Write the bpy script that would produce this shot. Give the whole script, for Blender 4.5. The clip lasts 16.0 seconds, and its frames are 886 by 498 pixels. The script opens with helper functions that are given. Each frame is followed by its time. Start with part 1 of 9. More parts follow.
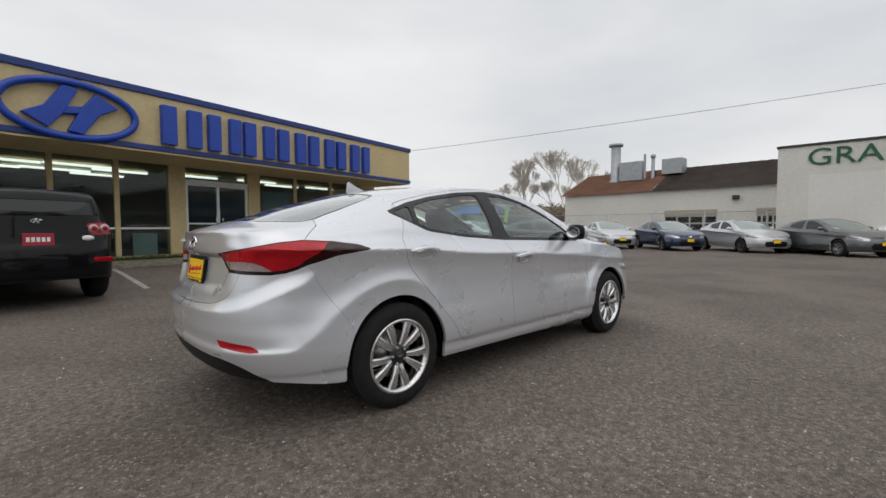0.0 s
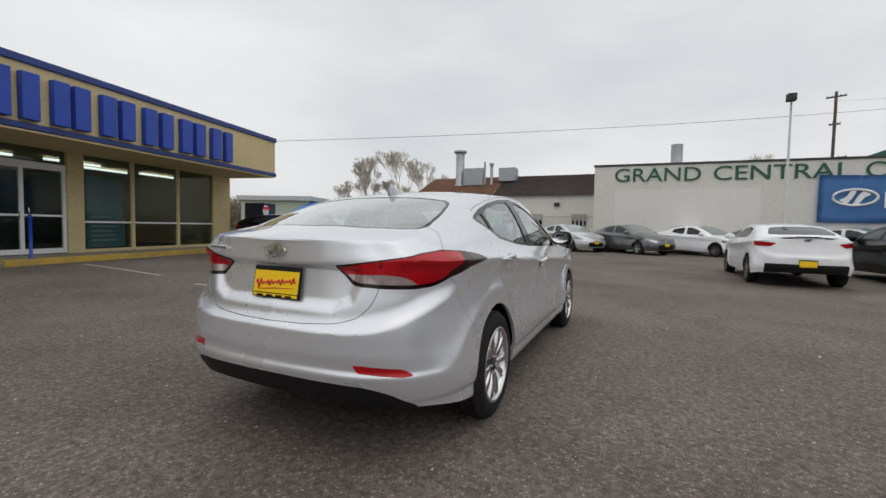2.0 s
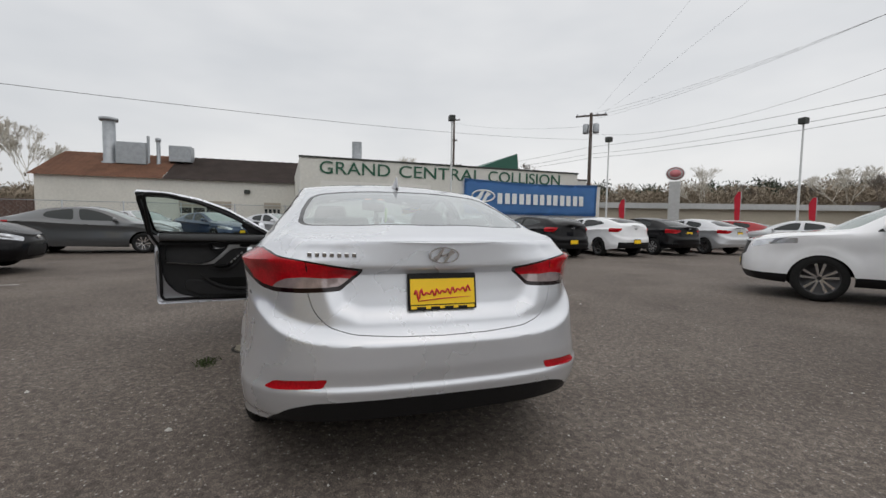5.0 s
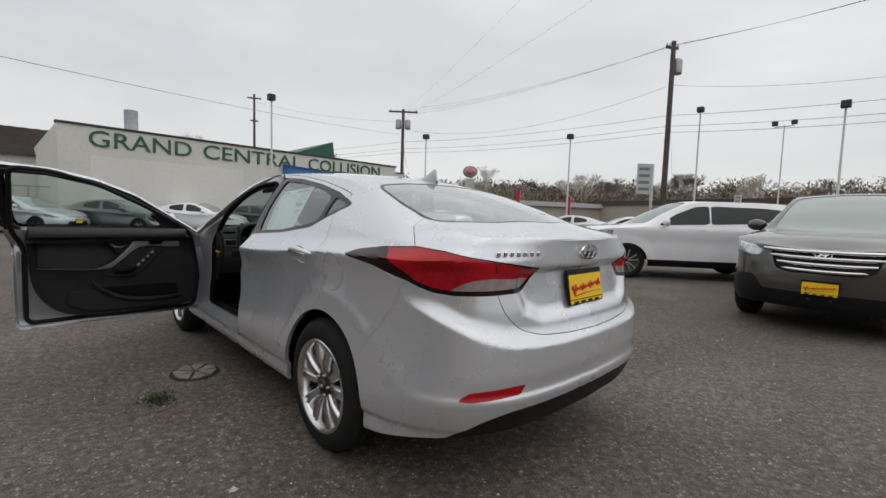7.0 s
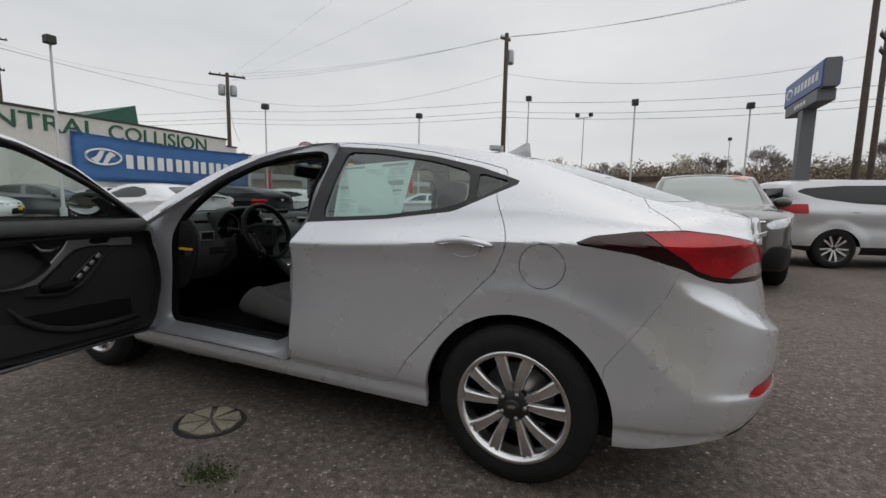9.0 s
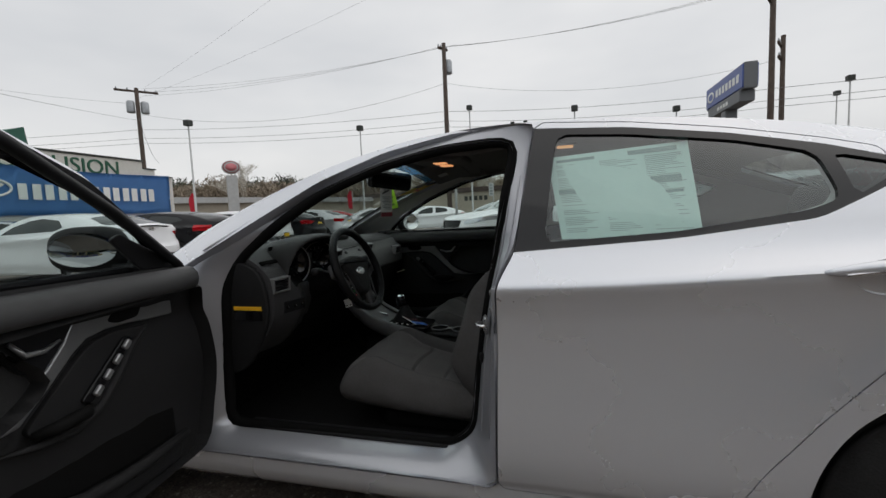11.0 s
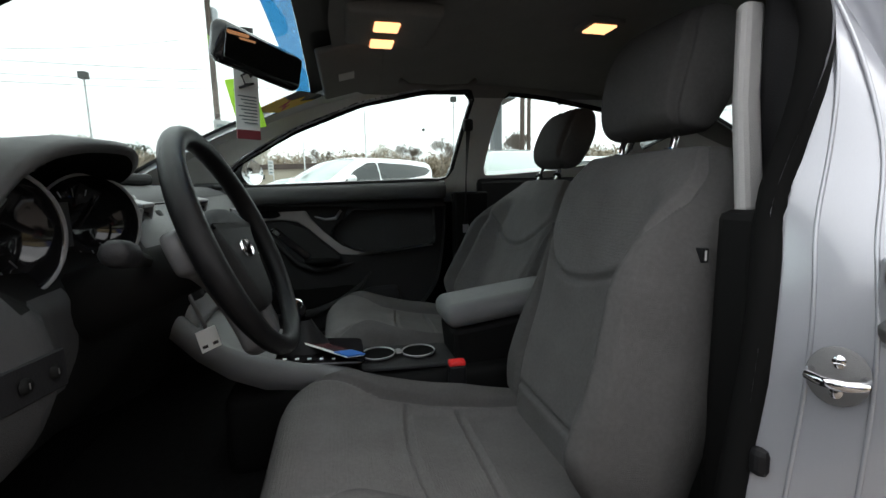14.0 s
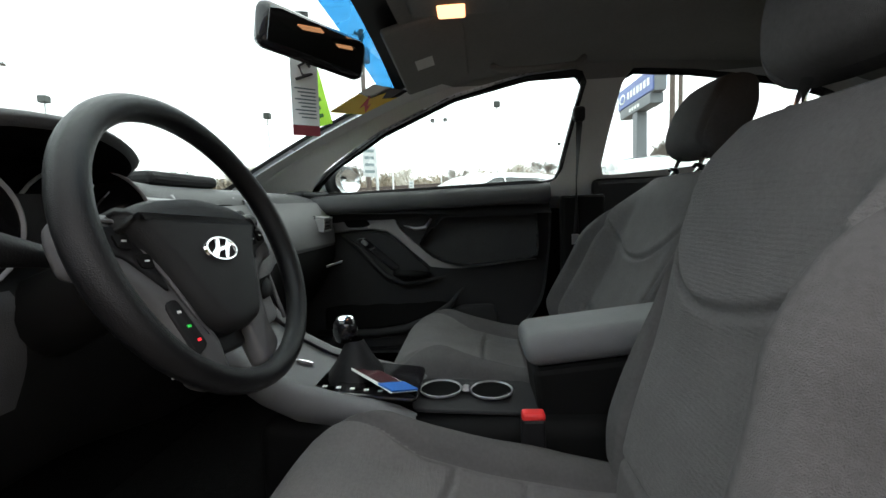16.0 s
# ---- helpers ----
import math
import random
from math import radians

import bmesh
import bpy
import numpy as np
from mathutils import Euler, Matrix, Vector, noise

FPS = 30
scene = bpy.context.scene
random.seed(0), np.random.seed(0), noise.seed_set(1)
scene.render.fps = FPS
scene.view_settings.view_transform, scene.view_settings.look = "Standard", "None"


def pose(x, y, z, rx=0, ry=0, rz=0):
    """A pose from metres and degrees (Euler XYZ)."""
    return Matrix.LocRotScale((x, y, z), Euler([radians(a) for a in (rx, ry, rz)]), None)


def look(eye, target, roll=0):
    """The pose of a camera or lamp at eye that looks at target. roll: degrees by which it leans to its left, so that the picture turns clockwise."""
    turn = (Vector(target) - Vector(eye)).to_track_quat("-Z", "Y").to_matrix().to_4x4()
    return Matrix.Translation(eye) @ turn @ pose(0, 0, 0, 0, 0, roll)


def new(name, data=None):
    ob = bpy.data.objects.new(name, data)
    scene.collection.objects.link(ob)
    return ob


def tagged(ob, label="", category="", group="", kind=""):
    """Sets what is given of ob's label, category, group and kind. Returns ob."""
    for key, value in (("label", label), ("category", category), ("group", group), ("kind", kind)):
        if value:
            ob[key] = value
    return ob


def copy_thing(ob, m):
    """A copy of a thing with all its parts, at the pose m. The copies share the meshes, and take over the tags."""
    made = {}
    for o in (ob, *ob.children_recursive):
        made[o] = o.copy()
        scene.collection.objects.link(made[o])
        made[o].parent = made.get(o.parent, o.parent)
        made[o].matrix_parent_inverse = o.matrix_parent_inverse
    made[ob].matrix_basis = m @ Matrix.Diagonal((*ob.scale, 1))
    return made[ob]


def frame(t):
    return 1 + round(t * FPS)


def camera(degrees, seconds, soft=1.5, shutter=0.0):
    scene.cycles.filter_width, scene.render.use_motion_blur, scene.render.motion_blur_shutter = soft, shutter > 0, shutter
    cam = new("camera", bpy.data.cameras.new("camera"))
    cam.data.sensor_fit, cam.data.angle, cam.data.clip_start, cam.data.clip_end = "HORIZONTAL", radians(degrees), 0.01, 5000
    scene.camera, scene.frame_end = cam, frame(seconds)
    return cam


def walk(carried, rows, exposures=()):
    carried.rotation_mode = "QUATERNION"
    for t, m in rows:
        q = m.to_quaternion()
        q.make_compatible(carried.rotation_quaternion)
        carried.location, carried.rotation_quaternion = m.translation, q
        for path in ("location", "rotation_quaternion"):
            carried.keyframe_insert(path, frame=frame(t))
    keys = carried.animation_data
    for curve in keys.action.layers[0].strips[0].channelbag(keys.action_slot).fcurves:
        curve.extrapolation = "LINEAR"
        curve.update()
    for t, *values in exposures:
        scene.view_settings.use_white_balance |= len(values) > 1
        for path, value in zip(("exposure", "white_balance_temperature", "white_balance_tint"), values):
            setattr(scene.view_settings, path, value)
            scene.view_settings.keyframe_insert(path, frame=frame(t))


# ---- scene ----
cam = camera(91.6, 16.0)
PATH = [
    (0, (-1.566, -2.89, 1.081), (-0.192, -1.439, 0.983), -0.1),
    (0.5, (-1.793, -2.56, 1.112), (-0.285, -1.248, 1.031), -0.7),
    (1, (-2.08, -2.287, 1.111), (-0.452, -1.129, 1.022), -0.3),
    (1.5, (-2.313, -2.016, 1.11), (-0.587, -1.011, 1.003), 0.8),
    (2, (-2.448, -1.638, 1.13), (-0.636, -0.796, 1.028), 1.1),
    (2.5, (-2.601, -1.273, 1.127), (-0.698, -0.67, 1.006), 0.9),
    (3, (-2.714, -0.932, 1.124), (-0.751, -0.567, 1.013), 1.3),
    (3.5, (-2.7, -0.534, 1.146), (-0.704, -0.44, 1.059), 0.3),
    (4, (-2.739, -0.149, 1.145), (-0.747, -0.3, 1.062), -0.1),
    (6.5, (-2.103, 1.536, 1.145), (-0.511, 0.336, 0.982), 2.2),
    (7, (-1.835, 1.841, 1.139), (-0.395, 0.461, 0.988), 1.8),
    (7.5, (-1.541, 2.075, 1.127), (-0.278, 0.534, 0.958), 3.0),
    (8, (-1.14, 2.224, 1.137), (0.0, 0.592, 0.946), 2.2),
    (8.5, (-0.756, 2.388, 1.129), (0.22, 0.654, 0.924), 1.2),
    (9, (-0.388, 2.424, 1.109), (0.416, 0.606, 0.88), 1.1),
    (9.5, (0.01, 2.343, 1.112), (0.786, 0.513, 0.893), 0.4),
    (10, (0.374, 2.285, 1.118), (1.047, 0.411, 0.933), -0.4),
    (12.3, (1.294, 1.449, 1.092), (1.592, -0.521, 0.907), -2.6),
    (12.5, (1.319, 1.351, 1.083), (1.557, -0.627, 0.906), -2.1),
    (13, (1.384, 1.213, 1.023), (1.494, -0.767, 0.759), -0.9),
    (13.5, (1.494, 1.143, 0.985), (1.294, -0.827, 0.704), -1.1),
    (14, (1.599, 1.095, 0.965), (1.136, -0.831, 0.682), -1.2),
    (14.5, (1.61, 1.037, 0.923), (1.138, -0.894, 0.698), -3.0),
    (15, (1.525, 0.96, 0.912), (1.282, -1.015, 0.708), -3.5),
    (15.5, (1.464, 0.907, 0.91), (1.439, -1.083, 0.71), -3.7),
    (16, (1.432, 0.876, 0.916), (1.577, -1.11, 0.729), -2.3),
]
walk(cam, [(t, look(eye, target, roll)) for t, eye, target, roll in PATH],
     [(0, 0.02), (4.0, 0.0), (6.5, -0.04), (9.0, -0.13), (10.0, -0.10), (12.0, 0.0), (12.5, 0.3), (13.0, 0.65), (13.5, 1.05), (14.0, 1.6), (14.5, 2.1), (16, 2.15)])
# ---- light ----
world = bpy.data.worlds.new("world")
scene.world = world
world.use_nodes = True
wn, wl = world.node_tree.nodes, world.node_tree.links
wn.clear()
w_out = wn.new("ShaderNodeOutputWorld")
w_bg = wn.new("ShaderNodeBackground")
w_sky = wn.new("ShaderNodeTexSky")
w_sky.sky_type = "NISHITA"
w_sky.sun_disc = False
w_sky.sun_elevation, w_sky.sun_rotation = radians(72), radians(240)
w_sky.air_density, w_sky.dust_density, w_sky.ozone_density = 1.0, 6.0, 1.0
# an even cloud deck over the clear sky: grey-white, a little mottled, brighter overhead
w_geo = wn.new("ShaderNodeTexCoord")
w_map = wn.new("ShaderNodeMapping")
w_map.inputs["Scale"].default_value = (1.0, 1.0, 3.0)
w_noise = wn.new("ShaderNodeTexNoise")
w_noise.inputs["Scale"].default_value = 1.6
w_noise.inputs["Detail"].default_value = 4.0
w_ramp = wn.new("ShaderNodeValToRGB")
w_ramp.color_ramp.elements[0].position, w_ramp.color_ramp.elements[0].color = 0.30, (0.655, 0.670, 0.690, 1)
w_ramp.color_ramp.elements[1].position, w_ramp.color_ramp.elements[1].color = 0.70, (0.866, 0.865, 0.862, 1)
w_mul = wn.new("ShaderNodeMix")
w_mul.data_type = "RGBA"
w_mul.inputs[0].default_value = 0.9
w_scale = wn.new("ShaderNodeVectorMath")
w_scale.operation = "SCALE"
w_scale.inputs[3].default_value = 0.12
wl.new(w_geo.outputs["Generated"], w_map.inputs["Vector"])
wl.new(w_map.outputs[0], w_noise.inputs["Vector"])
wl.new(w_noise.outputs[0], w_ramp.inputs[0])
wl.new(w_sky.outputs[0], w_scale.inputs[0])
wl.new(w_scale.outputs[0], w_mul.inputs[6])
wl.new(w_ramp.outputs[0], w_mul.inputs[7])
wl.new(w_mul.outputs[2], w_bg.inputs["Color"])
w_bg.inputs["Strength"].default_value = 1.06
wl.new(w_bg.outputs[0], w_out.inputs["Surface"])

sun = new("sun", bpy.data.lights.new("sun", "SUN"))
sun.data.energy, sun.data.angle, sun.data.color = 0.65, radians(110), (1.0, 0.98, 0.95)
sun.matrix_world = look((-7, -4, 25), (0, 0, 0))
# ---- materials ----
def material(name, color, rough=0.6, metal=0.0, vary=0.0, scale=8.0, bump=0.0, bump_scale=60.0, coat=0.0, spec=0.5, island=False, color2=None, alpha=1.0):
    """A principled material whose colour wanders between two tones at two scales, with fine relief."""
    m = bpy.data.materials.new(name)
    m.use_nodes = True
    nt = m.node_tree
    b = nt.nodes["Principled BSDF"]
    b.inputs["Roughness"].default_value = rough
    b.inputs["Metallic"].default_value = metal
    b.inputs["Coat Weight"].default_value = coat
    b.inputs["Coat Roughness"].default_value = 0.04
    b.inputs["Specular IOR Level"].default_value = spec
    c = (*color, 1)
    b.inputs["Base Color"].default_value = c
    m.diffuse_color = c
    if vary > 0 or color2:
        co = nt.nodes.new("ShaderNodeTexCoord")
        n1 = nt.nodes.new("ShaderNodeTexNoise")
        n1.inputs["Scale"].default_value, n1.inputs["Detail"].default_value = scale, 6.0
        n2 = nt.nodes.new("ShaderNodeTexNoise")
        n2.inputs["Scale"].default_value, n2.inputs["Detail"].default_value = scale * 12, 3.0
        add = nt.nodes.new("ShaderNodeMath")
        add.operation = "ADD"
        half = nt.nodes.new("ShaderNodeMath")
        half.operation = "MULTIPLY"
        half.inputs[1].default_value = 0.5
        ramp = nt.nodes.new("ShaderNodeValToRGB")
        dark = color2 if color2 else tuple(x * (1 - vary) for x in color)
        light = color if color2 else tuple(min(1, x * (1 + vary)) for x in color)
        ramp.color_ramp.elements[0].position, ramp.color_ramp.elements[0].color = 0.36, (*dark, 1)
        ramp.color_ramp.elements[1].position, ramp.color_ramp.elements[1].color = 0.64, (*light, 1)
        for n in (n1, n2):
            nt.links.new(co.outputs["Object"], n.inputs["Vector"])
        nt.links.new(n1.outputs[0], add.inputs[0])
        nt.links.new(n2.outputs[0], add.inputs[1])
        nt.links.new(add.outputs[0], half.inputs[0])
        nt.links.new(half.outputs[0], ramp.inputs[0])
        nt.links.new(ramp.outputs[0], b.inputs["Base Color"])
    if bump > 0:
        co = nt.nodes.new("ShaderNodeTexCoord")
        n3 = nt.nodes.new("ShaderNodeTexNoise")
        n3.inputs["Scale"].default_value, n3.inputs["Detail"].default_value = bump_scale, 4.0
        bp = nt.nodes.new("ShaderNodeBump")
        bp.inputs["Strength"].default_value, bp.inputs["Distance"].default_value = bump, 0.01
        nt.links.new(co.outputs["Object"], n3.inputs["Vector"])
        nt.links.new(n3.outputs[0], bp.inputs["Height"])
        nt.links.new(bp.outputs[0], b.inputs["Normal"])
    return m


def paint(name, color, metal=0.0, rough=0.35, flake=0.0, coat=1.0):
    m = material(name, color, rough, metal, coat=coat, spec=0.5 if metal else 0.05)
    nt = m.node_tree
    b = nt.nodes["Principled BSDF"]
    co = nt.nodes.new("ShaderNodeTexCoord")
    n1 = nt.nodes.new("ShaderNodeTexNoise")
    n1.inputs["Scale"].default_value = 1400.0 if flake else 3.0
    n2 = nt.nodes.new("ShaderNodeTexNoise")
    n2.inputs["Scale"].default_value, n2.inputs["Detail"].default_value = 2.2, 8.0
    mr = nt.nodes.new("ShaderNodeMapRange")
    mr.inputs[1].default_value, mr.inputs[2].default_value = 0.35, 0.7
    mr.inputs[3].default_value, mr.inputs[4].default_value = rough * 0.9, rough * 1.15
    ramp = nt.nodes.new("ShaderNodeValToRGB")
    k = flake if flake else 0.03
    ramp.color_ramp.elements[0].position, ramp.color_ramp.elements[0].color = 0.35, (*[x * (1 - k) for x in color], 1)
    ramp.color_ramp.elements[1].position, ramp.color_ramp.elements[1].color = 0.65, (*[min(1, x * (1 + k)) for x in color], 1)
    for n in (n1, n2):
        nt.links.new(co.outputs["Object"], n.inputs["Vector"])
    nt.links.new(n1.outputs[0], ramp.inputs[0])
    nt.links.new(ramp.outputs[0], b.inputs["Base Color"])
    nt.links.new(n2.outputs[0], mr.inputs[0])
    nt.links.new(mr.outputs[0], b.inputs["Roughness"])
    return m


def glass(name, tint, opacity=0.0, rough=0.0):
    """Thin automotive or window glass: a clear film that tints what is behind it and mirrors at a slant."""
    m = bpy.data.materials.new(name)
    m.use_nodes = True
    nt = m.node_tree
    nt.nodes.clear()
    out = nt.nodes.new("ShaderNodeOutputMaterial")
    tr = nt.nodes.new("ShaderNodeBsdfTransparent")
    tr.inputs[0].default_value = (*tint, 1)
    gl = nt.nodes.new("ShaderNodeBsdfGlossy")
    gl.inputs["Roughness"].default_value = rough
    gl.inputs[0].default_value = (0.95, 0.97, 0.97, 1)
    lw = nt.nodes.new("ShaderNodeLayerWeight")
    lw.inputs[0].default_value = 0.5
    fr = nt.nodes.new("ShaderNodeMath")
    fr.operation = "POWER"
    fr.inputs[1].default_value = 3.0
    nt.links.new(lw.outputs["Facing"], fr.inputs[0])
    mx = nt.nodes.new("ShaderNodeMixShader")
    mul = nt.nodes.new("ShaderNodeMath")
    mul.operation = "MULTIPLY_ADD"
    mul.inputs[1].default_value, mul.inputs[2].default_value = 0.9, 0.06 + opacity
    mul.use_clamp = True
    nt.links.new(fr.outputs[0], mul.inputs[0])
    nt.links.new(mul.outputs[0], mx.inputs[0])
    nt.links.new(tr.outputs[0], mx.inputs[1])
    nt.links.new(gl.outputs[0], mx.inputs[2])
    nt.links.new(mx.outputs[0], out.inputs[0])
    m.diffuse_color = (*tint, 0.4)
    return m


def glow(name, color, strength):
    m = bpy.data.materials.new(name)
    m.use_nodes = True
    b = m.node_tree.nodes["Principled BSDF"]
    b.inputs["Base Color"].default_value = (*color, 1)
    b.inputs["Emission Color"].default_value = (*color, 1)
    b.inputs["Emission Strength"].default_value = strength
    return m


def asphalt_material():
    """Worn asphalt: dark binder, pale stone chips, wide stains and a few dark patches."""
    m = bpy.data.materials.new("asphalt")
    m.use_nodes = True
    nt = m.node_tree
    b = nt.nodes["Principled BSDF"]
    co = nt.nodes.new("ShaderNodeTexCoord")

    def noise_tex(scale, detail=4.0):
        n = nt.nodes.new("ShaderNodeTexNoise")
        n.inputs["Scale"].default_value, n.inputs["Detail"].default_value = scale, detail
        nt.links.new(co.outputs["Object"], n.inputs["Vector"])
        return n

    def ramp_of(src, p0, c0, p1, c1):
        r = nt.nodes.new("ShaderNodeValToRGB")
        r.color_ramp.elements[0].position, r.color_ramp.elements[0].color = p0, c0
        r.color_ramp.elements[1].position, r.color_ramp.elements[1].color = p1, c1
        nt.links.new(src, r.inputs[0])
        return r

    def mixed(a, c, kind, fac=1.0):
        x = nt.nodes.new("ShaderNodeMix")
        x.data_type, x.blend_type = "RGBA", kind
        x.inputs[0].default_value = fac
        nt.links.new(a, x.inputs[6])
        nt.links.new(c, x.inputs[7])
        return x

    base = ramp_of(noise_tex(0.35, 6).outputs[0], 0.34, (0.104, 0.088, 0.078, 1), 0.66, (0.152, 0.133, 0.119, 1))
    grit = ramp_of(noise_tex(150, 4).outputs[0], 0.38, (0.55, 0.55, 0.55, 1), 0.66, (1.55, 1.52, 1.48, 1))
    stain = ramp_of(noise_tex(1.1, 8).outputs[0], 0.34, (0.84, 0.83, 0.82, 1), 0.52, (1, 1, 1, 1))
    vo = nt.nodes.new("ShaderNodeTexVoronoi")
    vo.inputs["Scale"].default_value = 58.0
    nt.links.new(co.outputs["Object"], vo.inputs["Vector"])
    stone = ramp_of(vo.outputs["Color"], 0.1, (0.68, 0.68, 0.69, 1), 0.9, (1.38, 1.36, 1.33, 1))
    blot = ramp_of(noise_tex(22, 4).outputs[0], 0.36, (0.78, 0.77, 0.76, 1), 0.66, (1.22, 1.21, 1.19, 1))
    chip_size = ramp_of(vo.outputs["Distance"], 0.22, (1, 1, 1, 1), 0.36, (0, 0, 0, 1))
    chip_some = ramp_of(vo.outputs["Color"], 0.70, (0, 0, 0, 1), 0.82, (1, 1, 1, 1))
    chip = mixed(chip_size.outputs[0], chip_some.outputs[0], "MULTIPLY")
    a = mixed(mixed(mixed(base.outputs[0], stone.outputs[0], "MULTIPLY").outputs[2], blot.outputs[0], "MULTIPLY").outputs[2], grit.outputs[0], "MULTIPLY")
    c = mixed(a.outputs[2], stain.outputs[0], "MULTIPLY")
    light = nt.nodes.new("ShaderNodeMix")
    light.data_type = "RGBA"
    nt.links.new(chip.outputs[2], light.inputs[0])
    nt.links.new(c.outputs[2], light.inputs[6])
    light.inputs[7].default_value = (0.33, 0.32, 0.30, 1)
    nt.links.new(light.outputs[2], b.inputs["Base Color"])
    b.inputs["Roughness"].default_value = 0.82
    b.inputs["Specular IOR Level"].default_value = 0.35
    bp = nt.nodes.new("ShaderNodeBump")
    bp.inputs["Strength"].default_value, bp.inputs["Distance"].default_value = 0.45, 0.004
    nt.links.new(noise_tex(260, 3).outputs[0], bp.inputs["Height"])
    nt.links.new(bp.outputs[0], b.inputs["Normal"])
    return m


ASPHALT = asphalt_material()
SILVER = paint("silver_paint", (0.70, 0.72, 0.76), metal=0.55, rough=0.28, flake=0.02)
# darker copy of the body silver; holds the doorway's shade as colour
SILVER_DARKER = paint("silver_paint_darker", (0.38, 0.39, 0.42), metal=0.45, rough=0.32, flake=0.03)
BLACK_PLASTIC = material("black_plastic", (0.010, 0.010, 0.011), 0.5, bump=0.1, bump_scale=400, spec=0.22)
GLOSS_BLACK = material("gloss_black", (0.008, 0.008, 0.009), 0.08)
MATTE_BLACK = material("matte_black", (0.005, 0.005, 0.005), 1.0, spec=0.05)
RUBBER = material("tyre_rubber", (0.017, 0.017, 0.017), 0.85, spec=0.2, vary=0.25, scale=20, bump=0.25, bump_scale=150)
ALLOY = material("alloy_metal", (0.74, 0.74, 0.75), 0.25, metal=1.0, vary=0.05, scale=30)
DARK_ALLOY = material("alloy_recess", (0.05, 0.05, 0.052), 0.4, metal=0.6)
STEEL = material("steel_disc", (0.35, 0.34, 0.33), 0.35, metal=1.0, vary=0.15, scale=40)
CHROME = material("chrome", (0.80, 0.80, 0.81), 0.06, metal=1.0)
RED_LENS = material("red_lens", (0.40, 0.004, 0.010), 0.22, coat=0.6, vary=0.3, scale=9, spec=0.1)
DARK_RED = material("smoked_red_lens", (0.022, 0.001, 0.002), 0.2, coat=0.5, spec=0.1)
BEZEL = material("lamp_bezel_black", (0.010, 0.002, 0.003), 0.2, coat=0.5, spec=0.2)
CLEAR_LENS = material("clear_lens", (0.42, 0.34, 0.34), 0.10, metal=0.4, coat=1.0, vary=0.3, scale=30)
HEAD_LENS = material("headlamp_lens", (0.55, 0.57, 0.60), 0.08, metal=0.6, coat=1.0, vary=0.4, scale=14)
AMBER = material("amber_lens", (0.75, 0.22, 0.03), 0.12, coat=1.0)
CAR_GLASS = glass("car_glass", (0.76, 0.87, 0.84), 0.03)
REAR_GLASS = glass("rear_glass", (0.76, 0.87, 0.84), 0.20)
DARK_GLASS = glass("tinted_glass", (0.16, 0.19, 0.19))
SHOP_GLASS = glass("shop_glass", (0.60, 0.66, 0.66), -0.035)
YELLOW = material("plate_yellow", (0.95, 0.62, 0.01), 0.4)
PLATE_RED = material("script_red", (0.60, 0.02, 0.03), 0.4)
# ---- mesh helpers ----
def link_mesh(name, verts, faces, mat, parent=None, label="", smooth=False, m=None):
    me = bpy.data.meshes.new(name)
    me.from_pydata([tuple(v) for v in verts], [], faces)
    me.validate()
    if smooth:
        for p in me.polygons:
            p.use_smooth = True
    me.materials.append(mat)
    ob = new(name, me)
    if parent:
        ob.parent = parent
    if m is not None:
        ob.matrix_basis = m
    if label:
        tagged(ob, label)
    return ob


def part(name, bm, mat, parent=None, label="", smooth=False, m=None):
    """Links a bmesh as one mesh object under a thing or part."""
    if smooth:
        for f in bm.faces:
            f.smooth = True
    me = bpy.data.meshes.new(name)
    bm.to_mesh(me)
    bm.free()
    me.materials.append(mat)
    ob = new(name, me)
    if parent:
        ob.parent = parent
    if m is not None:
        ob.matrix_basis = m
    if label:
        tagged(ob, label)
    return ob


def thing(name, label, category, group="", m=None, kind=""):
    ob = new(name)
    ob.empty_display_size = 0.1
    if m is not None:
        ob.matrix_basis = m
    return tagged(ob, label, category, group, kind)


def add_box(bm, x0, x1, y0, y1, z0, z1, bevel=0.0, seg=2, m=None):
    """A box with rounded edges, added to bm."""
    r = bmesh.ops.create_cube(bm, size=1.0)
    vs = r["verts"]
    for v in vs:
        v.co = Vector(((x0 + x1) / 2 + v.co.x * (x1 - x0), (y0 + y1) / 2 + v.co.y * (y1 - y0), (z0 + z1) / 2 + v.co.z * (z1 - z0)))
    if bevel > 0:
        es = list({e for v in vs for e in v.link_edges})
        r2 = bmesh.ops.bevel(bm, geom=es, offset=bevel, segments=seg, affect="EDGES", profile=0.5)
        vs = list({v for f in r2["faces"] for v in f.verts} | {v for v in vs if v.is_valid})
    if m is not None:
        bmesh.ops.transform(bm, matrix=m, verts=vs)
    return vs


def box(name, x0, x1, y0, y1, z0, z1, mat, parent=None, label="", bevel=0.0, seg=2, m=None, smooth=False):
    bm = bmesh.new()
    add_box(bm, x0, x1, y0, y1, z0, z1, bevel, seg)
    return part(name, bm, mat, parent, label, smooth, m)


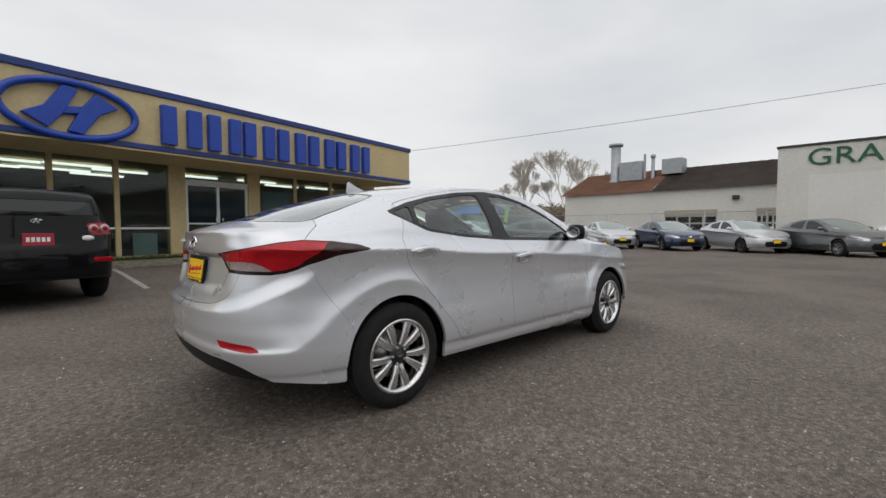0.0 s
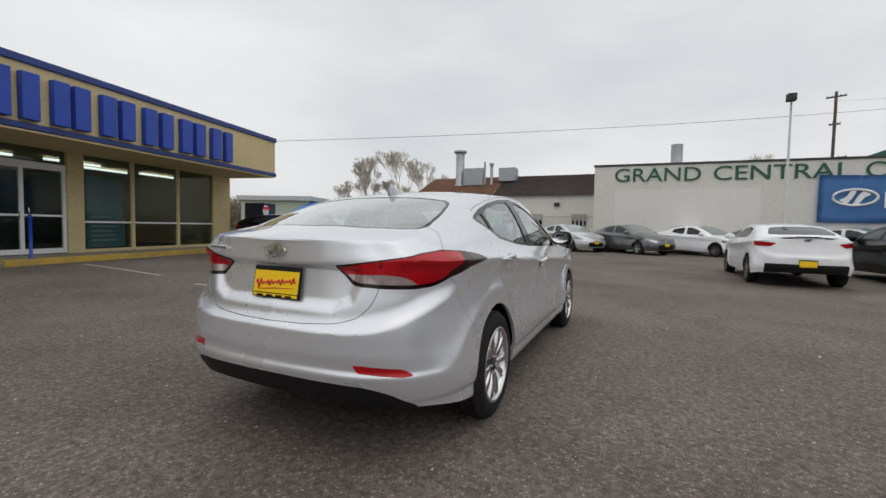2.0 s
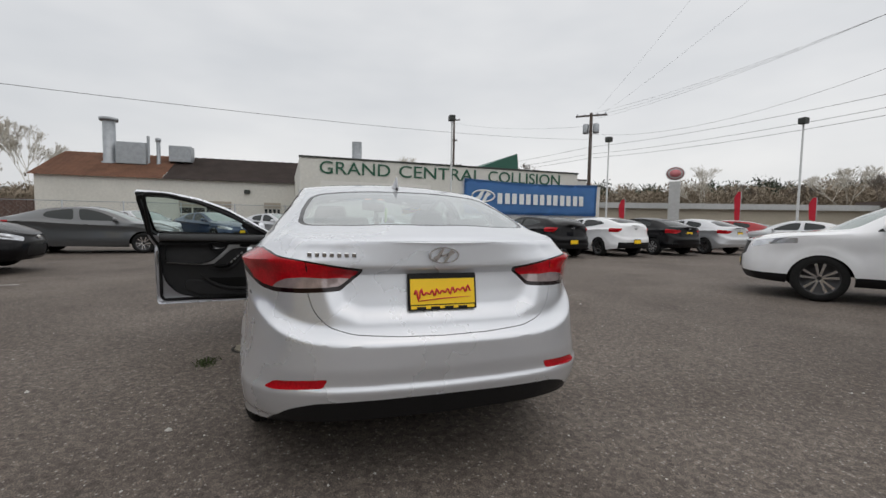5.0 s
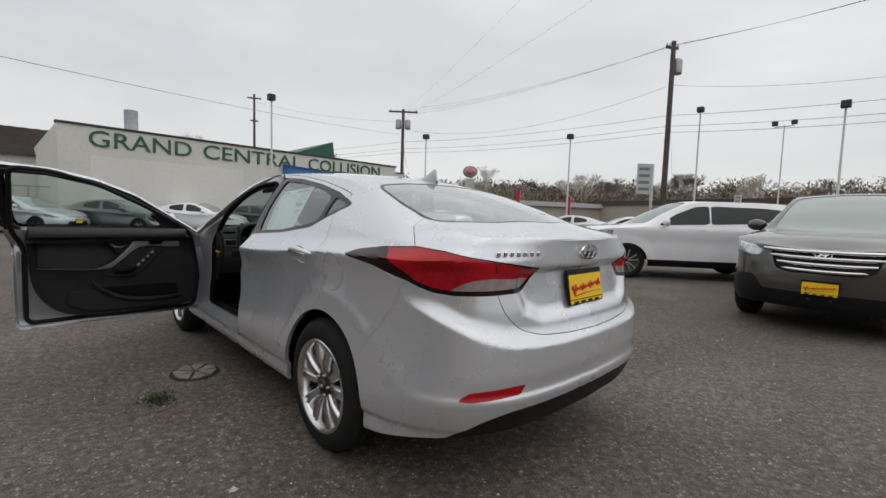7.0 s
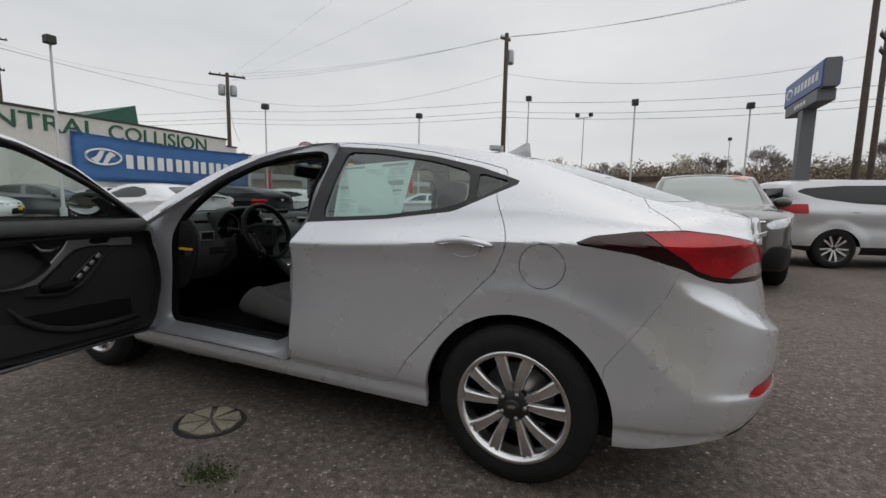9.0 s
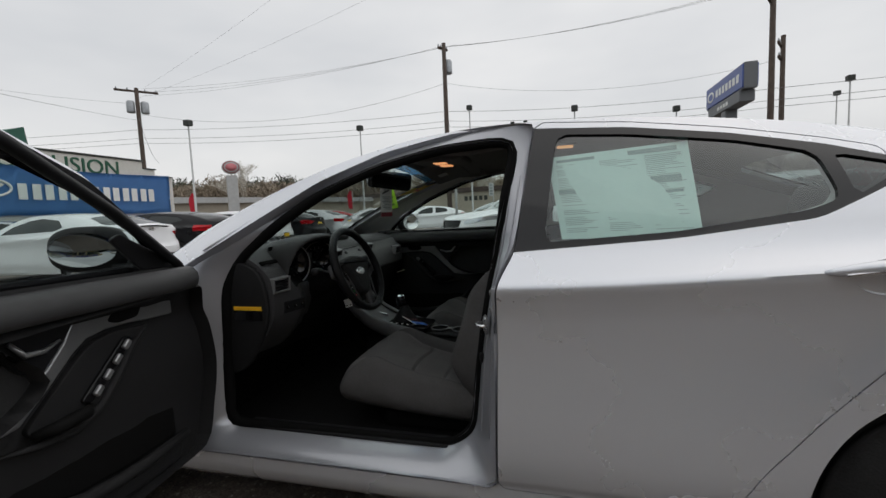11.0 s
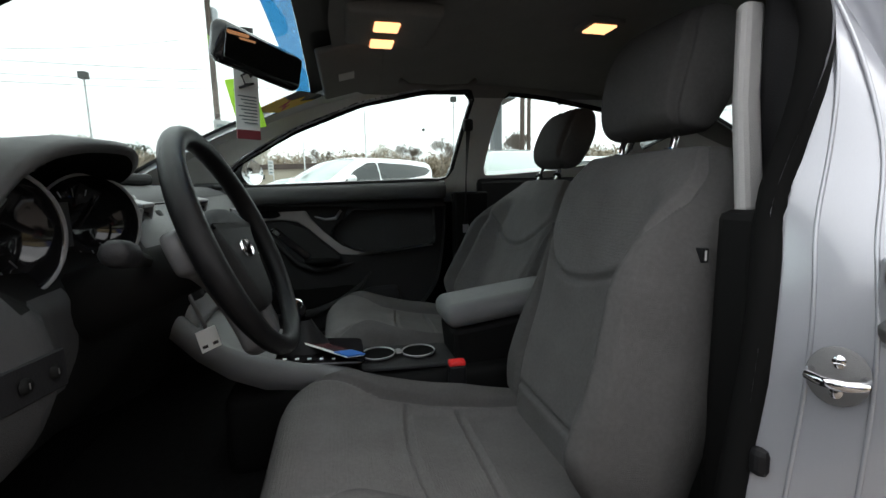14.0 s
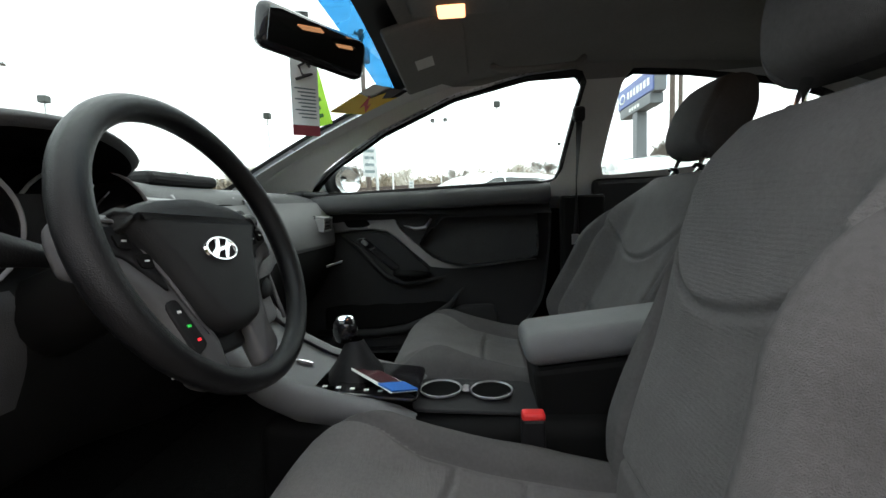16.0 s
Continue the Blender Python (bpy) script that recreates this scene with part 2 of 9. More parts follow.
def tube_points(bm, pts, radius, n=8, caps=True, flat=1.0):
    """A tube along points, radius a number or a list, added to bm."""
    rad = radius if isinstance(radius, (list, tuple)) else [radius] * len(pts)
    pts = [Vector(p) for p in pts]
    rings = []
    up = Vector((0, 0, 1))
    for i, p in enumerate(pts):
        d = (pts[min(i + 1, len(pts) - 1)] - pts[max(i - 1, 0)]).normalized()
        a = d.cross(up)
        if a.length < 1e-3:
            a = d.cross(Vector((1, 0, 0)))
        a.normalize()
        b = a.cross(d).normalized()
        rings.append([bm.verts.new(p + (a * math.cos(2 * math.pi * k / n) + b * flat * math.sin(2 * math.pi * k / n)) * rad[i]) for k in range(n)])
    for r0, r1 in zip(rings, rings[1:]):
        for k in range(n):
            bm.faces.new((r0[k], r0[(k + 1) % n], r1[(k + 1) % n], r1[k]))
    if caps:
        bm.faces.new(list(reversed(rings[0])))
        bm.faces.new(rings[-1])


def tube(name, pts, radius, mat, parent=None, label="", n=8, flat=1.0, m=None):
    bm = bmesh.new()
    tube_points(bm, pts, radius, n, True, flat)
    return part(name, bm, mat, parent, label, True, m)


def lathe(name, profile, mat, parent=None, label="", n=32, m=None, smooth=True):
    """Turns (radius, height) pairs round z."""
    bm = bmesh.new()
    rings = []
    for r, z in profile:
        if r < 1e-6:
            rings.append([bm.verts.new((0, 0, z))])
        else:
            rings.append([bm.verts.new((r * math.cos(2 * math.pi * k / n), r * math.sin(2 * math.pi * k / n), z)) for k in range(n)])
    for a, b in zip(rings, rings[1:]):
        for k in range(n):
            k2 = (k + 1) % n
            if len(a) == 1 and len(b) > 1:
                bm.faces.new((a[0], b[k2], b[k]))
            elif len(b) == 1 and len(a) > 1:
                bm.faces.new((a[k], a[k2], b[0]))
            elif len(a) > 1:
                bm.faces.new((a[k], a[k2], b[k2], b[k]))
    return part(name, bm, mat, parent, label, smooth, m)


def prism(name, outline, depth, mat, parent=None, label="", m=None, bevel=0.0, smooth=False):
    """An outline in the xy plane drawn out along z from 0 to depth."""
    bm = bmesh.new()
    lo = [bm.verts.new((x, y, 0)) for x, y in outline]
    f = bm.faces.new(lo)
    r = bmesh.ops.extrude_face_region(bm, geom=[f])
    bmesh.ops.translate(bm, vec=(0, 0, depth), verts=[v for v in r["geom"] if isinstance(v, bmesh.types.BMVert)])
    bmesh.ops.recalc_face_normals(bm, faces=bm.faces)
    if bevel > 0:
        bmesh.ops.bevel(bm, geom=[e for e in bm.edges if e.calc_face_angle(0) > 0.6], offset=bevel, segments=2, affect="EDGES", profile=0.5)
    return part(name, bm, mat, parent, label, smooth, m)


def text_part(name, text, size, depth, mat, parent=None, label="", m=None, width=None, shear=0.0, squash=1.0):
    """Lettering in the built-in font as a mesh, lying in xy, centred, drawn out along z."""
    cu = bpy.data.curves.new(name, "FONT")
    cu.body, cu.size, cu.extrude, cu.align_x, cu.align_y = text, size, depth / 2, "CENTER", "CENTER"
    cu.shear = shear
    cu.resolution_u = 4
    tmp = bpy.data.objects.new(name + "_curve", cu)
    scene.collection.objects.link(tmp)
    dg = bpy.context.evaluated_depsgraph_get()
    me = bpy.data.meshes.new_from_object(tmp.evaluated_get(dg))
    bpy.data.objects.remove(tmp)
    bpy.data.curves.remove(cu)
    xs = [v.co.x for v in me.vertices]
    if width and xs:
        s = width / (max(xs) - min(xs))
        for v in me.vertices:
            v.co.x *= s
    for v in me.vertices:
        v.co.y *= squash
        v.co.z += depth / 2
    me.materials.clear()
    me.materials.append(mat)
    ob = new(name, me)
    if parent:
        ob.parent = parent
    if m is not None:
        ob.matrix_basis = m
    if label:
        tagged(ob, label)
    return ob


def spline(keys):
    """A smooth curve through (x, value) keys with no overshoot."""
    xs = np.array([k[0] for k in keys], float)
    ys = np.array([k[1] for k in keys], float)
    h = np.diff(xs)
    d = np.diff(ys) / h
    t = np.zeros(len(xs))
    for i in range(1, len(xs) - 1):
        if d[i - 1] * d[i] > 0:
            w1, w2 = 2 * h[i] + h[i - 1], h[i] + 2 * h[i - 1]
            t[i] = (w1 + w2) / (w1 / d[i - 1] + w2 / d[i])
    t[0], t[-1] = d[0], d[-1]

    def f(x):
        x = np.clip(np.asarray(x, float), xs[0], xs[-1])
        i = np.clip(np.searchsorted(xs, x) - 1, 0, len(xs) - 2)
        u = (x - xs[i]) / h[i]
        return (1 + 2 * u) * (1 - u) ** 2 * ys[i] + u * (1 - u) ** 2 * h[i] * t[i] + u * u * (3 - 2 * u) * ys[i + 1] + u * u * (u - 1) * h[i] * t[i + 1]
    return f


def smooth_step(a, b, x):
    u = np.clip((np.asarray(x, float) - a) / (b - a), 0, 1)
    return u * u * (3 - 2 * u)


def signed_polygon(poly, P, Q):
    """Signed distance of the points (P, Q) from a closed outline, negative inside."""
    poly = np.asarray(poly, float)
    d2 = np.full(P.shape, 1e9)
    inside = np.zeros(P.shape, bool)
    for (x0, y0), (x1, y1) in zip(poly, np.roll(poly, -1, 0)):
        ex, ey = x1 - x0, y1 - y0
        u = np.clip(((P - x0) * ex + (Q - y0) * ey) / (ex * ex + ey * ey + 1e-12), 0, 1)
        d2 = np.minimum(d2, (P - x0 - u * ex) ** 2 + (Q - y0 - u * ey) ** 2)
        cond = (y0 > Q) != (y1 > Q)
        xi = x0 + (Q - y0) * ex / (ey if abs(ey) > 1e-12 else 1e-12)
        inside ^= cond & (P < xi)
    d = np.sqrt(d2)
    return np.where(inside, -d, d)


def rounded(poly, r, n=5):
    """The outline with its corners rounded by about r."""
    out = []
    m = len(poly)
    for i in range(m):
        a, b, c = Vector(poly[i - 1]), Vector(poly[i]), Vector(poly[(i + 1) % m])
        da, dc = (a - b), (c - b)
        ra = min(r, da.length * 0.45)
        rc = min(r, dc.length * 0.45)
        p, q = b + da.normalized() * ra, b + dc.normalized() * rc
        for k in range(n + 1):
            u = k / n
            out.append(tuple(p * (1 - u) ** 2 + b * 2 * u * (1 - u) + q * u * u))
    return out


class Skin:
    """A polygon skin that can be cut along the zero line of any function of place."""

    def __init__(self, verts, faces):
        self.v = np.asarray(verts, float).reshape(-1, 3)
        self.f = faces

    def split(self, func):
        """The pieces where func is below and above zero."""
        val = func(self.v[:, 0], self.v[:, 1], self.v[:, 2])
        val = np.where(np.abs(val) < 1e-6, 1e-6, val)
        verts = [tuple(p) for p in self.v]
        cut = {}

        def crossing(i, j):
            k = (min(i, j), max(i, j))
            if k not in cut:
                u = val[k[0]] / (val[k[0]] - val[k[1]])
                cut[k] = len(verts)
                verts.append(tuple(self.v[k[0]] * (1 - u) + self.v[k[1]] * u))
            return cut[k]
        neg, pos = [], []
        for f in self.f:
            s = [val[i] < 0 for i in f]
            if all(s):
                neg.append(f)
            elif not any(s):
                pos.append(f)
            else:
                a, b = [], []
                for n_, i in enumerate(f):
                    j = f[(n_ + 1) % len(f)]
                    (a if s[n_] else b).append(i)
                    if s[n_] != s[(n_ + 1) % len(f)]:
                        c = crossing(i, j)
                        a.append(c)
                        b.append(c)
                if len(a) > 2:
                    neg.append(tuple(a))
                if len(b) > 2:
                    pos.append(tuple(b))
        return Skin(verts, neg).clean(), Skin(verts, pos).clean()

    def clean(self):
        used = sorted({i for f in self.f for i in f})
        new_index = {i: k for k, i in enumerate(used)}
        return Skin(self.v[used] if used else np.zeros((0, 3)), [tuple(new_index[i] for i in f) for f in self.f])

    def mirror(self):
        return Skin(self.v * np.array([1, -1, 1]), [tuple(reversed(f)) for f in self.f])

    def normals(self):
        n = np.zeros_like(self.v)
        for f in self.f:
            p = self.v[list(f)]
            c = np.cross(p[1] - p[0], p[-1] - p[0]) if len(f) == 3 else np.cross(p[2] - p[0], p[-1] - p[1])
            for i in f:
                n[i] += c
        return n / np.maximum(np.linalg.norm(n, axis=1, keepdims=True), 1e-9)

    def offset(self, d):
        return Skin(self.v + self.normals() * d, self.f)

    def rim(self):
        """Directed edges on the open border."""
        count = {}
        for f in self.f:
            for i, j in zip(f, f[1:] + f[:1]):
                count[(i, j)] = count.get((i, j), 0) + 1
        return [(i, j) for (i, j) in count if (j, i) not in count]

    def thick(self, d):
        """The skin with its borders turned inward by d."""
        n = self.normals()
        k = len(self.v)
        rim = self.rim()
        inner = self.v - n * d
        faces = list(self.f) + [(j, i, i + k, j + k) for i, j in rim]
        return Skin(np.vstack([self.v, inner]), faces).clean()

    def joined(self, other):
        k = len(self.v)
        return Skin(np.vstack([self.v, other.v]), list(self.f) + [tuple(i + k for i in f) for f in other.f])

    def welded(self):
        """The skin with coincident places made one."""
        key, index, verts = {}, [], []
        for p in self.v:
            k = tuple(np.round(p, 5) + 0.0)
            if k not in key:
                key[k] = len(verts)
                verts.append(p)
            index.append(key[k])
        faces = []
        for f in self.f:
            g = [index[i] for i in f]
            g = [a for n_, a in enumerate(g) if a != g[n_ - 1]]
            if len(g) > 2 and len(set(g)) == len(g):
                faces.append(tuple(g))
        return Skin(np.array(verts), faces)

    def link(self, name, mat, parent=None, label="", m=None, sharp=35):
        ob = link_mesh(name, self.v, self.f, mat, parent, label, True, m)
        ob.data.set_sharp_from_angle(angle=radians(sharp))
        return ob
# ---- car bodies ----
# A body is a half shell on a grid: round the plan from the middle of the tail to the middle of the nose, and from the sill up to the centre line.
SEDAN = dict(
    plan=[(-0.955, 0), (-0.945, 0.25), (-0.92, 0.45), (-0.87, 0.60), (-0.79, 0.715), (-0.66, 0.80), (-0.50, 0.848), (-0.35, 0.868), (0, 0.876), (0.5, 0.872), (1.2, 0.868), (2.0, 0.868),
          (2.6, 0.874), (2.95, 0.862), (3.25, 0.80), (3.44, 0.68), (3.54, 0.45), (3.59, 0.2), (3.60, 0)],
    rear=[(0.18, 0.14), (0.28, 0.075), (0.36, 0.035), (0.42, 0.012), (0.452, 0.003), (0.462, 0.006), (0.474, 0.013), (0.55, 0.003), (0.62, 0.003), (0.66, 0.005), (0.72, 0.013), (0.77, 0.020), (0.85, 0.034), (0.95, 0.045), (1.10, 0.052)],
    nose=[(0.18, 0.12), (0.30, 0.03), (0.42, 0.0), (0.55, 0.01), (0.66, 0.06), (0.75, 0.10), (0.9, 0.2)],
    side=[(0.16, -0.10), (0.20, -0.050), (0.235, -0.018), (0.27, -0.008), (0.295, -0.009), (0.315, -0.009), (0.34, 0.003), (0.40, 0.008), (0.48, 0.003), (0.60, -0.011), (0.72, -0.020), (0.80, -0.018), (0.86, -0.008), (0.898, 0.001), (0.906, -0.001), (0.918, -0.011), (0.932, -0.024), (1.0, -0.075), (1.10, -0.112), (1.2, -0.15)],
    shoulder=[(-0.9, 0.972), (-0.2, 0.965), (0.1, 0.954), (0.53, 0.922), (0.80, 0.904), (1.25, 0.886), (1.84, 0.848), (2.3, 0.815), (3.0, 0.76), (3.6, 0.70)],
    crest=[(0.46, 0.40), (0.38, 0.53), (0.30, 0.63), (0.20, 0.715), (0.09, 0.763), (-0.02, 0.775), (-0.14, 0.760), (-0.26, 0.720), (-0.37, 0.660), (-0.47, 0.583), (-0.54, 0.520), (-0.60, 0.477), (-0.66, 0.460), (-0.95, 0.458)],
    ledge=[(-1.76, 0.641), (-1.47, 0.641), (-1.17, 0.652), (-0.95, 0.688), (-0.78, 0.735), (-0.605, 0.79), (-0.50, 0.87), (-0.3, 0.95)],
    bottom=[(-0.95, 0.32), (-0.7, 0.29), (-0.4, 0.25), (0.4, 0.235), (1.1, 0.225), (2.2, 0.20), (3.0, 0.20), (3.6, 0.22)],
    belt=[(-0.90, 1.045), (-0.6, 1.03), (-0.3, 1.045), (0.0, 1.075), (0.3, 1.055), (1.04, 0.995), (2.0, 0.955), (2.3, 0.93), (2.7, 0.90), (3.0, 0.85), (3.3, 0.775), (3.5, 0.70), (3.6, 0.66)],
    rail=[(-0.90, 0.60, 1.055), (-0.65, 0.63, 1.085), (-0.45, 0.605, 1.125), (-0.2, 0.585, 1.205), (0.1, 0.565, 1.295), (0.36, 0.575, 1.34), (0.66, 0.585, 1.372), (1.03, 0.592, 1.388), (1.3, 0.60, 1.375), (1.6, 0.622, 1.318),
          (1.92, 0.66, 1.208), (2.2, 0.70, 1.080), (2.42, 0.725, 0.968), (2.6, 0.68, 0.95), (2.9, 0.58, 0.915), (3.2, 0.52, 0.835), (3.5, 0.40, 0.72), (3.6, 0.3, 0.67)],
    centre=[(-0.88, -0.88), (-0.80, -0.868), (-0.66, -0.82), (-0.45, -0.68), (-0.2, -0.33), (0.1, 0.06), (0.3, 0.29), (1.2, 1.2), (1.45, 1.50), (1.92, 2.04), (2.2, 2.37), (2.42, 2.66), (2.6, 2.76), (2.8, 2.92), (3.2, 3.27), (3.45, 3.46), (3.6, 3.545)],
    top=[(-0.88, 1.05), (-0.82, 1.078), (-0.68, 1.118), (-0.3, 1.235), (0.06, 1.325), (0.3, 1.37), (0.6, 1.405), (0.9, 1.427), (1.2, 1.432), (1.5, 1.405), (1.8, 1.325), (2.1, 1.212), (2.4, 1.083), (2.64, 0.985), (2.74, 0.97), (3.0, 0.92), (3.3, 0.82), (3.5, 0.725), (3.56, 0.675)],
    wheels=(0.0, 2.70), arch=0.365, flare=0.016, recess=0.030)


def half_shell(s, nt=170, low=34, side=12, roof=16):
    """The left half of a body as a Skin, from its keyed lines."""
    plan = np.array(s["plan"])
    dist = np.concatenate([[0], np.cumsum(np.hypot(*np.diff(plan, axis=0).T))])
    fx, fy = spline(list(zip(dist, plan[:, 0]))), spline(list(zip(dist, plan[:, 1])))
    u = np.linspace(0, 1, nt)
    u = u + 0.035 * np.sin(2 * np.pi * u) * -1
    X0, Y0 = fx(u * dist[-1]), fy(u * dist[-1])
    Y0[0] = Y0[-1] = 0.0
    xr, xf = plan[0, 0], plan[-1, 0]
    half = plan[:, 1].max()
    rear_w = 1 - smooth_step(xr + 0.02, xr + 0.75, X0)
    nose_w = smooth_step(xf - 0.75, xf - 0.03, X0)
    side_w = smooth_step(0.15, 0.93, Y0 / half)
    rear, nose, sd = spline(s["rear"]), spline(s["nose"]), spline(s["side"])
    zb, z0 = spline(s["belt"])(X0), spline(s["bottom"])(X0)

    tx, ty = np.gradient(X0), np.gradient(Y0)
    ln = np.hypot(tx, ty)
    out_x, out_y = -ty / ln, tx / ln
    round_tail = np.where(X0 < 0, X0 - np.maximum(0.80 - Y0, 0), X0)
    zs = np.minimum(spline(s["shoulder"])(X0), zb - 0.05) if "shoulder" in s else None

    def lower(z):
        x = X0 + rear_w * rear(z) - nose_w * nose(z)
        zz = z
        if zs is not None:
            zz = np.where(z < 0.6, z, np.where(z < zs, 0.6 + (z - 0.6) * 0.302 / (zs - 0.6), 0.902 + (z - zs) * (zb - 0.902) / (zb - zs)))
        y = np.maximum(Y0 + side_w * sd(zz), 0)
        if "crest" in s:
            # the haunch: a sharp line over the rear wheel that runs down into the bumper, with a hollow above it
            d = signed_polygon(s["crest"] + [(-0.95, -0.5), (0.46, -0.5)], X0, z)
            soft = np.sqrt(d * d + 0.012 ** 2)
            over, under = (soft + d) / 2, (soft - d) / 2
            push = (0.034 * np.exp(-over / 0.080) - 0.019 * np.exp(-over / 0.22) - 0.012 * (1 - np.exp(-under / 0.07))) * (1 - smooth_step(0.08, 0.48, X0)) * smooth_step(-0.88, -0.62, X0)
            # the shelf under the tail lamps, which drops towards the middle of the tail
            dz = z - spline(s["ledge"])(round_tail)
            behind = 1 - smooth_step(-1.1, -0.85, round_tail)
            push = push - 0.038 * (1 - (1 - np.clip(dz / 0.075, 0, 1)) ** 2) * (1 - smooth_step(-0.78, -0.46, round_tail)) * (1 - 0.85 * smooth_step(0.92, 1.01, z) * (1 - behind))
            x, y = x + push * out_x, np.maximum(y + push * out_y, 0)
        for wx in s["wheels"][1:] if "crest" in s else s["wheels"]:
            r = np.hypot(X0 - wx, z - 0.316)
            y = y + s["flare"] * (1 - smooth_step(s["arch"] + 0.07, s["arch"] + 0.17, r)) * smooth_step(0.2, 0.35, z) * side_w
        if s.get("recess"):
            d = signed_polygon([(0.50, 1.2), (0.50, 0.86), (0.46, 0.76), (0.36, 0.715), (-0.36, 0.715), (-0.46, 0.76), (-0.50, 0.86), (-0.50, 1.2)], y, z)
            x = x + s["recess"] * smooth_step(0.0, 0.07, -d) * (1 - smooth_step(0.915, 0.95, z)) * (X0 < 0)
        return x, y
    rows = []
    for v in np.linspace(0, 1, low):
        z = z0 + (zb - z0) * v
        x, y = lower(z)
        rows.append(np.stack([x, y, z], 1))
    B = rows[-1]
    keys = s["rail"]
    yr, zr = spline([(k[0], k[1]) for k in keys]), spline([(k[0], k[2]) for k in keys])
    lim = np.minimum(yr(B[:, 0]), B[:, 1] * 0.9)
    R = np.stack([B[:, 0], lim, zr(B[:, 0])], 1)
    xc = spline(s["centre"])(B[:, 0])
    zc = spline(s["top"])(xc)
    zr_ok = np.minimum(R[:, 2], zc)
    R[:, 2] = zr_ok
    C = np.stack([xc, 0 * xc, zc], 1)
    tall = smooth_step(0.05, 0.3, R[:, 2] - B[:, 2])
    for v in np.linspace(0, 1, side)[1:]:
        p = B + (R - B) * v
        p[:, 1] += 0.022 * np.sin(np.pi * v) * tall
        p[:, 2] += 0.010 * np.sin(np.pi * v) * (1 - tall)
        rows.append(p)
    for v in np.linspace(0, 1, roof)[1:]:
        q = 1 - (1 - v) ** 2
        p = np.stack([R[:, 0] + (C[:, 0] - R[:, 0]) * q, R[:, 1] * (1 - v), R[:, 2] + (C[:, 2] - R[:, 2]) * q], 1)
        rows.append(p)
    G = np.stack(rows, 0)
    nk = len(rows)
    faces = []
    for k in range(nk - 1):
        for i in range(nt - 1):
            faces.append((k * nt + i, (k + 1) * nt + i, (k + 1) * nt + i + 1, k * nt + i + 1))
    sk = Skin(G.reshape(-1, 3), faces)
    if sk.normals()[nt * (low // 2) + nt // 2][1] < 0:
        sk.f = [tuple(reversed(f)) for f in sk.f]
    return sk


def poly_xz(poly, grow=0.0, y_min=0.3):
    """A cutting function for an outline seen from the side, on the flank only."""
    def f(x, y, z):
        return np.where(np.abs(y) > y_min, signed_polygon(poly, x, z) - grow, 1.0)
    return f


def arches(s, grow=0.0):
    def f(x, y, z):
        d = np.full(x.shape, 9.0)
        for wx in s["wheels"]:
            d = np.minimum(d, np.where((np.abs(y) > 0.45), np.hypot(x - wx, np.maximum(z - 0.316, -0.02)) - s["arch"], 9.0))
        return d - grow
    return f


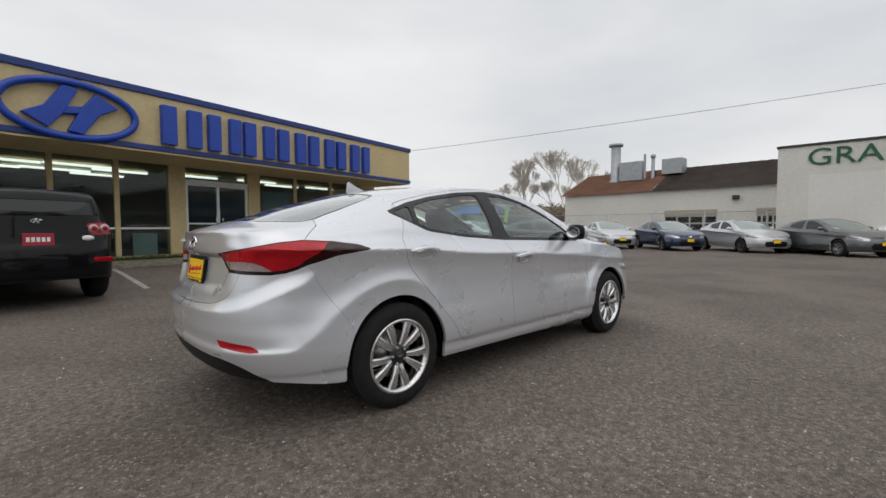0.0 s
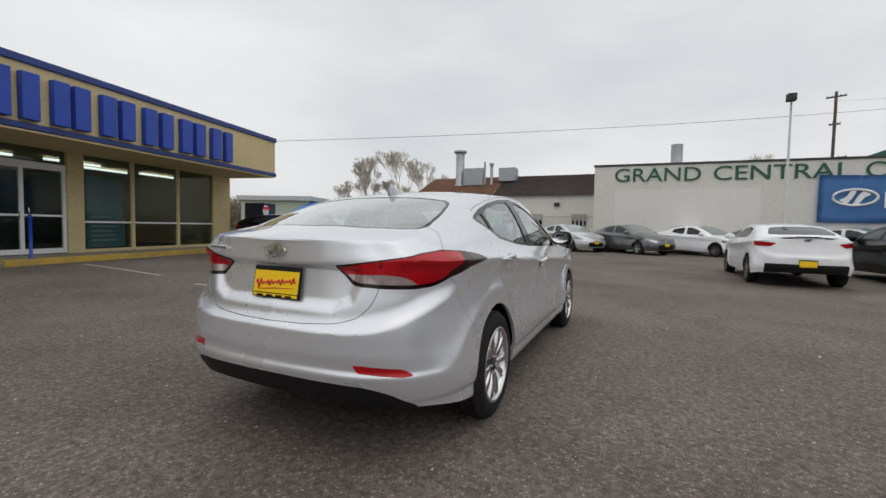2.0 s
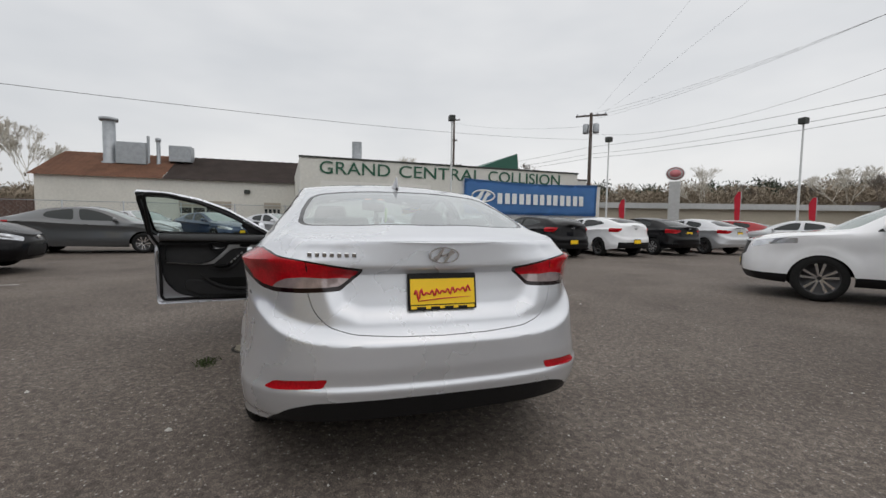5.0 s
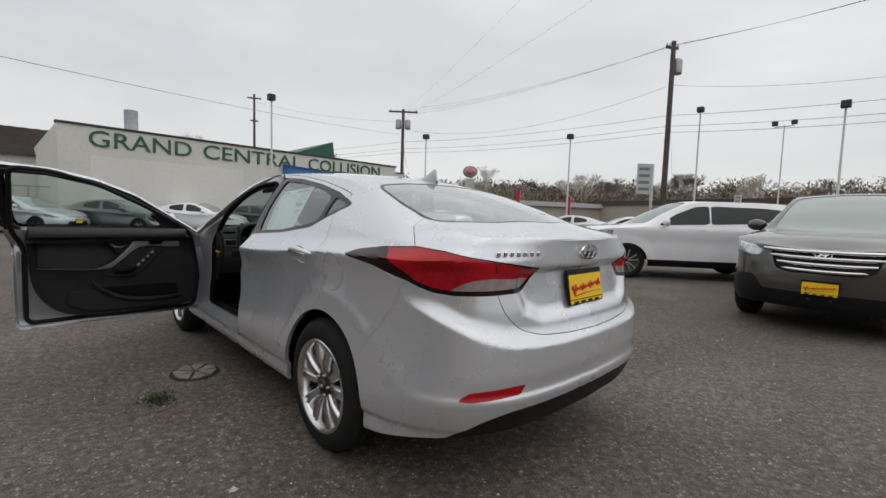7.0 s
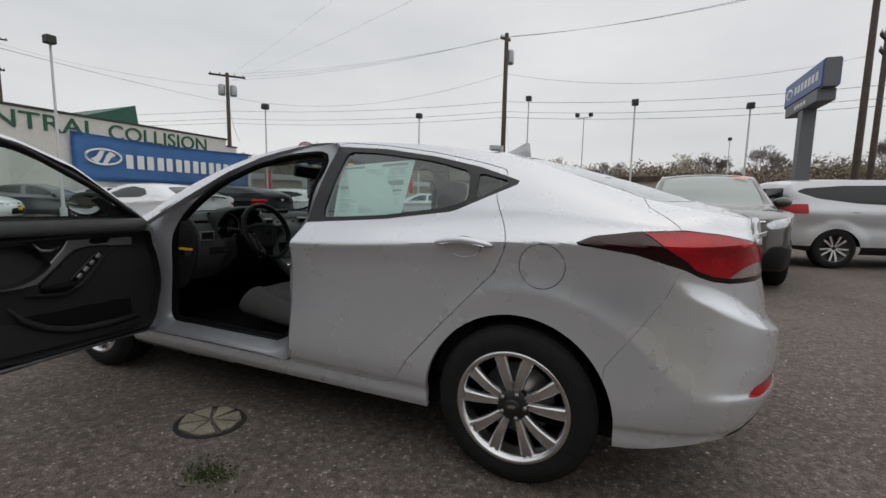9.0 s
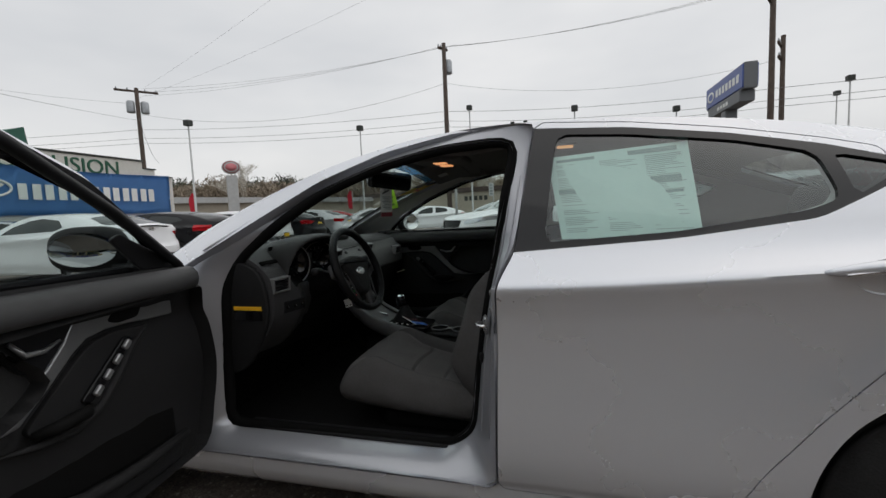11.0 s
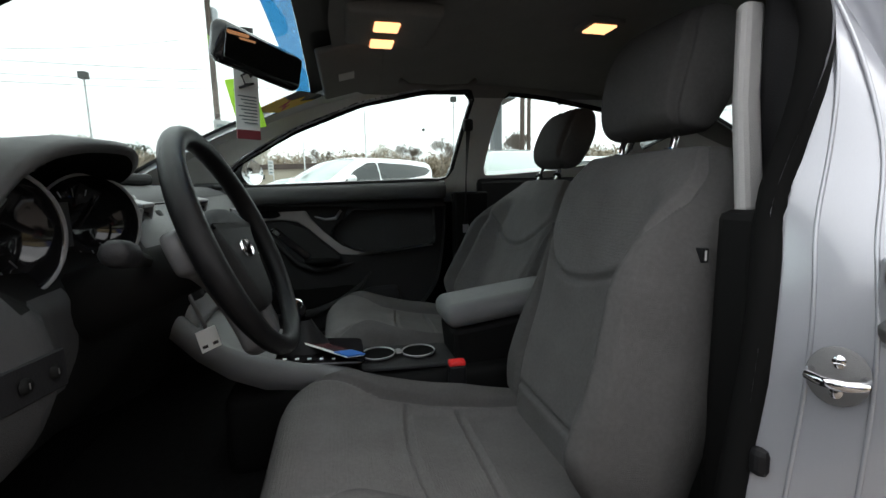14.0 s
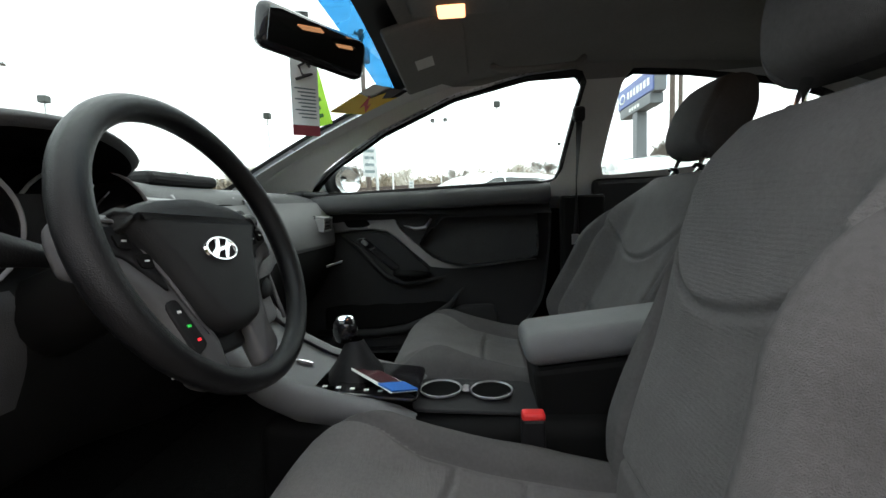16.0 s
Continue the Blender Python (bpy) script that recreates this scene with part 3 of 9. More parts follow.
def wheel_with_tyre(parent, x, y, r=0.316, rim_r=0.215, spokes=10, side=1, width=0.205, finish=None, group=""):
    """A tyre that carries rim, spokes, brake disc, centre cap and nuts. side: +1 faces +y."""
    m = pose(x, y, r, -90 * side, 0, 0)
    w = width
    prof = [(rim_r - 0.012, -w / 2 + 0.01), (rim_r + 0.012, -w / 2), (r - 0.05, -w / 2 - 0.004), (r - 0.018, -w / 2 + 0.012), (r - 0.002, -w / 2 + 0.035)]
    for k in range(4):
        z = -w / 2 + 0.045 + k * (w - 0.09) / 3
        prof += [(r, z - 0.012), (r, z + 0.012)] + ([(r - 0.007, z + 0.015), (r - 0.007, z + (w - 0.09) / 3 - 0.015)] if k < 3 else [])
    prof += [(r - 0.002, w / 2 - 0.035), (r - 0.018, w / 2 - 0.012), (r - 0.05, w / 2 + 0.004), (rim_r + 0.03, w / 2 + 0.002), (rim_r + 0.012, w / 2), (rim_r - 0.012, w / 2 - 0.01)]
    tyre = lathe("wheel", prof, RUBBER, parent, "black rubber tyre", 48, m)
    face = w / 2
    lathe("rim", [(rim_r + 0.010, face - 0.004), (rim_r + 0.004, face + 0.003), (rim_r - 0.008, face), (rim_r - 0.018, face - 0.03), (rim_r - 0.028, face - 0.09), (rim_r - 0.022, -w / 2 + 0.02)], finish or ALLOY, tyre, "bright alloy rim", 48)
    lathe("brake_disc", [(0.0, face - 0.12), (0.145, face - 0.12), (0.145, face - 0.105), (0.09, face - 0.105), (0.085, face - 0.085), (0, face - 0.085)], STEEL, tyre, "", 32)
    lathe("wheel_back", [(rim_r - 0.02, -w / 2 + 0.03), (0, -w / 2 + 0.03)], MATTE_BLACK, tyre, "", 32)
    bm = bmesh.new()
    # paired spokes that fan out from the hub, ridged along the middle
    for k in range(spokes):
        a = 2 * math.pi * (k + (0.14 if k % 2 else -0.14)) / spokes
        a2 = 2 * math.pi * (k + (0.05 if k % 2 else -0.05)) / spokes
        prev = None
        for j in range(6):
            q = j / 5
            rad = 0.040 + (rim_r - 0.012 - 0.040) * q
            aa = a + (a2 - a) * q
            wd = 0.015 + 0.013 * q
            h = face - 0.012 - 0.018 * (1 - q) ** 2 + 0.008 * math.sin(math.pi * q)
            d, n = Vector((math.cos(aa), math.sin(aa), 0)), Vector((-math.sin(aa), math.cos(aa), 0))
            ring = [bm.verts.new(d * rad + n * sx * wd + Vector((0, 0, h + hz))) for sx, hz in ((-1, -0.034), (-0.88, -0.008), (-0.42, 0.0), (0, -0.007 - 0.004 * q), (0.42, 0.0), (0.88, -0.008), (1, -0.034))]
            if prev:
                for i in range(6):
                    bm.faces.new((prev[i], ring[i], ring[i + 1], prev[i + 1]))
            prev = ring
    bmesh.ops.recalc_face_normals(bm, faces=bm.faces)
    part("spokes", bm, finish or ALLOY, tyre, "bright machined alloy spokes", True)
    lathe("hub_face", [(0.0, face - 0.024), (0.060, face - 0.026), (0.066, face - 0.034), (0.066, face - 0.06)], DARK_ALLOY, tyre, "dark hub face", 24)
    cap = lathe("centre_cap", [(0, face - 0.010), (0.022, face - 0.011), (0.027, face - 0.015), (0.030, face - 0.026)], DARK_ALLOY, tyre, "dark centre cap with a bright mark", 24)
    badge(cap, 0.018, Matrix.Translation((0, 0, face - 0.011)), CHROME)
    for k in range(5):
        a = 2 * math.pi * (k + 0.5) / 5
        lathe("wheel_nut", [(0.0, 0.012), (0.008, 0.011), (0.010, -0.01)], STEEL, tyre, "", 6, Matrix.Translation((0.050 * math.cos(a), 0.050 * math.sin(a), face - 0.024)))
    return tyre


def badge(parent, size, m, mat=None, name="badge"):
    """A slanted letter-like bar mark within an oval ring."""
    bm = bmesh.new()
    n = 28
    o, i_, oz, iz = [], [], [], []
    for k in range(n):
        a = 2 * math.pi * k / n
        c, s_ = math.cos(a), math.sin(a)
        o.append(bm.verts.new((size * c, size * 0.52 * s_, 0)))
        oz.append(bm.verts.new((size * 0.96 * c, size * 0.49 * s_, size * 0.10)))
        iz.append(bm.verts.new((size * 0.88 * c, size * 0.43 * s_, size * 0.10)))
        i_.append(bm.verts.new((size * 0.85 * c, size * 0.41 * s_, 0)))
    for k in range(n):
        j = (k + 1) % n
        for a, b in ((o, oz), (oz, iz), (iz, i_)):
            bm.faces.new((a[k], a[j], b[j], b[k]))
    # the two slanted stems and the rising bar
    def slab(pts):
        lo = [bm.verts.new((size * x, size * y, 0)) for x, y in pts]
        hi = [bm.verts.new((size * x * 0.98, size * y * 0.98, size * 0.09)) for x, y in pts]
        bm.faces.new(hi)
        for k in range(len(pts)):
            j = (k + 1) % len(pts)
            bm.faces.new((lo[k], lo[j], hi[j], hi[k]))
    slab([(-0.74, -0.16), (-0.46, -0.36), (-0.22, -0.10), (0.02, 0.40), (-0.16, 0.42), (-0.46, 0.0)])
    slab([(0.74, 0.16), (0.46, 0.36), (0.22, 0.10), (-0.02, -0.40), (0.16, -0.42), (0.46, 0.0)])
    slab([(-0.30, -0.13), (0.24, -0.02), (0.30, 0.13), (-0.24, 0.02)])
    bmesh.ops.recalc_face_normals(bm, faces=bm.faces)
    return part(name, bm, mat or CHROME, parent, "", False, m)


def dealer_plate(parent, m, w=0.31, h=0.157):
    """A yellow dealer plate in a black frame; the script on it is a red scrawl."""
    bm = bmesh.new()
    add_box(bm, -w / 2, w / 2, -h / 2, h / 2, 0, 0.010, 0.004, 1)
    fr = part("plate_frame", bm, BLACK_PLASTIC, parent, "black plastic plate frame", False, m)
    box("plate", -w / 2 + 0.010, w / 2 - 0.010, -h / 2 + 0.024, h / 2 - 0.024, 0.008, 0.0125, YELLOW, fr, "yellow dealer plate with red script")
    box("lower_strip", -w / 2 + 0.012, w / 2 - 0.012, -h / 2 + 0.005, -h / 2 + 0.019, 0.008, 0.0115, YELLOW, fr)
    return fr


def script_on(fr, w=0.31):
    """A red handwritten-looking scrawl across the plate."""
    pts = []
    for k in range(60):
        q = k / 59
        pts.append((-w * 0.41 + w * 0.82 * q, -0.012 + 0.022 * q + (0.016 if k > 8 else 0.028) * math.sin(k * 1.15) * (0.6 + 0.4 * math.sin(k * 0.37)), 0.0135))
    tube("script", pts, 0.0042, PLATE_RED, fr, "red scrawled script", 5)
    tube("script_line", [(-w * 0.36, -0.040, 0.0135), (0.0, -0.030, 0.0135), (w * 0.40, -0.026, 0.0135)], [0.002, 0.003, 0.001], PLATE_RED, fr, "", 5)
    for k in range(4):
        box("frame_print", -w * 0.38 + k * w * 0.2, -w * 0.38 + k * w * 0.2 + w * 0.13, -0.074, -0.064, 0.0115, 0.0122, BLACK_PLASTIC, fr)
# ---- the silver sedan ----
hero = thing("sedan_car", "silver four-door sedan with its driver's door wide open", "car")
shell = half_shell(SEDAN, 300, 86, 16, 20)
_, shell = shell.split(arches(SEDAN))

LAMP = [(-0.19, 0.962), (-0.26, 0.992), (-0.40, 1.011), (-0.60, 1.020), (-0.76, 1.008), (-0.86, 0.994), (-1.01, 0.977), (-1.31, 0.942), (-1.25, 0.900), (-1.19, 0.850), (-1.01, 0.842), (-0.80, 0.840), (-0.70, 0.848), (-0.62, 0.866), (-0.51, 0.902), (-0.40, 0.936), (-0.28, 0.952)]


def lamp_coord(x, y):
    """A length that runs round the tail's corner, from the flank to the middle of the tail."""
    return np.where(x < -0.1, x - 1.0 * np.maximum(0.80 - np.abs(y), 0), x)


def lamp_func(grow=0.0):
    def f(x, y, z):
        return np.where((x < 0.05) & (z > 0.75) & (z < 1.06), signed_polygon(LAMP, lamp_coord(x, y), z) - grow, 1.0)
    return f


DLO = rounded([(2.14, 0.958), (1.05, 0.988), (0.62, 1.018), (0.30, 1.060), (0.03, 1.185), (0.23, 1.252), (0.45, 1.302), (0.72, 1.344), (1.03, 1.366), (1.25, 1.352), (1.50, 1.298), (1.74, 1.206), (1.945, 1.095)], 0.03, 3)
WIN_F = rounded([(2.052, 0.988), (1.12, 1.010), (1.055, 1.335), (1.24, 1.332), (1.485, 1.284), (1.745, 1.186), (1.955, 1.076)], 0.026, 4)
WIN_R = rounded([(0.965, 1.014), (0.62, 1.036), (0.33, 1.078), (0.245, 1.105), (0.265, 1.232), (0.45, 1.280), (0.72, 1.320), (0.925, 1.336)], 0.03, 4)
WIN_Q = rounded([(0.215, 1.110), (0.075, 1.186), (0.225, 1.226)], 0.012, 3)
DOOR_F = rounded([(2.24, 0.308), (2.27, 0.56), (2.235, 0.80), (2.215, 0.945), (2.13, 1.0), (1.90, 1.137), (1.73, 1.236), (1.50, 1.322), (1.26, 1.370), (0.99, 1.384), (1.045, 0.995), (1.095, 0.90), (1.105, 0.308)], 0.03, 4)
DOOR_R = rounded([(1.105, 0.308), (1.095, 0.90), (1.045, 0.995), (0.99, 1.384), (0.72, 1.362), (0.45, 1.320), (0.23, 1.272), (0.10, 1.235), (0.135, 1.14), (0.075, 1.02), (0.04, 0.95), (0.09, 0.835), (0.205, 0.715), (0.325, 0.585), (0.45, 0.44), (0.515, 0.335), (0.565, 0.308)], 0.03, 4)
LID = rounded([(-0.5, 1.30), (0.655, 1.30), (0.66, 1.10), (0.705, 1.06), (0.775, 1.0), (0.58, 0.955), (0.57, 0.90), (0.56, 0.842), (0.535, 0.766), (0.478, 0.708), (0.38, 0.680), (0.2, 0.668), (0.0, 0.665), (-0.5, 0.665)], 0.03, 4)
BACKLIGHT = rounded([(0.06, 0.0), (0.08, 0.30), (0.07, 0.49), (0.0, 0.545), (-0.22, 0.590), (-0.42, 0.605), (-0.50, 0.565), (-0.61, 0.35), (-0.67, 0.0), (-0.61, -0.35), (-0.50, -0.565), (-0.42, -0.605), (-0.22, -0.590), (0.0, -0.545), (0.07, -0.49), (0.08, -0.30)], 0.04, 3)
WINDSHIELD = rounded([(1.57, 0.0), (1.55, 0.40), (1.565, 0.535), (1.66, 0.580), (2.0, 0.635), (2.34, 0.685), (2.42, 0.64), (2.52, 0.45), (2.60, 0.25), (2.63, 0.0), (2.60, -0.25), (2.52, -0.45), (2.42, -0.64), (2.34, -0.685), (2.0, -0.635), (1.66, -0.580), (1.565, -0.535), (1.55, -0.40)], 0.03, 3)

# lamps out of the half shell, then glass openings
lamp_skin, shell = shell.split(lamp_func())
dlo_skin, shell = shell.split(poly_xz(DLO, 0.0, 0.45))
back_skin, shell = shell.split(lambda x, y, z: np.where((z > 1.08) & (x < 0.3), signed_polygon(BACKLIGHT, x, y), 1.0))
front_skin, shell = shell.split(lambda x, y, z: np.where((z > 0.95) & (x > 1.3), signed_polygon(WINDSHIELD, x, y), 1.0))
glass_f, dlo_skin = dlo_skin.split(poly_xz(WIN_F))
glass_r, dlo_skin = dlo_skin.split(poly_xz(WIN_R))
glass_q, dlo_skin = dlo_skin.split(poly_xz(WIN_Q))
valance, shell = shell.split(lambda x, y, z: np.where(x < -0.42, z - spline([(0.0, 0.418), (0.50, 0.408), (0.62, 0.380), (0.70, 0.325), (0.76, 0.265), (0.9, 0.2)])(np.abs(y)), 1.0))
reflector, shell = shell.split(lambda x, y, z: np.where((x < -0.55) & (z < 0.6), signed_polygon(rounded([(-1.22, 0.508), (-1.19, 0.470), (-0.92, 0.458), (-0.84, 0.462), (-0.91, 0.492)], 0.012, 3), lamp_coord(x, y), z), 1.0))

door_f, rest = shell.split(poly_xz(DOOR_F, 0.0, 0.45))
frame_f, dlo_rest = dlo_skin.split(poly_xz(DOOR_F, 0.0, 0.45))
door_r, rest = rest.split(poly_xz(DOOR_R, 0.0, 0.45))
LID_TOP = [(-0.40, -0.45), (-0.40, 0.45), (-0.415, 0.60), (-0.435, 0.675), (-0.53, 0.745), (-0.62, 0.82), (-1.3, 0.82), (-1.3, -0.82), (-0.62, -0.82), (-0.53, -0.745), (-0.435, -0.675), (-0.415, -0.60)]
LIDF = lambda x, y, z: np.where(z > 0.98, signed_polygon(LID_TOP, x, y), np.where((x < -0.35) & (z > 0.5), signed_polygon(LID, np.abs(y), z), 1.0))
lid, rest = rest.split(LIDF)
fuel, rest_l = rest.split(lambda x, y, z: np.where(y > 0.5, np.hypot(x + 0.09, (z - 0.873)) - 0.083, 1.0))
bump_line = [(-1.6, 0.1), (-1.6, 0.90), (-0.60, 0.90), (-0.535, 0.875), (-0.50, 0.79), (-0.44, 0.70), (-0.385, 0.625), (-0.325, 0.54), (-0.28, 0.1)]
BUMP = lambda x, y, z: np.where(x < -0.2, signed_polygon(bump_line, x - 1.0 * np.maximum(0.8 - np.abs(y), 0) * 0, z), 1.0)


def inset(skin, func, w=0.0015):
    """The skin less a narrow strip along the border of func."""
    return skin.split(lambda x, y, z: np.abs(func(x, y, z)) - w)[1]


def cut_gap(skin, funcs, w=0.0015):
    """The skin with a narrow strip taken out along the border of each of funcs."""
    for f in funcs:
        skin = skin.split(lambda x, y, z: f(x, y, z) + w)[0].joined(skin.split(lambda x, y, z: f(x, y, z) - w)[1])
    return skin


fDF, fDR = poly_xz(DOOR_F, 0.0, 0.45), poly_xz(DOOR_R, 0.0, 0.45)
HOOD = lambda x, y, z: np.where((x > 2.2) & (z > 0.6), signed_polygon(rounded([(2.46, -0.66), (2.46, 0.66), (2.75, 0.66), (3.2, 0.60), (3.42, 0.50), (3.50, 0.30), (3.53, 0.0), (3.50, -0.30), (3.42, -0.50), (3.2, -0.60), (2.75, -0.66)], 0.03, 3), x, y), 1.0)
fFUEL = lambda x, y, z: np.where(y > 0.5, np.hypot(x + 0.09, z - 0.873) - 0.083, 1.0)
OUT = lambda skin, f: skin.split(lambda x, y, z: f(x, y, z) - 0.0015)[1]
for f_ in (fDF, fDR, LIDF):
    rest_l = OUT(rest_l, f_)
    rest = OUT(rest, f_)
rest_l = OUT(rest_l, fFUEL)
bump_l, rest_l = rest_l.split(lambda x, y, z: BUMP(x, y, z) + 0.0007)[0], rest_l.split(lambda x, y, z: BUMP(x, y, z) - 0.0007)[1]
rest_r = rest.split(lambda x, y, z: BUMP(x, y, z) - 0.0007)[1].mirror()
rest_l, rest_r = cut_gap(rest_l, [HOOD]), cut_gap(rest_r, [HOOD])
bump_l.joined(bump_l.mirror()).welded().thick(0.02).link("rear_bumper", SILVER, hero, "silver painted rear bumper")
body = rest_l.joined(rest_r).welded().thick(0.02).link("body", SILVER, hero, "silver metallic body panels")
lid_half = inset(lid, LIDF)
lid_half.joined(lid_half.mirror()).welded().thick(0.02).link("trunk_lid", SILVER, body, "")
inset(fuel, lambda x, y, z: np.hypot(x + 0.09, z - 0.873) - 0.083).thick(0.004).link("fuel_door", SILVER, body, "")
inset(door_r, fDR).thick(0.025).link("rear_door", SILVER, hero, "closed rear door")
door_right_rear = inset(door_r.mirror(), fDR).thick(0.025).link("rear_door", SILVER, hero, "closed rear door")
door_right = inset(door_f.mirror(), fDF).thick(0.025).link("front_door", SILVER, hero, "closed front door")
val = valance.joined(valance.mirror()).welded().thick(0.03).link("valance", BLACK_PLASTIC, hero, "black plastic lower bumper")
for sk in (reflector, reflector.mirror()):
    sk.offset(0.001).link("rear_reflector", RED_LENS, hero, "red bumper reflector")

# black window surrounds
dlo_r = dlo_skin.mirror()
dlo_r.thick(0.012).link("window_surround", GLOSS_BLACK, hero, "black window surround")
dlo_rest.thick(0.012).link("window_surround", GLOSS_BLACK, hero, "black window surround")
for sk, nm in ((glass_r, "side_window"), (glass_q, "quarter_window"), (glass_r.mirror(), "side_window"), (glass_q.mirror(), "quarter_window"), (glass_f.mirror(), "side_window")):
    g_ = sk.offset(-0.006).link(nm, DARK_GLASS if nm == "quarter_window" else CAR_GLASS, hero, "greenish clear glass")
    g_.visible_shadow = False
bl = back_skin.joined(back_skin.mirror()).welded()
fw = front_skin.joined(front_skin.mirror()).welded()
BL_IN = lambda x, y, z: signed_polygon(BACKLIGHT, x, y) + 0.022
FW_IN = lambda x, y, z: signed_polygon(WINDSHIELD, x, y) + 0.025
for sk, fn, nm in ((bl, BL_IN, "rear_window"), (fw, FW_IN, "windshield")):
    inner, border = sk.split(fn)
    border.offset(-0.003).link(nm + "_border", GLOSS_BLACK, hero, "black glazed border")
    g_ = inner.offset(-0.003).link(nm, REAR_GLASS if nm == "rear_window" else CAR_GLASS, hero, "greenish clear glass")
    g_.visible_shadow = False

def main_piece(sk):
    """The largest connected piece of a skin."""
    sk = sk.welded()
    label = list(range(len(sk.v)))

    def root(i):
        while label[i] != i:
            i = label[i]
        return i

    for f in sk.f:
        for k in f[1:]:
            label[root(k)] = root(f[0])
    roots = [root(f[0]) for f in sk.f]
    best = max(set(roots), key=roots.count)
    return Skin(sk.v, [f for f in sk.f if root(f[0]) == best]).clean()


CLEAR = rounded([(-0.76, 0.845), (-0.85, 0.884), (-0.91, 0.899), (-1.02, 0.907), (-1.27, 0.900), (-1.20, 0.845)], 0.01, 2)
# tail lamps: red lens, smoked edge, clear reversing strip
for sg in (1, -1):
    sk = lamp_skin if sg > 0 else lamp_skin.mirror()
    dark, core = sk.split(lambda x, y, z: -lamp_func(-0.006 - 0.013 * (1 - smooth_step(0.86, 0.98, z)))(x, y, z))
    clear, red = core.split(lambda x, y, z: signed_polygon(CLEAR, lamp_coord(x, y), z))
    smoke, red = red.split(lambda x, y, z: np.where(lamp_coord(x, y) > -0.66, z - (0.875 + (lamp_coord(x, y) + 0.62) * 0.68), 1.0))
    lamp_ob = red.offset(0.002).link("tail_lamp", RED_LENS, hero, "red tail lamp that wraps the corner")
    smoke.link("smoked_lens", DARK_RED, lamp_ob, "dark smoked red lens")
    dark.link("lamp_bezel", BEZEL, lamp_ob, "black lamp bezel")
    clear.offset(0.0015).link("reversing_lens", CLEAR_LENS, lamp_ob, "clear reversing lens")
    # the joint between lid and fender lamp halves
    split_line = core.split(lambda x, y, z: np.maximum(np.abs(lamp_coord(x, y) + 1.037) - 0.005, 0.80 - z))[0]
    if split_line.f:
        main_piece(split_line.offset(0.003)).link("lamp_joint", GLOSS_BLACK, lamp_ob)

# the dark lining behind the panel gaps, with floor and wheel wells
lining = half_shell(SEDAN, 90, 16, 6, 8).offset(-0.03)
_, lining = lining.split(arches(SEDAN, 0.02))
lining = lining.split(lambda x, y, z: z - np.minimum(1.0, 0.90 + 0 * x))[0]
_, lining_l = lining.split(poly_xz(DOOR_F, 0.03, 0.45))
lining_l.joined(lining.mirror()).link("inner_lining", MATTE_BLACK, hero, "dark inner body lining")
bm = bmesh.new()
add_box(bm, -0.40, 3.3, -0.55, 0.55, 0.22, 0.25, 0.01)
add_box(bm, 0.40, 2.30, -0.80, 0.80, 0.20, 0.25, 0.02)
part("floor_pan", bm, MATTE_BLACK, hero, "dark underbody")
for wx in (0.0, 2.70):
    for sg in (1, -1):
        bm = bmesh.new()
        n = 20
        a0 = [bm.verts.new((wx + 0.385 * math.cos(math.pi * k / n), sg * 0.86, 0.30 + 0.385 * math.sin(math.pi * k / n))) for k in range(n + 1)]
        a1 = [bm.verts.new((wx + 0.385 * math.cos(math.pi * k / n), sg * 0.55, 0.30 + 0.385 * math.sin(math.pi * k / n))) for k in range(n + 1)]
        for k in range(n):
            bm.faces.new((a0[k], a0[k + 1], a1[k + 1], a1[k]))
        bm.faces.new(a1)
        part("wheel_well", bm, MATTE_BLACK, hero)
        wheel_with_tyre(hero, wx, sg * 0.772, side=sg)

# handles, badges, plate, aerial, mirrors
def door_handle(parent, x, z, y, sg, mat=SILVER):
    """A pull bar bowed over a scooped cup, with a bright line along it."""
    bm = bmesh.new()
    qs = np.linspace(0.0, 1.0, 17)
    pts = [(x - 0.122 + 0.244 * q, sg * (y + 0.026 * math.sin(math.pi * q) ** 0.7), z + 0.016 * math.sin(math.pi * q) ** 1.3) for q in qs]
    tube_points(bm, pts, [0.004 + 0.0125 * math.sin(math.pi * q) ** 0.5 for q in qs], 12, True, 1.0)
    h = part("handle", bm, mat, parent, "body-coloured pull handle", True)
    lathe("handle_cup", [(0.070, 0.001), (0.060, -0.003), (0.04, -0.016), (0, -0.022)], SILVER_DARKER, h, "", 28, pose(x - 0.004, sg * (y + 0.001), z - 0.010, -90 * sg - sg * 8, 0, 0) @ Matrix.Diagonal((1.0, 0.62, 1, 1)))
    tube("handle_trim", [(a, b + sg * 0.010, c - 0.008) for a, b, c in pts[2:-2]], 0.0045, CHROME, h, "", 6)
    return h


door_handle(hero, 0.215, 0.938, 0.868, 1)
door_handle(door_right_rear, 0.20, 0.940, 0.868, -1)
door_handle(door_right, 1.245, 0.860, 0.866, -1)
plate_frame = dealer_plate(hero, pose(-0.862, 0, 0.842, 0, 0, 0) @ pose(0, 0, 0, 90, 0, -90) @ pose(0, 0, 0, -9.5, 0, 0))
script_on(plate_frame)
badge(hero, 0.070, pose(-0.878, 0, 1.000, 90, 0, -90), CHROME)
for k in range(7):
    box("model_bar", -0.009, 0.009, -0.010, 0.010, -0.002, 0.004, CHROME, hero, "chrome model mark", 0.003, 1, pose(-0.826 + 0.0100 * (3 - k) - 0.003, 0.465 + 0.029 * (3 - k), 1.0, 90, 0, -90 - 16))
bm = bmesh.new()
prev = None
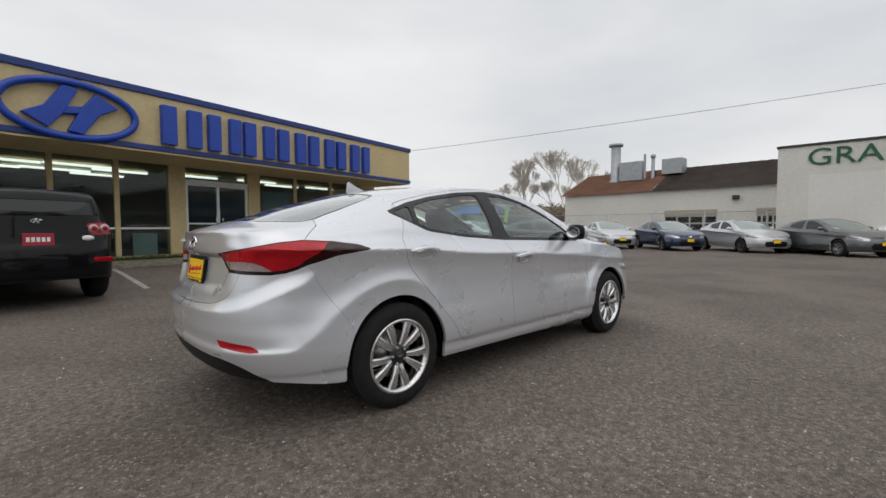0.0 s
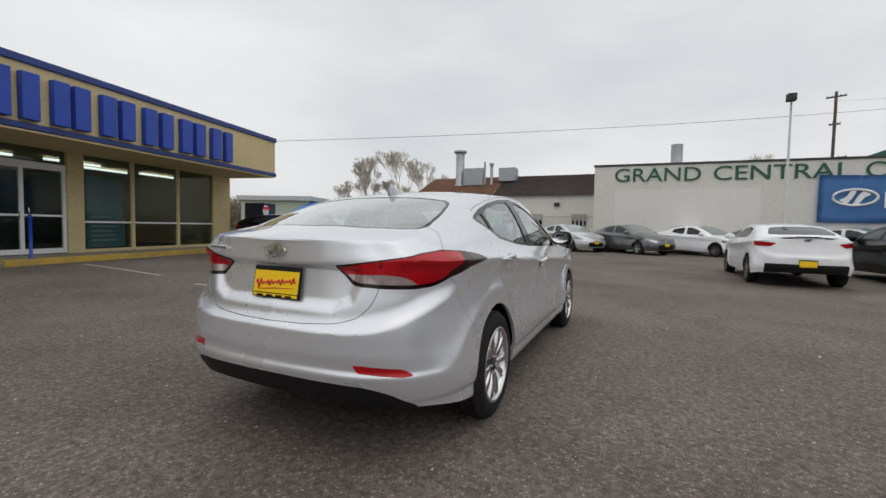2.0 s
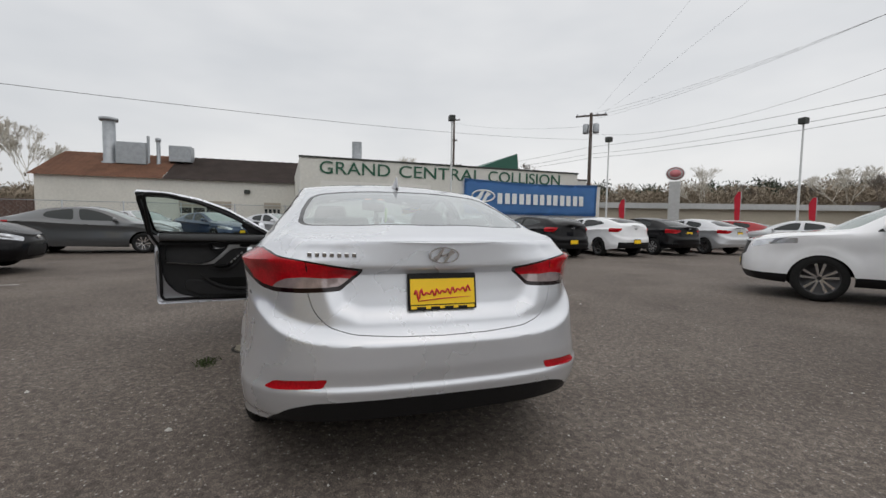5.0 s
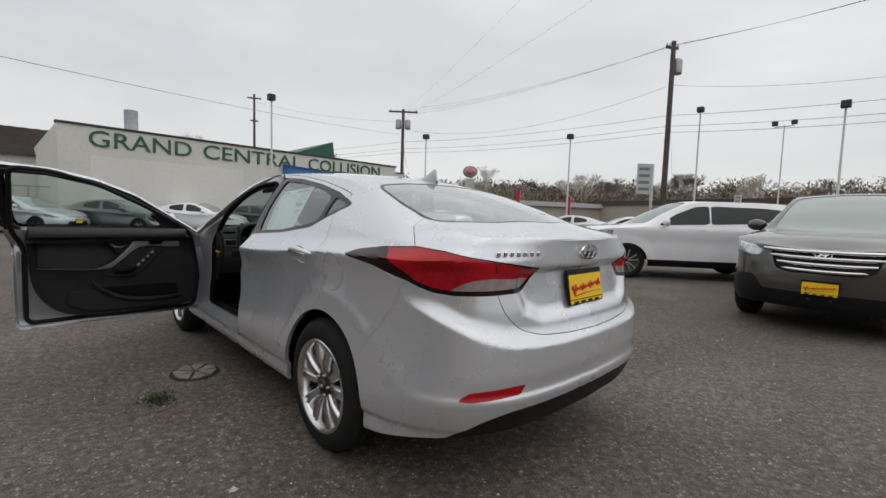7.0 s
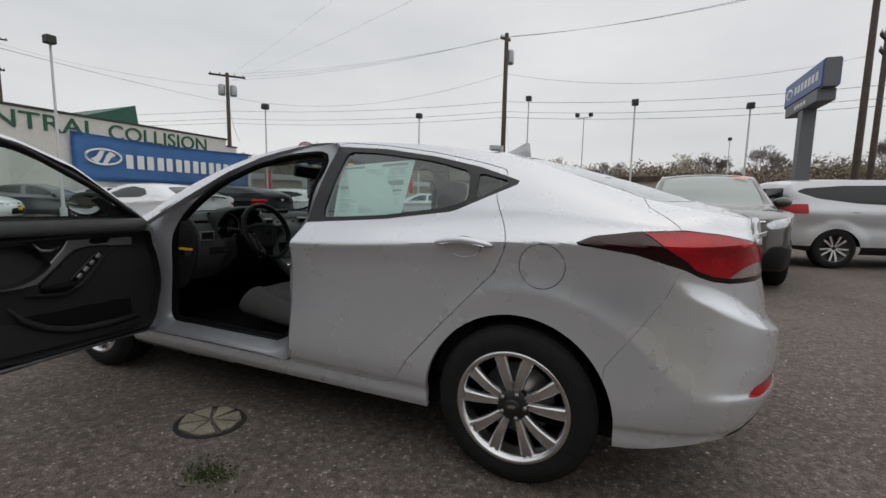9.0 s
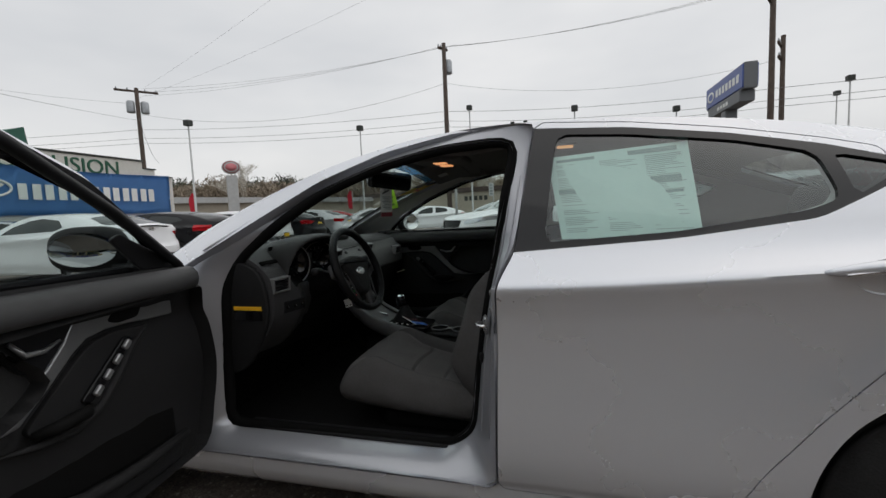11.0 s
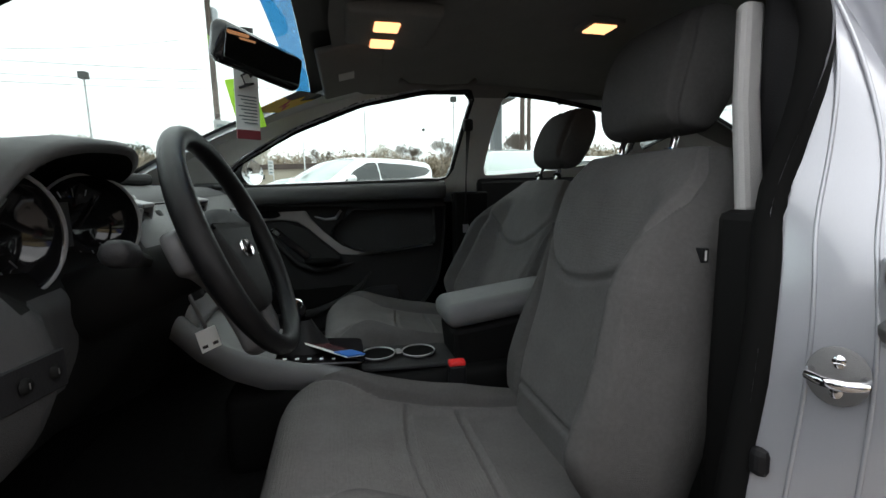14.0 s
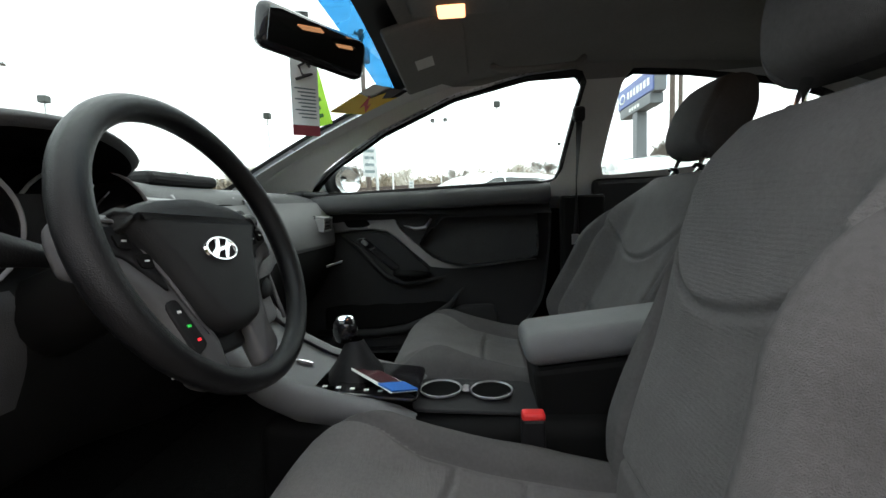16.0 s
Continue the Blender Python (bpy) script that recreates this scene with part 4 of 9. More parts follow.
for x, z0_, z1_, hw in ((0.32, 1.362, 1.372, 0.006), (0.28, 1.358, 1.385, 0.014), (0.24, 1.35, 1.402, 0.018), (0.205, 1.344, 1.422, 0.016), (0.185, 1.34, 1.432, 0.012), (0.17, 1.336, 1.425, 0.008), (0.16, 1.334, 1.36, 0.010)):
    r_ = [bm.verts.new(p) for p in ((x, -hw * 1.6, z0_), (x, -hw, z0_ + (z1_ - z0_) * 0.4), (x, -0.003, z1_), (x, 0.003, z1_), (x, hw, z0_ + (z1_ - z0_) * 0.4), (x, hw * 1.6, z0_))]
    if prev:
        for k in range(5):
            bm.faces.new((prev[k], r_[k], r_[k + 1], prev[k + 1]))
    prev = r_
bmesh.ops.recalc_face_normals(bm, faces=bm.faces)
part("roof_aerial", bm, SILVER_DARKER, hero, "shark-fin roof aerial", True)


# one mirror glass in two tones: dark and bright reflections put into colour
WING_GLASS_DIM = material("dim_wing_mirror_glass", (0.30, 0.305, 0.31), 0.03, metal=1.0)
WING_GLASS_BRIGHT = material("bright_wing_mirror_glass", (0.62, 0.63, 0.63), 0.03, metal=1.0)


def wing_mirror(parent, sg, x=1.975, y=0.86, z=1.045):
    bm = bmesh.new()
    bmesh.ops.create_uvsphere(bm, u_segments=24, v_segments=14, radius=1.0)
    for v in bm.verts:
        c = v.co
        c.x = (abs(c.x) ** 0.8) * math.copysign(1, c.x) * (0.085 if c.x > 0 else 0.03)
        c.y = (abs(c.y) ** 0.75) * math.copysign(1, c.y) * 0.108
        c.z = (abs(c.z) ** 0.7) * math.copysign(1, c.z) * 0.068
    mm = part("wing_mirror", bm, SILVER, parent, "silver wing mirror housing with a black rim", True, pose(x, sg * (y + 0.075), z, 0, 0, 18 * sg))
    mm.data.materials.append(BLACK_PLASTIC)
    for f in mm.data.polygons:
        f.material_index = 1 if f.center.x < 0.012 else 0
    lathe("mirror_glass", [(0.001, 0.0), (0.078, 0.0), (0.081, 0.006)], WING_GLASS_DIM if sg > 0 else WING_GLASS_BRIGHT, mm, "", 28, pose(-0.0315, 0, 0, 0, -90 - (5 if sg > 0 else 0), 0) @ Matrix.Diagonal((0.64, 1.10, 1, 1)))
    box("mirror_foot", -0.03, 0.05, -sg * 0.17 - 0.05, -sg * 0.17 + 0.11, -0.07, -0.045, BLACK_PLASTIC, mm, "black mirror foot", 0.01)
    return mm


wing_mirror(door_right, -1, 1.975, 0.822, 1.042)
# nose: lamps and grille
for sg in (1, -1):
    lathe("headlamp", [(0.001, 0.04), (0.10, 0.03), (0.16, 0.0), (0.17, -0.03)], HEAD_LENS, hero, "clear headlamp", 24, pose(3.27, sg * 0.66, 0.665, 0, 62, sg * 32) @ Matrix.Diagonal((0.55, 1.15, 1, 1)))
# ---- inside the silver sedan ----
CLOTH = material("seat_cloth", (0.136, 0.131, 0.129), 0.95, vary=0.10, scale=14, bump=0.6, bump_scale=700, spec=0.2)
CLOTH_SIDE = material("seat_side_cloth", (0.092, 0.089, 0.088), 0.95, vary=0.10, scale=14, bump=0.5, bump_scale=900, spec=0.2)
for cloth in (CLOTH,):
    ct = cloth.node_tree
    wave = ct.nodes.new("ShaderNodeTexWave")
    wave.inputs["Scale"].default_value, wave.inputs["Distortion"].default_value, wave.inputs["Detail Scale"].default_value = 52.0, 2.5, 0.6
    rib = ct.nodes.new("ShaderNodeBump")
    rib.inputs["Strength"].default_value, rib.inputs["Distance"].default_value = 0.14, 0.003
    tc = ct.nodes.new("ShaderNodeTexCoord")
    ct.links.new(tc.outputs["Object"], wave.inputs["Vector"])
    ct.links.new(wave.outputs["Color"], rib.inputs["Height"])
    weave = [n for n in ct.nodes if n.type == "BUMP" and n != rib][0]
    ct.links.new(weave.outputs[0], rib.inputs["Normal"])
    ct.links.new(rib.outputs[0], ct.nodes["Principled BSDF"].inputs["Normal"])
PIPING = material("seat_piping", (0.02, 0.02, 0.02), 0.8)
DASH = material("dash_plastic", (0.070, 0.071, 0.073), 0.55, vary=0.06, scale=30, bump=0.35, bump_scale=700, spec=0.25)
# near-black plastic; also holds the shade under the dash as colour
BLACK_AND_SHADE = material("black_and_shaded_plastic", (0.006, 0.006, 0.006), 0.75, vary=0.06, scale=30, spec=0.12)
DASH_GREY = material("dash_grey_plastic", (0.135, 0.136, 0.138), 0.5, vary=0.05, scale=30, bump=0.3, bump_scale=700)
TRIM_DARK = material("trim_plastic", (0.024, 0.024, 0.025), 0.6, vary=0.06, scale=20, bump=0.3, bump_scale=600, spec=0.12)
HEADLINER = material("headliner_cloth", (0.215, 0.210, 0.202), 0.95, vary=0.05, scale=10, bump=0.3, bump_scale=800, spec=0.1)
PILLAR = material("pillar_plastic", (0.58, 0.57, 0.555), 0.6, vary=0.03, scale=10, bump=0.15, bump_scale=500)
SATIN = material("satin_silver_trim", (0.30, 0.303, 0.308), 0.30, metal=0.6, vary=0.04, scale=30)
CARPET = material("floor_carpet", (0.012, 0.012, 0.012), 1.0, vary=0.3, scale=60, bump=0.8, bump_scale=500, spec=0.1)
LEATHER = material("wheel_rim_grain", (0.005, 0.005, 0.0055), 0.34, vary=0.08, scale=40, bump=0.25, bump_scale=900, spec=0.22)
HUB = material("hub_plastic", (0.014, 0.014, 0.0145), 0.55, vary=0.06, scale=30, bump=0.3, bump_scale=700, spec=0.25)
STACK = material("stack_grey_plastic", (0.23, 0.23, 0.235), 0.42, vary=0.05, scale=30)
PAPER = material("paper_white", (0.78, 0.80, 0.78), 0.7, vary=0.03, scale=6)
PAPER_GREEN = material("sticker_paper", (0.70, 0.83, 0.80), 0.7, vary=0.03, scale=6)
INK = material("ink_grey", (0.16, 0.20, 0.21), 0.8)
LIME = material("tag_lime", (0.45, 0.85, 0.05), 0.6)
RED_PLASTIC = material("buckle_red", (0.75, 0.03, 0.03), 0.4)
LAMP_WARM = glow("lamp_lens_warm", (1.0, 0.46, 0.20), 0.75)
SCREEN = material("radio_screen", (0.42, 0.46, 0.46), 0.15)
BLUE_BAND = glass("shade_band_glass", (0.04, 0.22, 0.46))
MIRROR = material("mirror_glass", (0.14, 0.145, 0.15), 0.01, metal=1.0)
BLUE_WRAP = material("blue_wrap", (0.03, 0.16, 0.55), 0.3)

AP = rounded([(2.115, 0.36), (2.13, 0.60), (2.11, 0.88), (2.045, 0.985), (1.885, 1.095), (1.73, 1.19), (1.52, 1.268), (1.30, 1.315), (1.10, 1.330), (1.055, 1.312), (1.10, 1.02), (1.14, 0.82), (1.17, 0.62), (1.19, 0.42), (1.27, 0.36)], 0.045, 4)
base_skin = half_shell(SEDAN, 150, 36, 14, 12)
base_skin = base_skin.split(arches(SEDAN))[1]


def axes(o, xa, za):
    xa, za = Vector(xa).normalized(), Vector(za).normalized()
    ya = za.cross(xa).normalized()
    return Matrix(((xa.x, ya.x, za.x, o[0]), (xa.y, ya.y, za.y, o[1]), (xa.z, ya.z, za.z, o[2]), (0, 0, 0, 1)))


def flank_y(x, z):
    """The half width of the flank at a place."""
    v = base_skin.v
    v = v[v[:, 1] > 0.4]
    d = (v[:, 0] - x) ** 2 + (v[:, 2] - z) ** 2
    i = np.argsort(d)[:6]
    w = 1 / (d[i] + 1e-6)
    return float((v[i, 1] * w).sum() / w.sum())


# painted jamb round the open doorway: it slopes in from the door gap to the flange that carries the seal
sample = base_skin.v[(base_skin.v[:, 0] > 0.95) & (base_skin.v[:, 0] < 2.3) & (base_skin.v[:, 1] > 0.4) & (base_skin.v[:, 2] < 1.36)]
terms = lambda x, z: np.stack([x ** i * z ** j for i in range(3) for j in range(7)], -1)
coef = np.linalg.lstsq(terms(sample[:, 0], sample[:, 2]), sample[:, 1], rcond=None)[0]
side_y = lambda x, z: float(terms(np.array(x), np.array(z)) @ coef)


def edge_at(poly, c, a):
    """Where the ray from c at angle a leaves a polygon."""
    d, best = (math.cos(a), math.sin(a)), 0.0
    for (x0, z0), (x1, z1) in zip(poly, poly[1:] + poly[:1]):
        ex, ez = x1 - x0, z1 - z0
        det = d[0] * -ez + ex * d[1]
        if abs(det) < 1e-12:
            continue
        t = ((x0 - c[0]) * -ez + ex * (z0 - c[1])) / det
        k = (d[0] * (z0 - c[1]) - d[1] * (x0 - c[0])) / det
        if t > best and -1e-6 <= k <= 1 + 1e-6:
            best = t
    return c[0] + d[0] * best, c[1] + d[1] * best


hole = base_skin.split(poly_xz(DOOR_F, -0.003, 0.45))[0]
nrm = hole.normals()
wall_v = np.vstack([hole.v, hole.v - nrm * 0.030])
wall = Skin(wall_v, [(i, j, j + len(hole.v), i + len(hole.v)) for i, j in hole.rim()]).clean()
flange = lambda z: 0.125 - 0.108 * float(smooth_step(0.90, 1.18, z))
MID = (1.58, 0.88)
jv, jf, NA, NS = [], [], 160, 9
seal_pts = []
for k in range(NA):
    a = 2 * math.pi * k / NA
    (xo, zo), (xi, zi) = edge_at(list(map(tuple, DOOR_F)), MID, a), edge_at(list(map(tuple, AP)), MID, a)
    for q in range(NS):
        u = q / (NS - 1)
        x, z = xo + (xi - xo) * u, zo + (zi - zo) * u
        jv.append((x, side_y(x, z) - 0.014 - (flange(zi) - 0.014) * (u ** 1.4), z))
    seal_pts.append((xi, side_y(xi, zi) - flange(zi) - 0.006, zi))
for k in range(NA):
    for q in range(NS - 1):
        jf.append((k * NS + q, (k + 1) % NA * NS + q, (k + 1) % NA * NS + q + 1, k * NS + q + 1))
jamb = Skin(np.array(jv), jf).thick(0.012).joined(wall).link("door_jamb", SILVER_DARKER, hero, "silver painted door jamb")
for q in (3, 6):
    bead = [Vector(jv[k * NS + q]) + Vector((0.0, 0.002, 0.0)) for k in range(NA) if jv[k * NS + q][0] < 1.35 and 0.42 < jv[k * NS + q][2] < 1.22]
    tube("jamb_bead", bead, [0.001] + [0.0022] * (len(bead) - 2) + [0.001], SILVER_DARKER, jamb, "pressed ridge of the jamb", 8)
SEAL_RUBBER = material("seal_rubber", (0.005, 0.005, 0.005), 0.9, spec=0.1)
tube("door_seal", seal_pts + seal_pts[:2], [0.016 + 0.004 * float(smooth_step(1.5, 1.95, p[0])) for p in seal_pts + seal_pts[:2]], SEAL_RUBBER, hero, "black rubber door seal", 8)
# striker, hinge and small bolts on the jamb
SM = axes((1.136, 0.799, 0.775), (0, 0, 1), (0.87, 0.49, 0)) @ Matrix.Diagonal((0.85, 0.68, 0.66, 1))
stp = lathe("striker_plate", [(0, 0.004), (0.033, 0.004), (0.036, 0.0)], DASH_GREY, hero, "grey striker plate", 24, SM)
bm = bmesh.new()
tube_points(bm, [(0.002, -0.03, 0.004), (0.002, -0.03, 0.028), (0.002, -0.012, 0.044), (0.002, 0.012, 0.044), (0.002, 0.03, 0.028), (0.002, 0.03, 0.004)], 0.0062, 8)
part("striker", bm, CHROME, stp, "bright door striker loop", True)
for q in (-0.018, 0.018):
    lathe("striker_screw", [(0, 0.008), (0.007, 0.007), (0.009, 0.003)], CHROME, stp, "", 10, pose(q, 0, 0))
for z in (0.850, 0.50):
    hg = box("hinge", 1.098, 1.112, 0.806, 0.846, z - 0.043, z + 0.043, SILVER_DARKER, hero, "painted rear door hinge plate", 0.004)
    for q in (-0.025, 0.025):
        lathe("hinge_bolt", [(0.0, 0.007), (0.007, 0.007), (0.009, 0.003), (0.013, 0.002), (0.013, 0.0)], STEEL, hg, "", 10, pose(1.112, 0.825, z + q, 0, 90, 0))
lathe("grommet", [(0.0, 0.003), (0.012, 0.004), (0.017, 0.002), (0.018, 0.0)], BLACK_PLASTIC, hero, "black rubber grommet", 20, pose(1.101, 0.845, 0.778, 0, 90, 0))
# rounded silver roof rail along the top of the doorway
top = [(2.13, 1.0), (2.02, 1.066), (1.90, 1.137), (1.82, 1.186), (1.73, 1.236), (1.62, 1.280), (1.50, 1.322), (1.38, 1.350)]
tube("roof_rail", [(x + 0.004, side_y(x, min(z, 1.355)) + 0.002 - 1.1 * max(0.0, z - 1.355), z + 0.010) for x, z in top], [0.003, 0.010, 0.015, 0.016, 0.016, 0.014, 0.010, 0.003], SILVER, hero, "silver roof rail over the doorway", 12)
box("door_switch", -0.020, 0.014, -0.010, 0.010, -0.004, 0.010, BLACK_PLASTIC, hero, "", 0.008, 2, axes((1.158, 0.748, 0.66), (0, 0, 1), (0.93, 0.36, 0)))
box("sill_plate", 1.28, 2.05, 0.70, 0.765, 0.355, 0.365, BLACK_PLASTIC, hero, "black sill scuff plate", 0.004)

# headliner and pillar trims
inner = half_shell(SEDAN, 150, 24, 14, 14).offset(-0.034)
inner = inner.split(lambda x, y, z: 0.945 - z)[0]
inner = inner.split(lambda x, y, z: np.where((x > -0.55) & (x < 2.35), -1.0, 1.0))[0]
for P_ in (WIN_F, WIN_R, WIN_Q):
    inner = inner.split(poly_xz(P_, 0.012 if P_ is WIN_F else 0.004, 0.3))[1]
inner = inner.split(lambda x, y, z: np.where(x < 0.3, signed_polygon(BACKLIGHT, x, y) + 0.03, 1.0))[1]
inner = inner.split(lambda x, y, z: np.where(x > 1.3, signed_polygon(WINDSHIELD, x, y) + 0.03, 1.0))[1]
inner_l = inner.split(poly_xz(DOOR_F, 0.0, 0.45))[1]
ROOF_CUT = lambda x, y, z: np.where(x > 1.60, -1.0, z - (1.315 - 0.30 * np.maximum(0.4 - x, 0)))
for sk in (inner_l, inner.mirror()):
    pil, liner = sk.split(ROOF_CUT)
    liner.link("headliner", HEADLINER, hero, "grey cloth headliner")
    pil.link("pillar_trim", PILLAR, hero, "pale grey pillar trim")
bm = bmesh.new()
add_box(bm, -0.45, 2.35, -0.80, 0.80, 0.245, 0.30, 0.01)
add_box(bm, -0.25, 0.55, -0.60, 0.60, 0.30, 0.50, 0.05)
part("carpet", bm, CARPET, hero, "black floor carpet")
box("firewall", 2.28, 2.34, -0.74, 0.74, 0.28, 0.94, MATTE_BLACK, hero)
box("parcel_shelf", -0.62, -0.05, -0.60, 0.60, 0.985, 1.0, TRIM_DARK, hero, "dark parcel shelf behind the rear seat", 0.01)


def pad_ring(u, length, w, t, bolster, n=28, p=7, crown=0.0):
    e = max(0.0, 1 - abs(2 * u - 1) ** p) ** (1 / p)
    ring_ = []
    for k in range(n):
        a = 2 * math.pi * k / n
        c, s_ = math.cos(a), math.sin(a)
        y = w(u) * (0.80 + 0.20 * e) * math.copysign(abs(c) ** 0.55, c)
        z = t / 2 * (0.30 + 0.70 * e) * math.copysign(abs(s_) ** 0.6, s_)
        if s_ > 0:
            q = abs(y) / w(u)
            z += (bolster(u) * smooth_step(0.45, 0.85, q) * (1 - 0.5 * smooth_step(0.9, 1.0, q)) + crown * (1 - q * q)) * e
        ring_.append((u * length, y, float(z)))
    return ring_


def pad(name, length, w, t, bolster, mat, parent, label, m, crown=0.0, p=7):
    bm = bmesh.new()
    rings = [[bm.verts.new(q) for q in pad_ring(u, length, w, t, bolster, 28, p, crown)] for u in [0.0, 0.01, 0.03, 0.06, *np.linspace(0.1, 0.9, 13), 0.94, 0.97, 0.99, 1.0]]
    for a, b in zip(rings, rings[1:]):
        for k in range(28):
            bm.faces.new((a[k], a[(k + 1) % 28], b[(k + 1) % 28], b[k]))
    bm.faces.new(rings[0])
    bm.faces.new(rings[-1])
    bmesh.ops.recalc_face_normals(bm, faces=bm.faces)
    return part(name, bm, mat, parent, label, True, m)


def seat_pad(name, length, w, top, under, panel, seams, parent, label, m, ends=(9, 9), sag=0.0):
    """A sewn cushion: rounded all round, raised sides, a paler woven middle and stitched grooves."""
    us = [0.0, 0.004, 0.012, 0.025, 0.045, *np.linspace(0.07, 0.93, 120), 0.955, 0.975, 0.988, 0.996, 1.0]
    qs = [-1.0, -0.995, -0.98, -0.95, *np.linspace(-0.91, 0.91, 210), 0.95, 0.98, 0.995, 1.0]
    low = [0.985, 0.93, 0.8, 0.5, 0.0, -0.5, -0.8, -0.93, -0.985]
    verts, faces, middle = [], [], []
    n = len(qs) + len(low)
    for u in us:
        k = ends[0] if u < 0.5 else ends[1]
        e = max(0.0, 1 - abs(2 * u - 1) ** k) ** (1 / k)
        for i in range(n):
            q = qs[i] if i < len(qs) else low[i - len(qs)]
            y = w(u) * q * (0.86 + 0.14 * e)
            edge = max(0.0, 1 - abs(q) ** 4.5) ** 0.42
            t, b = top(u, q), under(u)
            mid = (t * 0.45 + b * 0.55)
            z = mid + (t - mid) * edge * e if i < len(qs) else mid + (b - mid) * edge * e
            if i < len(qs):
                d = min([abs(f(u, q)) for f in seams] + [1.0])
                z -= 0.0125 * math.exp(-(d / 0.0060) ** 2) * e - 0.006 * math.exp(-(d / 0.026) ** 2) * e
            verts.append((u * length + sag * (1 - q * q) * (1 if u > 0.5 else 0) * smooth_step(0.8, 1.0, u), y, float(z)))
    for r in range(len(us) - 1):
        for i in range(n):
            faces.append((r * n + i, r * n + (i + 1) % n, (r + 1) * n + (i + 1) % n, (r + 1) * n + i))
            um, qm = (us[r] + us[r + 1]) / 2, (qs[i] + qs[min(i + 1, len(qs) - 1)]) / 2 if i < len(qs) else 9
            middle.append(1 if i < len(qs) - 1 and panel(um, qm) else 0)
    faces += [tuple(range(n)), tuple(reversed(range((len(us) - 1) * n, len(us) * n)))]
    middle += [0, 0]
    ob = link_mesh(name, verts, faces, CLOTH_SIDE, parent, label, True, m)
    bm = bmesh.new()
    bm.from_mesh(ob.data)
    bmesh.ops.recalc_face_normals(bm, faces=bm.faces)
    bm.to_mesh(ob.data)
    bm.free()
    ob.data.materials.append(CLOTH)
    for f, k in zip(ob.data.polygons, middle):
        f.material_index = k
    return ob


def front_seat(y, shift, recline, lift=0.0, head=0.0):
    st = box("front_seat", 1.18 + shift, 1.60 + shift, y - 0.19, y + 0.19, 0.29, 0.37, BLACK_AND_SHADE, hero, "dark grey cloth bucket seat", 0.03)
    # cushion: low at the back, rising to a rounded front edge
    ln, wc = 0.585, lambda u: 0.250 + 0.012 * math.sin(math.pi * u)
    zc = spline([(0.0, 0.455), (0.2, 0.452), (0.4, 0.466), (0.6, 0.497), (0.8, 0.540), (0.92, 0.556), (1.0, 0.550)])
    side = lambda u: 0.62 + 0.30 * max(0.0, (u - 0.62) / 0.38) ** 1.6
    bol = lambda u: 0.066 * (1 - float(smooth_step(0.72, 1.0, u))) * (0.55 + 0.45 * float(smooth_step(0.0, 0.35, u)))
    seat_pad("cushion", ln, wc, lambda u, q: float(zc(u)) + bol(u) * float(smooth_step(0.50, 0.80, abs(q))) * (1 - 0.35 * float(smooth_step(0.86, 1.0, abs(q)))), lambda u: 0.345 + 0.03 * u,
             lambda u, q: abs(q) < side(u) and u < 0.985,
             [lambda u, q: (abs(q) - side(u)) * 0.25, lambda u, q: ln * (u - 0.575 + 0.075 * q * q) if abs(q) < side(u) else 1.0, lambda u, q: ln * (u - 0.355) if abs(q) < side(u) else 1.0,
              lambda u, q: ln * (u - 0.985)],
             st, "grey cloth cushion with raised darker sides", pose(1.155 + shift, y, lift), (9, 5))
    r = radians(recline)
    up, fw_ = (-math.sin(r), 0, math.cos(r)), (math.cos(r), 0, math.sin(r))
    bl_ = 0.645
    wb = lambda u: 0.243 + 0.030 * math.exp(-((u - 0.34) / 0.26) ** 2) - 0.030 * float(smooth_step(0.62, 1.0, u)) - 0.03 * float(smooth_step(0.9, 1.0, u))
    def yoke(q):
        if y < 0:
            return 0.592 + 0.15 * (abs(q + 0.07) / 0.78) ** 2.3
        d = q - 0.36
        return 0.588 + (0.15 * (d / 1.04) ** 2 if d < 0 else 0.185 * (d / 0.58) ** 2)

    inner = -1 if y > 0 else 1
    sb = lambda u, q: float(np.interp(u, [0.7, 0.85], [0.66, 0.86])) if q * inner > 0 else float(np.interp(u, [0.17, 0.45, 0.66, 0.78], [0.64, 0.72, 0.85, 0.95]))
    bb = lambda u, q: float(smooth_step(0.0, 0.25, u)) * (0.124 * (1 - float(smooth_step(0.58, 0.96, u))) if q * inner > 0 else 0.030 * (1 - float(smooth_step(0.30, 0.90, u))))
    bo = (1.178 + shift, y, 0.392 + lift)
    face = lambda u, q: 0.062 + 0.006 * math.sin(u * 9) + bb(u, q) * float(smooth_step(0.44, 0.80, abs(q)) if q * inner > 0 else smooth_step(sb(u, q) - 0.06, min(0.98, sb(u, q) + 0.30), abs(q))) * (1 - 0.3 * float(smooth_step(0.85, 1.0, abs(q)))) - 0.015 * float(smooth_step(0.85, 1.0, u))
    seat_pad("backrest", bl_, wb, face, lambda u: -0.065 + 0.03 * u, lambda u, q: abs(q) < sb(u, q) and u > 0.05,
             [lambda u, q: bl_ * (u - yoke(q)) * 0.8 if abs(q) < sb(u, q) else 1.0, lambda u, q: (abs(q) - sb(u, q)) * 0.20 if u > 0.05 else 1.0, lambda u, q: bl_ * (u - 0.175) if abs(q) < sb(u, q) else 1.0,
              lambda u, q: (abs(q) - 0.93) * 0.2 if u > 0.12 else 1.0],
             st, "grey cloth backrest with raised darker sides", axes(bo, up, fw_), (6, 8))
    hb = Vector(bo) + Vector(up) * (bl_ + 0.035 + head) + Vector(fw_) * 0.022
